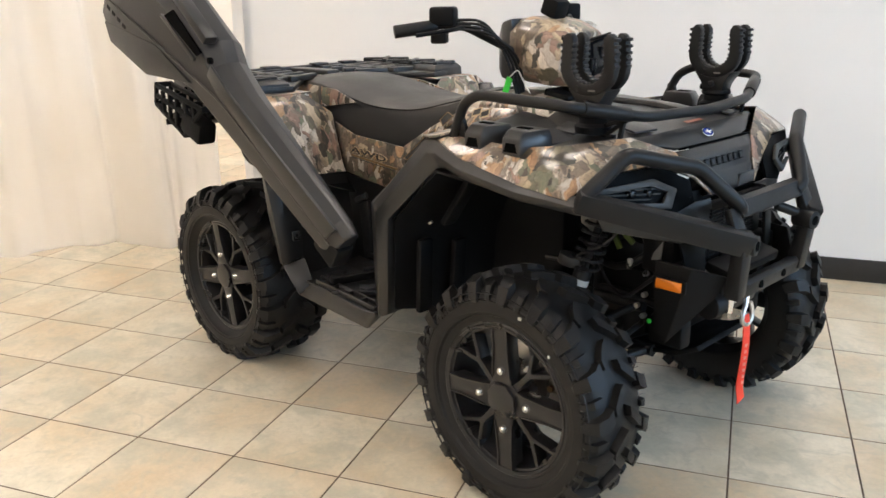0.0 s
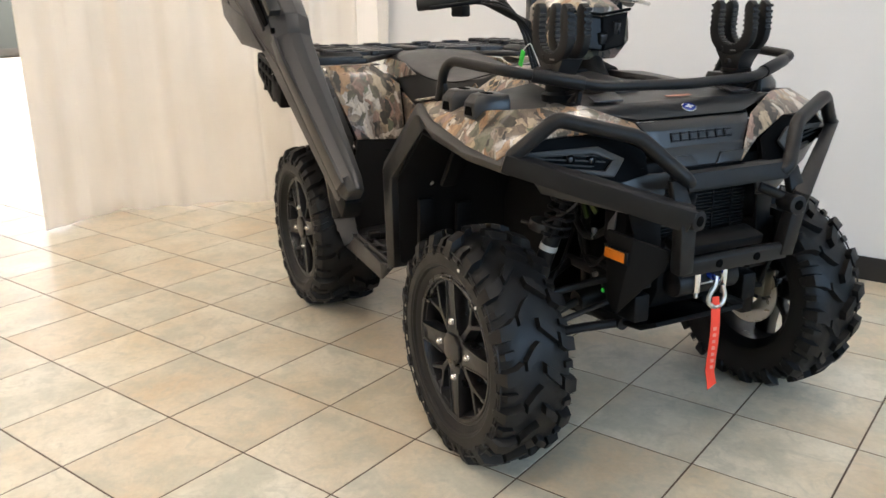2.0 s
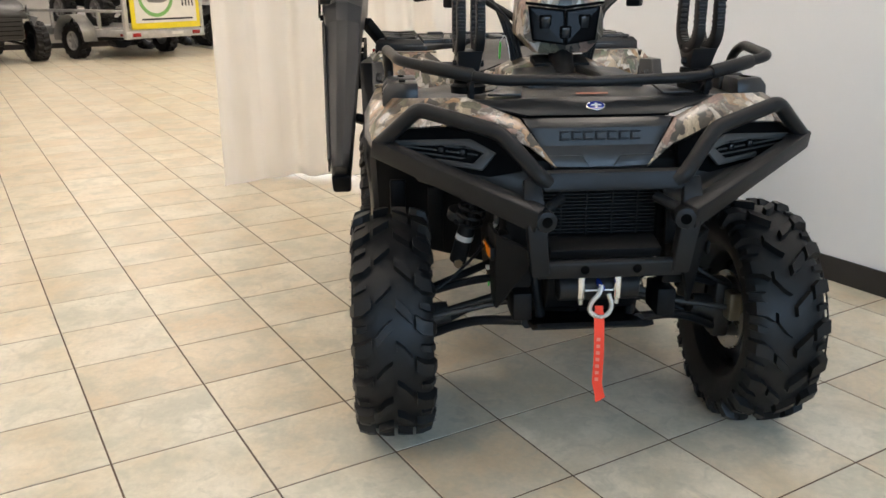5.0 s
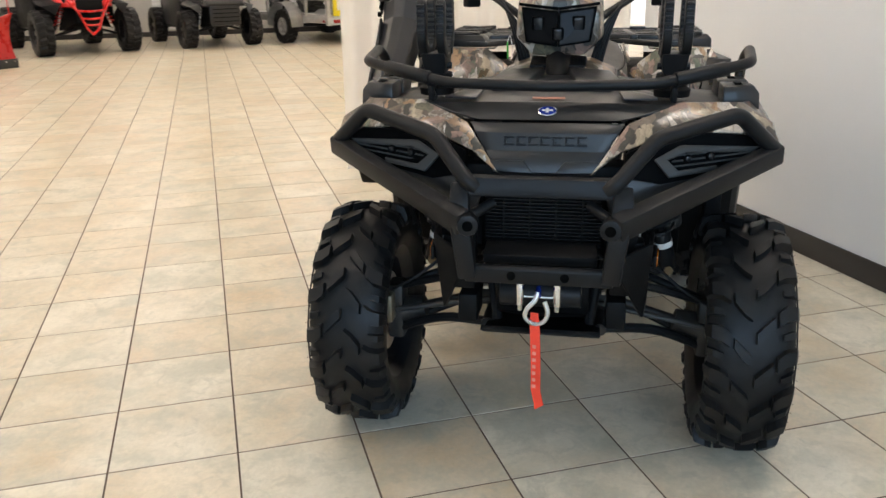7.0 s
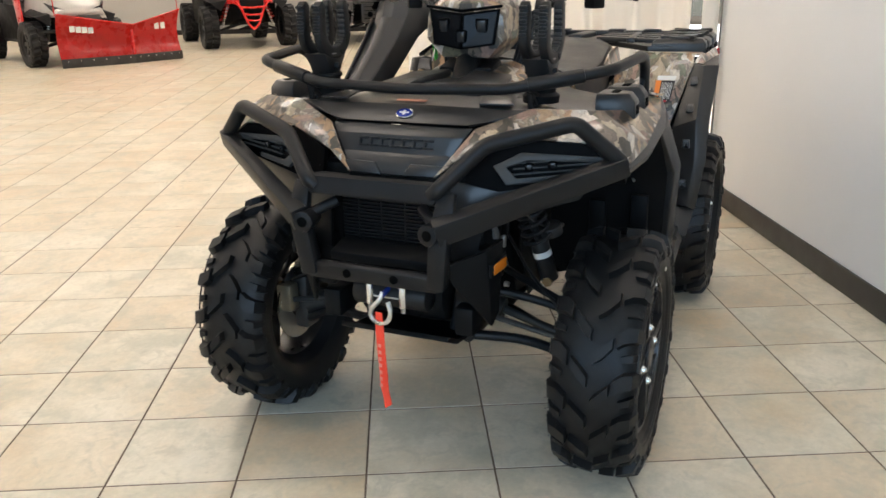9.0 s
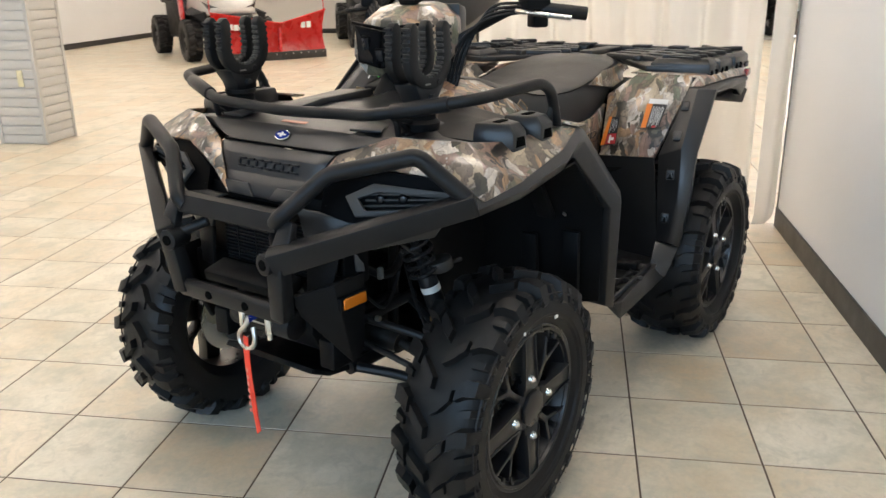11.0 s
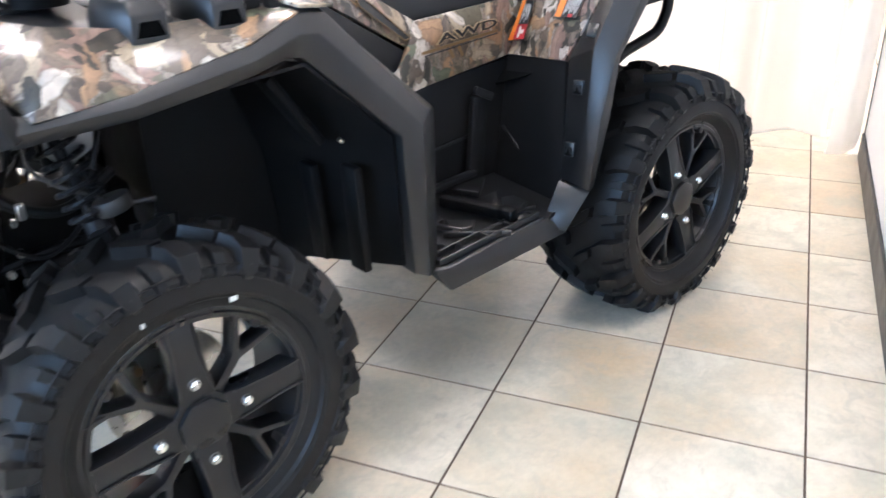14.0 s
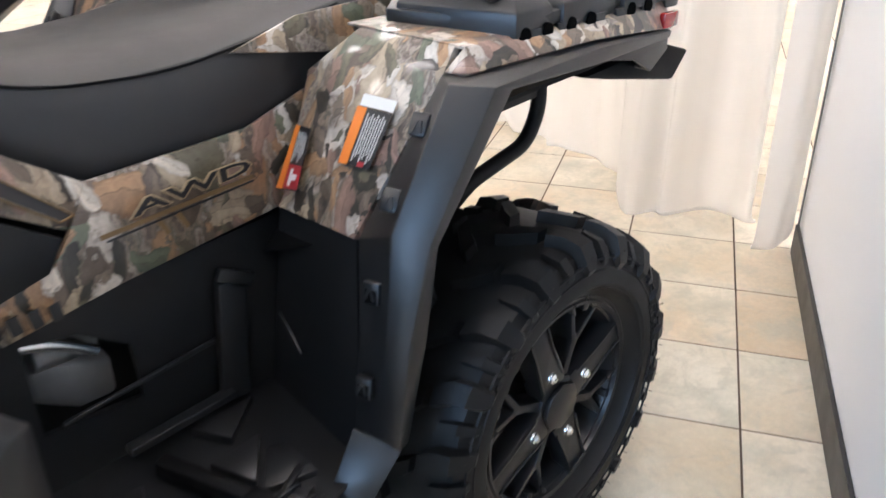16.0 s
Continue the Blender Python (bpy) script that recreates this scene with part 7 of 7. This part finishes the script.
def blade(a, b, ha, hb, name):
    """One wing: a curved sheet from a to b, taller outside, leaning over at the top."""
    d = (b - a).normalized()
    out = Vector((d.y, -d.x, 0))
    if out.x < 0:
        out = -out
    rings = []
    for i in range(7):
        t = i / 6
        p, h = a.lerp(b, t), ha + (hb - ha) * t
        row = []
        for j in range(9):
            k = j / 8
            bow = -0.10 * math.sin(math.pi * k) + 0.05 * k
            row.append(p + out * bow + Vector((0, 0, 0.10 + (h - 0.10) * k)))
        rings.append(row)
    bm = loft(rings, closed=False)
    bmesh.ops.solidify(bm, geom=bm.faces[:], thickness=0.014)
    w = part(name, bm, M_REDPAINT, ut, "glossy red curved plough blade", 60)
    part("wear_edge", beam(a + out * 0.015 + Vector((0, 0, 0.065)), b + out * 0.015 + Vector((0, 0, 0.065)), 0.016, 0.13, 0.003), M_DARKMETAL, w, "dark steel cutting edge")
    for i in range(6):
        p = a.lerp(b, 0.08 + 0.168 * i) + out * 0.026 + Vector((0, 0, 0.095))
        part("edge_bolt", cyl(p, p + out * 0.008, 0.010, 8), M_ZINC, w)
    part("top_rib", beam(a + out * 0.05 + Vector((0, 0, ha)), b + out * 0.05 + Vector((0, 0, hb)), 0.035, 0.020, 0.004), M_REDPAINT, w)
    return w, out, d


wl, out, d = blade(PL, PM, 0.76, 0.57, "plough_wing")
for k, (q, wd) in enumerate(((0.20, 0.075), (0.28, 0.075), (0.36, 0.075), (0.44, 0.075))):
    p = PL.lerp(PM, q) + out * -0.014 + Vector((0, 0, 0.545 - 0.01 * k))
    mt = Matrix((d, out, Vector((0, 0, 1)))).transposed().to_4x4()
    mt.translation = p
    part("print_bar", box(0, 0, 0, wd, 0.004, 0.085), M_WHITEINK, wl, m=mt)
wr, out2, d2 = blade(PM, PR, 0.57, 0.76, "plough_wing")
for k in range(2):
    p = PM.lerp(PR, 0.52 + 0.13 * k) + out2 * -0.012 + Vector((0, 0, 0.53))
    mt = Matrix((d2, out2, Vector((0, 0, 1)))).transposed().to_4x4()
    mt.translation = p
    part("print_bar", box(0, 0, 0, 0.075, 0.004, 0.095), M_WHITEINK, wr, m=mt)
part("plough_hinge", cyl(PM + Vector((-0.03, 0, 0.08)), PM + Vector((-0.03, 0, 0.58)), 0.03, 10), M_REDPAINT, ut)
for q, s in ((PL, 1), (PR, -1)):
    part("marker_rod", cyl(q + Vector((0, 0, 0.74)), q + Vector((-0.02, 0, 1.35)), 0.007, 6), M_REDPAINT, ut)


# quads on the trailer and on the rack
def small_quad(m, label, mat):
    q = root("small_quad", m, label, "quad bike", "small quads")
    for x in (0.55, -0.55):
        for s in (-1, 1):
            far_wheel(q, x, s * 0.40, 0.30, 0.22, M_TRIMGREY)
    part("body", soften(loft([[(x, -w, z0), (x, w, z0), (x, w * 0.7, z1), (x, -w * 0.7, z1)] for x, w, z0, z1 in ((0.75, 0.20, 0.45, 0.62), (0.45, 0.26, 0.35, 0.80), (0.0, 0.20, 0.30, 0.74), (-0.45, 0.28, 0.38, 0.78), (-0.80, 0.30, 0.55, 0.74))]), 0.03), M_PLASTIC2, q)
    for s in (-1, 1):
        part("fender", poly([(0.95, s * 0.30, 0.62), (0.55, s * 0.50, 0.74), (0.20, s * 0.46, 0.60), (0.25, s * 0.22, 0.80), (0.70, s * 0.22, 0.84)], [(0, 1, 4), (1, 2, 3, 4)], 0.015, 0.005), mat, q)
        part("fender", poly([(-0.20, s * 0.46, 0.60), (-0.55, s * 0.50, 0.76), (-0.95, s * 0.36, 0.72), (-0.75, s * 0.22, 0.80), (-0.25, s * 0.22, 0.76)], [(0, 1, 3, 4), (1, 2, 3)], 0.015, 0.005), mat, q)
    part("saddle", soften(loft([ring(0.10, 0.11, 0.72, 0.84), ring(-0.15, 0.14, 0.72, 0.82), ring(-0.60, 0.15, 0.72, 0.88)]), 0.01), M_VINYL, q)
    part("handlebar", tube([(0.22, -0.38, 1.02), (0.35, -0.12, 1.05), (0.35, 0.12, 1.05), (0.22, 0.38, 1.02)], 0.014, 8, 0.05), M_STEEL, q)
    part("front_bar", tube([(0.80, -0.28, 0.72), (1.02, -0.22, 0.60), (1.02, 0.22, 0.60), (0.80, 0.28, 0.72)], 0.018, 8, 0.05), M_STEEL, q)
    return q


# trailer with a framed board on its gate
AXC = Vector((-13.16, -5.18, 0))
TH = 51.3                                     # the way its gate faces
tr = root("trailer", pose(AXC.x, AXC.y, 0, 0, 0, TH), "galvanised two-wheel trailer with an advertising board on its gate", "trailer")
for s in (-1, 1):
    far_wheel(tr, 0, s * 0.92, 0.31, 0.20, M_GALV)
    fpts = [[(0.44 * math.cos(a), s * y, 0.31 + 0.44 * math.sin(a)) for y in (0.80, 1.06)] for a in [math.pi * k / 10 for k in range(11)]]
    fb = loft(fpts, closed=False)
    bmesh.ops.solidify(fb, geom=fb.faces[:], thickness=0.01)
    part("mudguard", fb, M_GALV, tr, "rounded silver mudguard")
    part("side_rail", box(-0.25, s * 0.74, 0.44, 3.0, 0.07, 0.12, 0.008), M_GALV, tr)
    part("side_rail", box(-0.25, s * 0.74, 0.80, 3.0, 0.05, 0.05, 0.006), M_GALV, tr)
    for k in range(5):
        part("stanchion", box(-1.65 + 0.7 * k, s * 0.74, 0.62, 0.05, 0.05, 0.36, 0.004), M_GALV, tr)
    part("tail_light", box(1.285, s * 0.62, 0.42, 0.02, 0.16, 0.065, 0.008), M_TAILRED, tr, "red tail light")
    part("corner_post", box(1.24, s * 0.78, 0.80, 0.07, 0.07, 0.90, 0.006), M_GALV, tr)
    part("side_marker", box(1.10, s * 0.785, 0.42, 0.06, 0.012, 0.04, 0.004), M_TAILRED, tr)
part("bed", box(-0.25, 0, 0.50, 3.0, 1.46, 0.05), M_GALV, tr)
part("tail_beam", box(1.255, 0, 0.42, 0.05, 1.62, 0.13, 0.008), M_GALV, tr)
part("axle", cyl((0, -0.85, 0.31), (0, 0.85, 0.31), 0.035, 10), M_STEEL, tr)
part("drawbar", beam((-1.75, 0, 0.42), (-2.90, 0, 0.42), 0.10, 0.08, 0.006), M_GALV, tr)
part("plate_bar", box(1.284, 0.22, 0.425, 0.006, 0.24, 0.05), M_SIGNWHITE, tr)
board = part("board", box(1.30, 0, 1.02, 0.02, 1.42, 1.02, 0.004), M_YELLOW, tr, "yellow bordered advertising board")
part("board_field", box(1.313, 0, 1.04, 0.006, 1.26, 0.86), M_SIGNWHITE, board)
part("board_ring", revolve([(0.30, 1.317), (0.36, 1.317), (0.36, 1.322), (0.30, 1.322), (0.30, 1.317)], 36, "x"), M_SIGNGREEN, board, m=Matrix.Translation((0, -0.20, 1.06)))
part("board_picture", prism([(-0.40, 1.00), (-0.28, 1.08), (-0.16, 1.12), (-0.02, 1.05), (0.03, 0.96), (-0.10, 0.93), (-0.34, 0.94)], "x", 1.316, 1.321), M_TRIMGREY, board)
for k in range(4):
    part("print_bar", box(1.319, 0.34 + 0.07 * k, 1.05, 0.004, 0.026, 0.36, 0, (4, 0, 0)), M_BLACKINK, board)
part("print_bar", box(1.319, 0.02, 0.665, 0.004, 1.05, 0.030), M_BLACKINK, board)
for k in range(3):
    part("print_bar", box(1.319, -0.40 + 0.30 * k, 1.36, 0.004, 0.22, 0.16), M_SIGNGREEN, board)
small_quad(pose(AXC.x, AXC.y, 0.525, 0, 0, TH) @ pose(-0.55, 0.0, 0, 0, 0, 180), "black quad bike loaded on the trailer", M_PLASTIC2)

# two-level steel rack with quads
RACK = ROOM @ pose(-15.1, 3.65, 0, 0, 0, 6)
rk = root("display_rack", RACK, "grey steel two-level display rack", "rack")
for x in (-0.62, 0.62):
    for y in (-0.75, 0.75):
        part("post", box(x, y, 1.0, 0.05, 0.05, 2.0, 0.004), M_GALV, rk)
    for z in (0.02, 0.92, 1.95):
        part("rail", box(x, 0, z, 0.05, 1.55, 0.05, 0.004), M_GALV, rk)
for y in (-0.75, 0.75):
    for z in (0.02, 0.92, 1.95):
        part("rail", box(0, y, z + 0.003, 1.22, 0.044, 0.044, 0.004), M_GALV, rk)
part("shelf", box(0, 0, 0.955, 1.26, 1.52, 0.02), M_GALV, rk)
small_quad(RACK @ pose(0, 0, 0.0, 0, 0, -90), "black quad bike standing under a steel rack", M_DARKMETAL)
small_quad(RACK @ pose(0, 0, 0.966, 0, 0, -90), "blue quad bike standing on a steel rack", M_BLUEPAINT)
for k, v in enumerate((2.1, 5.0)):
    if k == 0:
        small_quad(ROOM @ pose(-16.0, 2.15, 0, 0, 0, -60), "black quad bike parked beyond the trailer", M_PLASTIC2)

# snowmobile
sl = root("snowmobile", pose(-1.66, -7.36, 0, 0, 0, 98), "orange, black and white snowmobile parked on the tiles", "snowmobile")
for s in (-1, 1):
    sp = [(-0.62, 0.035), (-0.45, 0.012), (0.10, 0.012), (0.34, 0.05), (0.50, 0.15), (0.515, 0.162), (0.49, 0.162), (0.33, 0.072), (0.10, 0.036), (-0.45, 0.036), (-0.62, 0.05)]
    sk = part("ski", prism(sp, "y", s * 0.52 - 0.075, s * 0.52 + 0.075, 0.008), M_PLASTIC2, sl, "black plastic ski")
    part("ski_loop", tube([(0.20, s * 0.52, 0.05), (0.20, s * 0.52, 0.22), (0.30, s * 0.52, 0.26), (0.46, s * 0.52, 0.13)], 0.014, 8, 0.07), M_ORANGEPAINT if s < 0 else M_PLASTIC2, sk, "ski loop")
    part("spindle", loft([[(x + dx, s * 0.50 + dy, z) for dx, dy in ((-0.04, -0.02), (0.04, -0.02), (0.04, 0.02), (-0.04, 0.02))] for x, z in ((0.0, 0.03), (-0.02, 0.22), (-0.10, 0.46))]), M_STEEL, sl)
    part("ski_arm", tube([(0.08, s * 0.18, 0.30), (-0.02, s * 0.49, 0.20), (-0.32, s * 0.18, 0.30)], 0.014, 8, 0.02), M_STEEL, sl)
    part("ski_arm", tube([(0.06, s * 0.20, 0.50), (-0.06, s * 0.49, 0.40), (-0.30, s * 0.20, 0.48)], 0.012, 8, 0.02), M_STEEL, sl)
    part("ski_shock", cyl((-0.06, s * 0.46, 0.25), (-0.16, s * 0.16, 0.66), 0.028, 10), M_STEEL, sl)
    part("side_cover", poly([(0.05, s * 0.30, 0.52), (-0.55, s * 0.36, 0.34), (-1.25, s * 0.34, 0.30), (-1.30, s * 0.33, 0.52), (-0.75, s * 0.34, 0.84), (-0.25, s * 0.30, 0.78)], [(0, 1, 5), (1, 2, 3, 4, 5)], 0.02, 0.006), M_BLACKINK, sl, "black side cover")
    part("side_flash", poly([(-0.45, s * 0.362, 0.80), (-0.95, s * 0.362, 0.72), (-1.05, s * 0.362, 0.56), (-0.62, s * 0.368, 0.40), (-0.56, s * 0.365, 0.52), (-0.80, s * 0.366, 0.62)], [(0, 1, 5), (1, 2, 3, 4, 5)], 0.006), M_SIGNWHITE, sl, "white side graphic")
    for k in range(3):
        part("print_bar", beam((-0.50 - 0.12 * k, s * 0.370, 0.48 + 0.05 * k), (-0.72 - 0.14 * k, s * 0.370, 0.74 + 0.01 * k), 0.006, 0.024, 0), M_REDPAINT, sl)
    for k in range(2):
        part("print_bar", box(-0.76 - 0.13 * k, s * 0.371, 0.735, 0.085, 0.004, 0.07), M_WHITEINK, sl)
part("hood", soften(loft([[(x, -w, z0), (x, w, z0), (x, w * 0.8, z1 - 0.04), (x, w * 0.3, z1), (x, -w * 0.3, z1), (x, -w * 0.8, z1 - 0.04)] for x, w, z0, z1 in ((0.24, 0.10, 0.42, 0.50), (0.10, 0.20, 0.42, 0.60), (-0.20, 0.30, 0.54, 0.78), (-0.55, 0.34, 0.66, 0.94), (-0.85, 0.30, 0.74, 1.00))]), 0.015), M_ORANGEPAINT, sl, "bright orange hood")
part("nose", soften(loft([[(x, -w, z0), (x, w, z0), (x, w, z1), (x, -w, z1)] for x, w, z0, z1 in ((0.22, 0.10, 0.34, 0.42), (0.05, 0.20, 0.24, 0.46), (-0.25, 0.24, 0.22, 0.52))]), 0.02), M_ORANGEPAINT, sl)
part("hood_stripe", poly([(0.16, -0.06, 0.575), (0.16, 0.06, 0.575), (-0.50, 0.12, 0.945), (-0.50, -0.12, 0.945)], [(0, 1, 2, 3)], 0.01), M_PLASTIC2, sl)
part("front_bumper", tube([(0.10, -0.22, 0.50), (0.32, -0.14, 0.44), (0.32, 0.14, 0.44), (0.10, 0.22, 0.50)], 0.016, 8, 0.05), M_STEEL, sl)
part("windshield", poly([(-0.62, -0.24, 0.96), (-0.62, 0.24, 0.96), (-0.88, 0.20, 1.24), (-0.88, -0.20, 1.24)], [(0, 1, 2, 3)], 0.006), M_BLACKINK, sl)
part("belly", soften(loft([[(x, -w, z0), (x, w, z0), (x, w, z1), (x, -w, z1)] for x, w, z0, z1 in ((-0.10, 0.22, 0.24, 0.60), (-0.60, 0.34, 0.22, 0.78), (-1.30, 0.33, 0.28, 0.62))]), 0.02), M_PLASTIC2, sl)
part("tunnel", box(-1.95, 0, 0.50, 1.6, 0.40, 0.10, 0.01), M_STEEL, sl)
trk = loft([[(x, y, z) for y in (-0.19, 0.19)] for x, z in [(-0.75, 0.10), (-0.95, 0.02), (-2.5, 0.02), (-2.75, 0.12), (-2.80, 0.25), (-2.65, 0.38), (-0.95, 0.42), (-0.75, 0.28), (-0.75, 0.10)]], closed=False)
bmesh.ops.solidify(trk, geom=trk.faces[:], thickness=0.02)
track = part("track", trk, M_RUBBER, sl, "black ribbed rubber track")
lug_mesh = mesh_of("lug", box(0, 0, 0, 0.012, 0.36, 0.022), M_RUBBER, 30)
for k in range(30):
    lug = new("lug", lug_mesh)
    lug.parent, lug.matrix_basis = track, Matrix.Translation((-0.95 - 0.052 * k, 0, 0.012))
part("saddle", soften(loft([ring(-1.10, 0.14, 0.62, 0.86), ring(-1.5, 0.17, 0.58, 0.82), ring(-2.2, 0.18, 0.58, 0.84)]), 0.015), M_VINYL, sl)
part("handlebar", tube([(-1.10, -0.36, 1.10), (-0.98, -0.12, 1.12), (-0.98, 0.12, 1.12), (-1.10, 0.36, 1.10)], 0.014, 8, 0.05), M_STEEL, sl)
part("rear_panel", box(-1.45, -0.34, 0.50, 0.30, 0.012, 0.10, 0.004), M_BLUEPAINT, sl, "blue side panel")


# ---------- floor tiles ----------
def tile_top(x0, y0, x1, y1, z, e=0.0009, drop=0.0022):
    a = [(x0, y0, z - drop), (x1, y0, z - drop), (x1, y1, z - drop), (x0, y1, z - drop)]
    b = [(x0 + e, y0 + e, z), (x1 - e, y0 + e, z), (x1 - e, y1 - e, z), (x0 + e, y1 - e, z)]
    return a + b, [(4, 5, 6, 7), (0, 1, 5, 4), (1, 2, 6, 5), (2, 3, 7, 6), (3, 0, 4, 7)]


J = 0.0023                                   # half a joint
hw = TILE / 2 - J
vs, fs = tile_top(-hw, -hw, hw, hw, 0.0)
tile_mesh = bpy.data.meshes.new("tile")
tile_mesh.from_pydata(vs, [], fs)
tile_mesh.materials.append(M_TILE)
rng = random.Random(3)
allv, allf = [], []
i1, i2 = math.floor((UMIN - U0) / TILE), math.ceil((UMAX - U0) / TILE)
j1, j2 = math.floor((VMIN - V0) / TILE), math.ceil((VMAX - V0) / TILE)
for i in range(i1, i2):
    for j in range(j1, j2):
        u, v = U0 + (i + 0.5) * TILE, V0 + (j + 0.5) * TILE
        if -9 <= i <= 7 and -10 <= j <= 4:
            ob = new("tile", tile_mesh)
            ob.parent = floor
            ob.matrix_basis = pose(u, v, rng.uniform(-0.0004, 0.0), rng.uniform(-0.04, 0.04), rng.uniform(-0.04, 0.04), 0)
        else:
            z = rng.uniform(-0.0004, 0)
            vs, fs = tile_top(u - hw, v - hw, u + hw, v + hw, z)
            k = len(allv)
            allv += vs
            allf += [tuple(q + k for q in f) for f in fs]
me = bpy.data.meshes.new("far_tiles")
me.from_pydata(allv, [], allf)
me.materials.append(M_TILEJ)
far = new("far_tiles", me)
far.parent = floor
tagged(far, kind="stuff")
